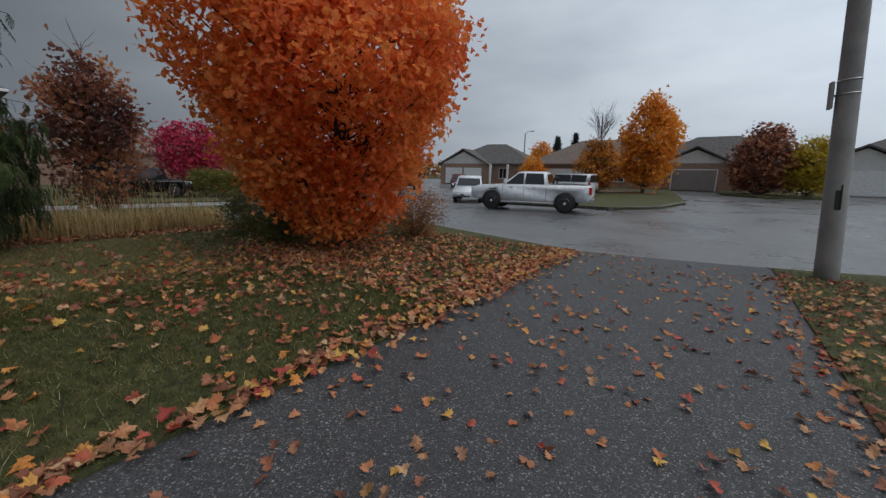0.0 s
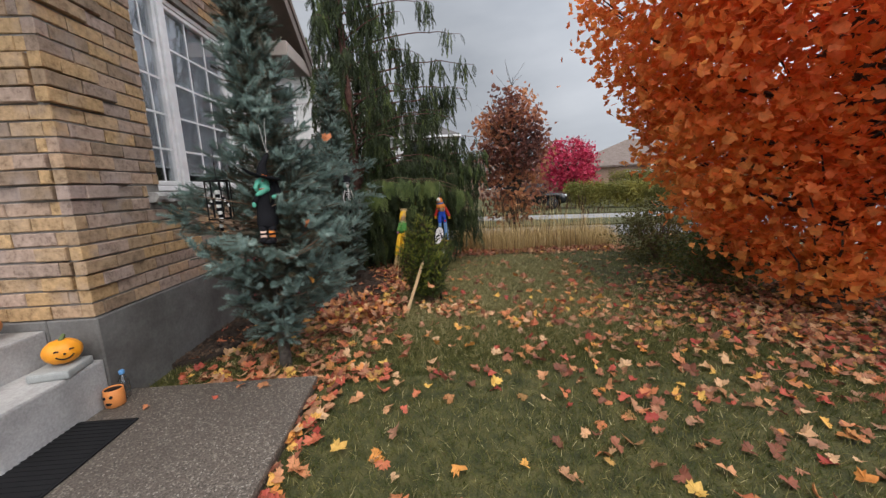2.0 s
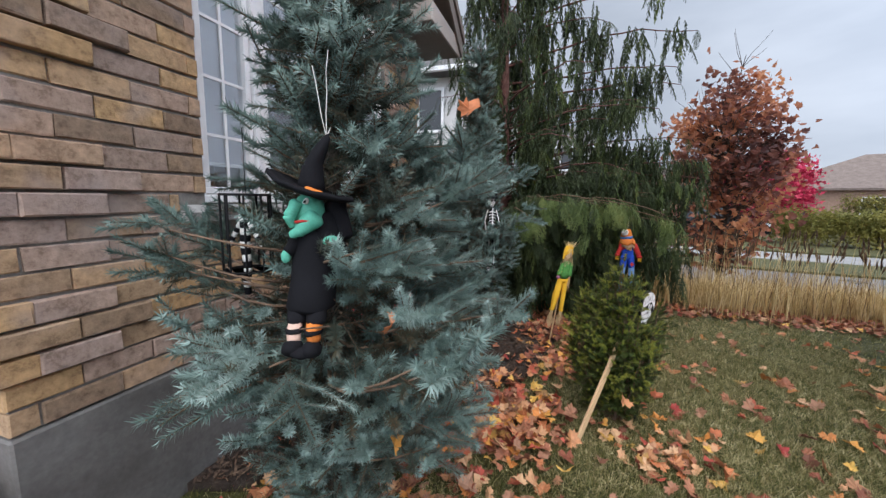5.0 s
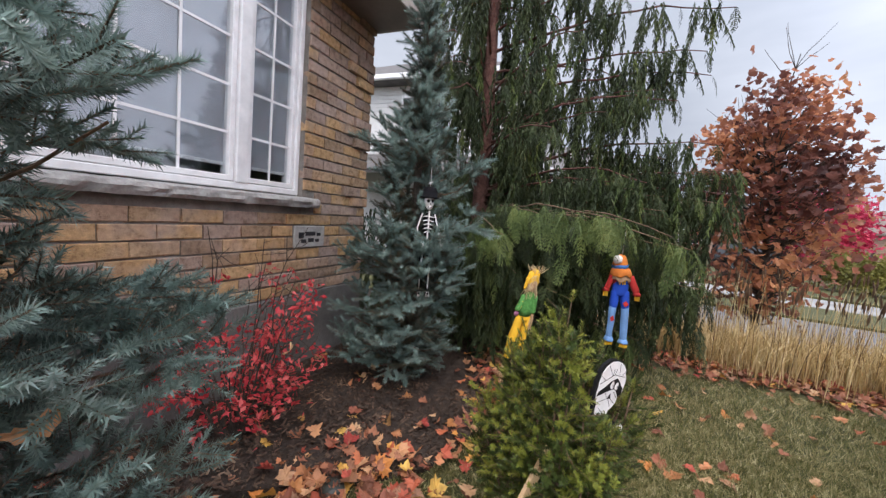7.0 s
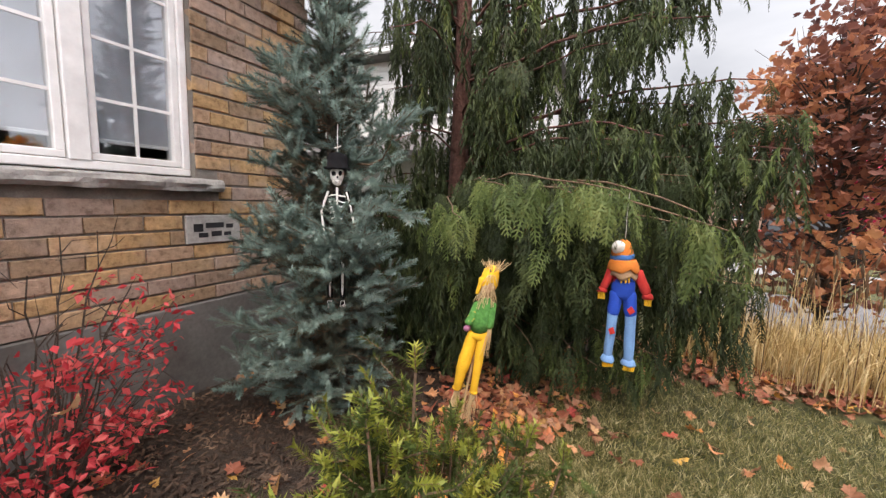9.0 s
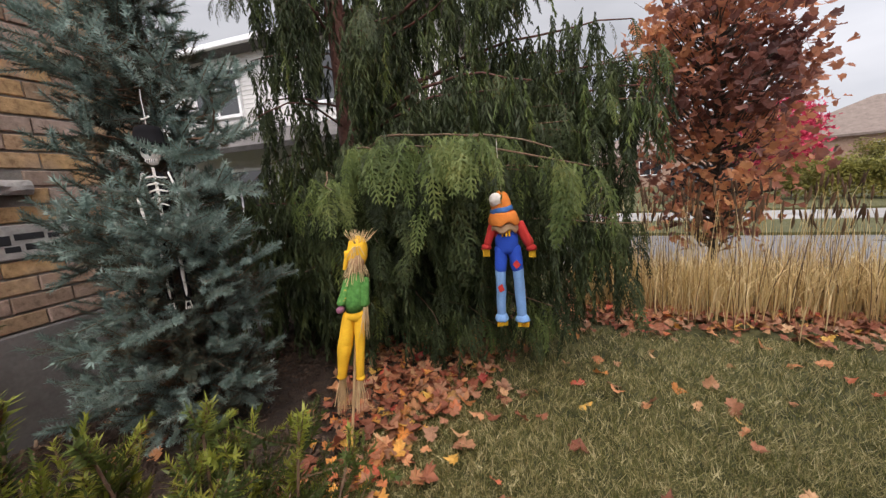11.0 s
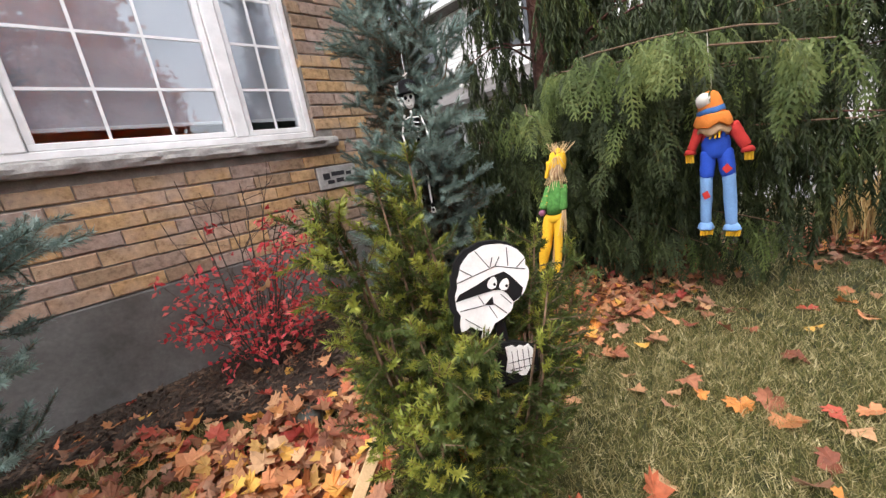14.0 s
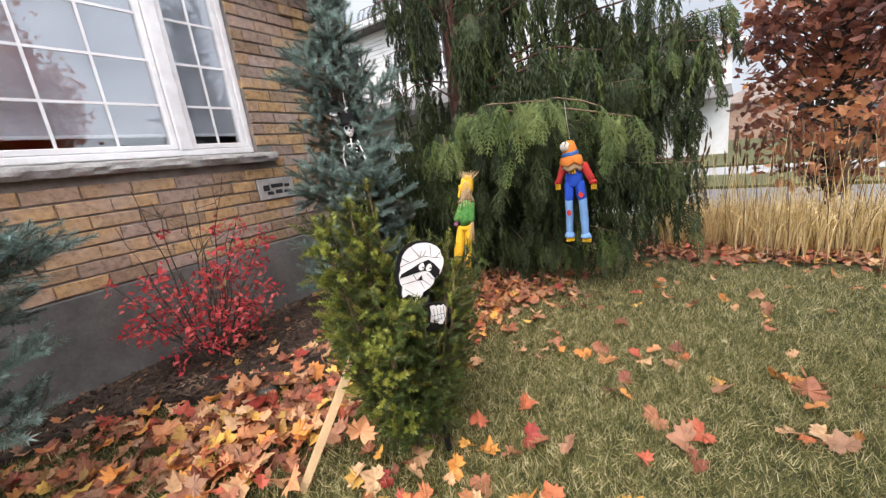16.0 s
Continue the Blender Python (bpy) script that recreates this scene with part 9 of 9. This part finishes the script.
def lay(wall, run, face_pose, holes, quoins, keep, rnd, top, heap_name, corner_ext=False):
    """Lays running bond along a run; keep(u, z) picks the pieces that are objects, the rest are joined."""
    heap = Heap()
    n = int((top - FZ) / COURSE)
    mod = BRICK_L + 0.005
    for c in range(n):
        z = FZ + COURSE * (c + 0.5)
        cuts = []
        u = run[0] - (mod / 2 if c % 2 else 0.0)
        while u < run[1]:
            cuts.append((max(u, run[0]), min(u + BRICK_L, run[1])))
            u += mod
        for a, b in cuts:
            segs = [(a, b)]
            for h0, h1, hz0, hz1 in holes:
                if hz0 < z + 0.03 and z - 0.03 < hz1:
                    ns = []
                    for p, q in segs:
                        if q <= h0 or p >= h1:
                            ns.append((p, q))
                        else:
                            if p < h0:
                                ns.append((p, h0))
                            if q > h1:
                                ns.append((h1, q))
                    segs = ns
            for p, q in segs:
                if q - p < 0.03:
                    continue
                out = rnd.uniform(-0.003, 0.003)
                for q0, q1 in quoins:
                    if proud(c) and p >= q0 - 0.14 and q <= q1 + 0.14:
                        out += 0.026
                if proud(c) and quoins and q > run[1] - 0.01 and corner_ext:
                    q += 0.026
                L = round((q - p) / 0.02) * 0.02 if q - p < BRICK_L - 0.004 or q - p > BRICK_L + 0.01 else BRICK_L
                m = face_pose((p + q) / 2, z, out)
                me = brick_of(L, rnd.randrange(4))
                if keep((p + q) / 2, z):
                    ob = new("brick", me)
                    ob.parent = wall
                    ob.matrix_basis = m
                else:
                    v = np.array([m @ w.co for w in me.vertices])
                    f = []
                    for pl in me.polygons:
                        vs = list(pl.vertices)
                        f += [(vs[0], vs[i], vs[i + 1]) for i in range(1, len(vs) - 1)]
                    heap.raw(v, np.array(f), 0)
    if heap.n:
        ob = part(heap_name, heap.mesh(heap_name, [M["brick"]]), wall)
        tagged(ob, kind="stuff")


front_pose = lambda u, z, out: pose(u, WY + out, z, 0, rng_b.uniform(-0.2, 0.2), 0)
side_pose = lambda u, z, out: pose(WX1 + out, u, z, 0, 0, -90)
rng_b = random.Random(5)
holes_front = [(WIN[0] - 0.004, WIN[1] + 0.004, WIN[2] - 0.002, WIN[3] + 0.004), (WIN[0] - 0.145, WIN[1] + 0.145, WIN[2] - 0.10, WIN[2] - 0.01), (-7.20, -6.825, 1.05, 1.20)]
lay(wall_front, (WX0, WX1), front_pose, holes_front, [(WX1 - 0.45, WX1 + 0.1), (WX0 - 0.1, WX0 + 0.36)], lambda u, z: z < 2.75, rng_b, EAVE + 0.4, "brickwork", True)
lay(wall_side, (-5.2, WY - 0.074), side_pose, [], [(WY - 0.38, WY + 0.1)], lambda u, z: u > -3.6 and z < 2.3, rng_b, EAVE + 0.4, "brickwork")
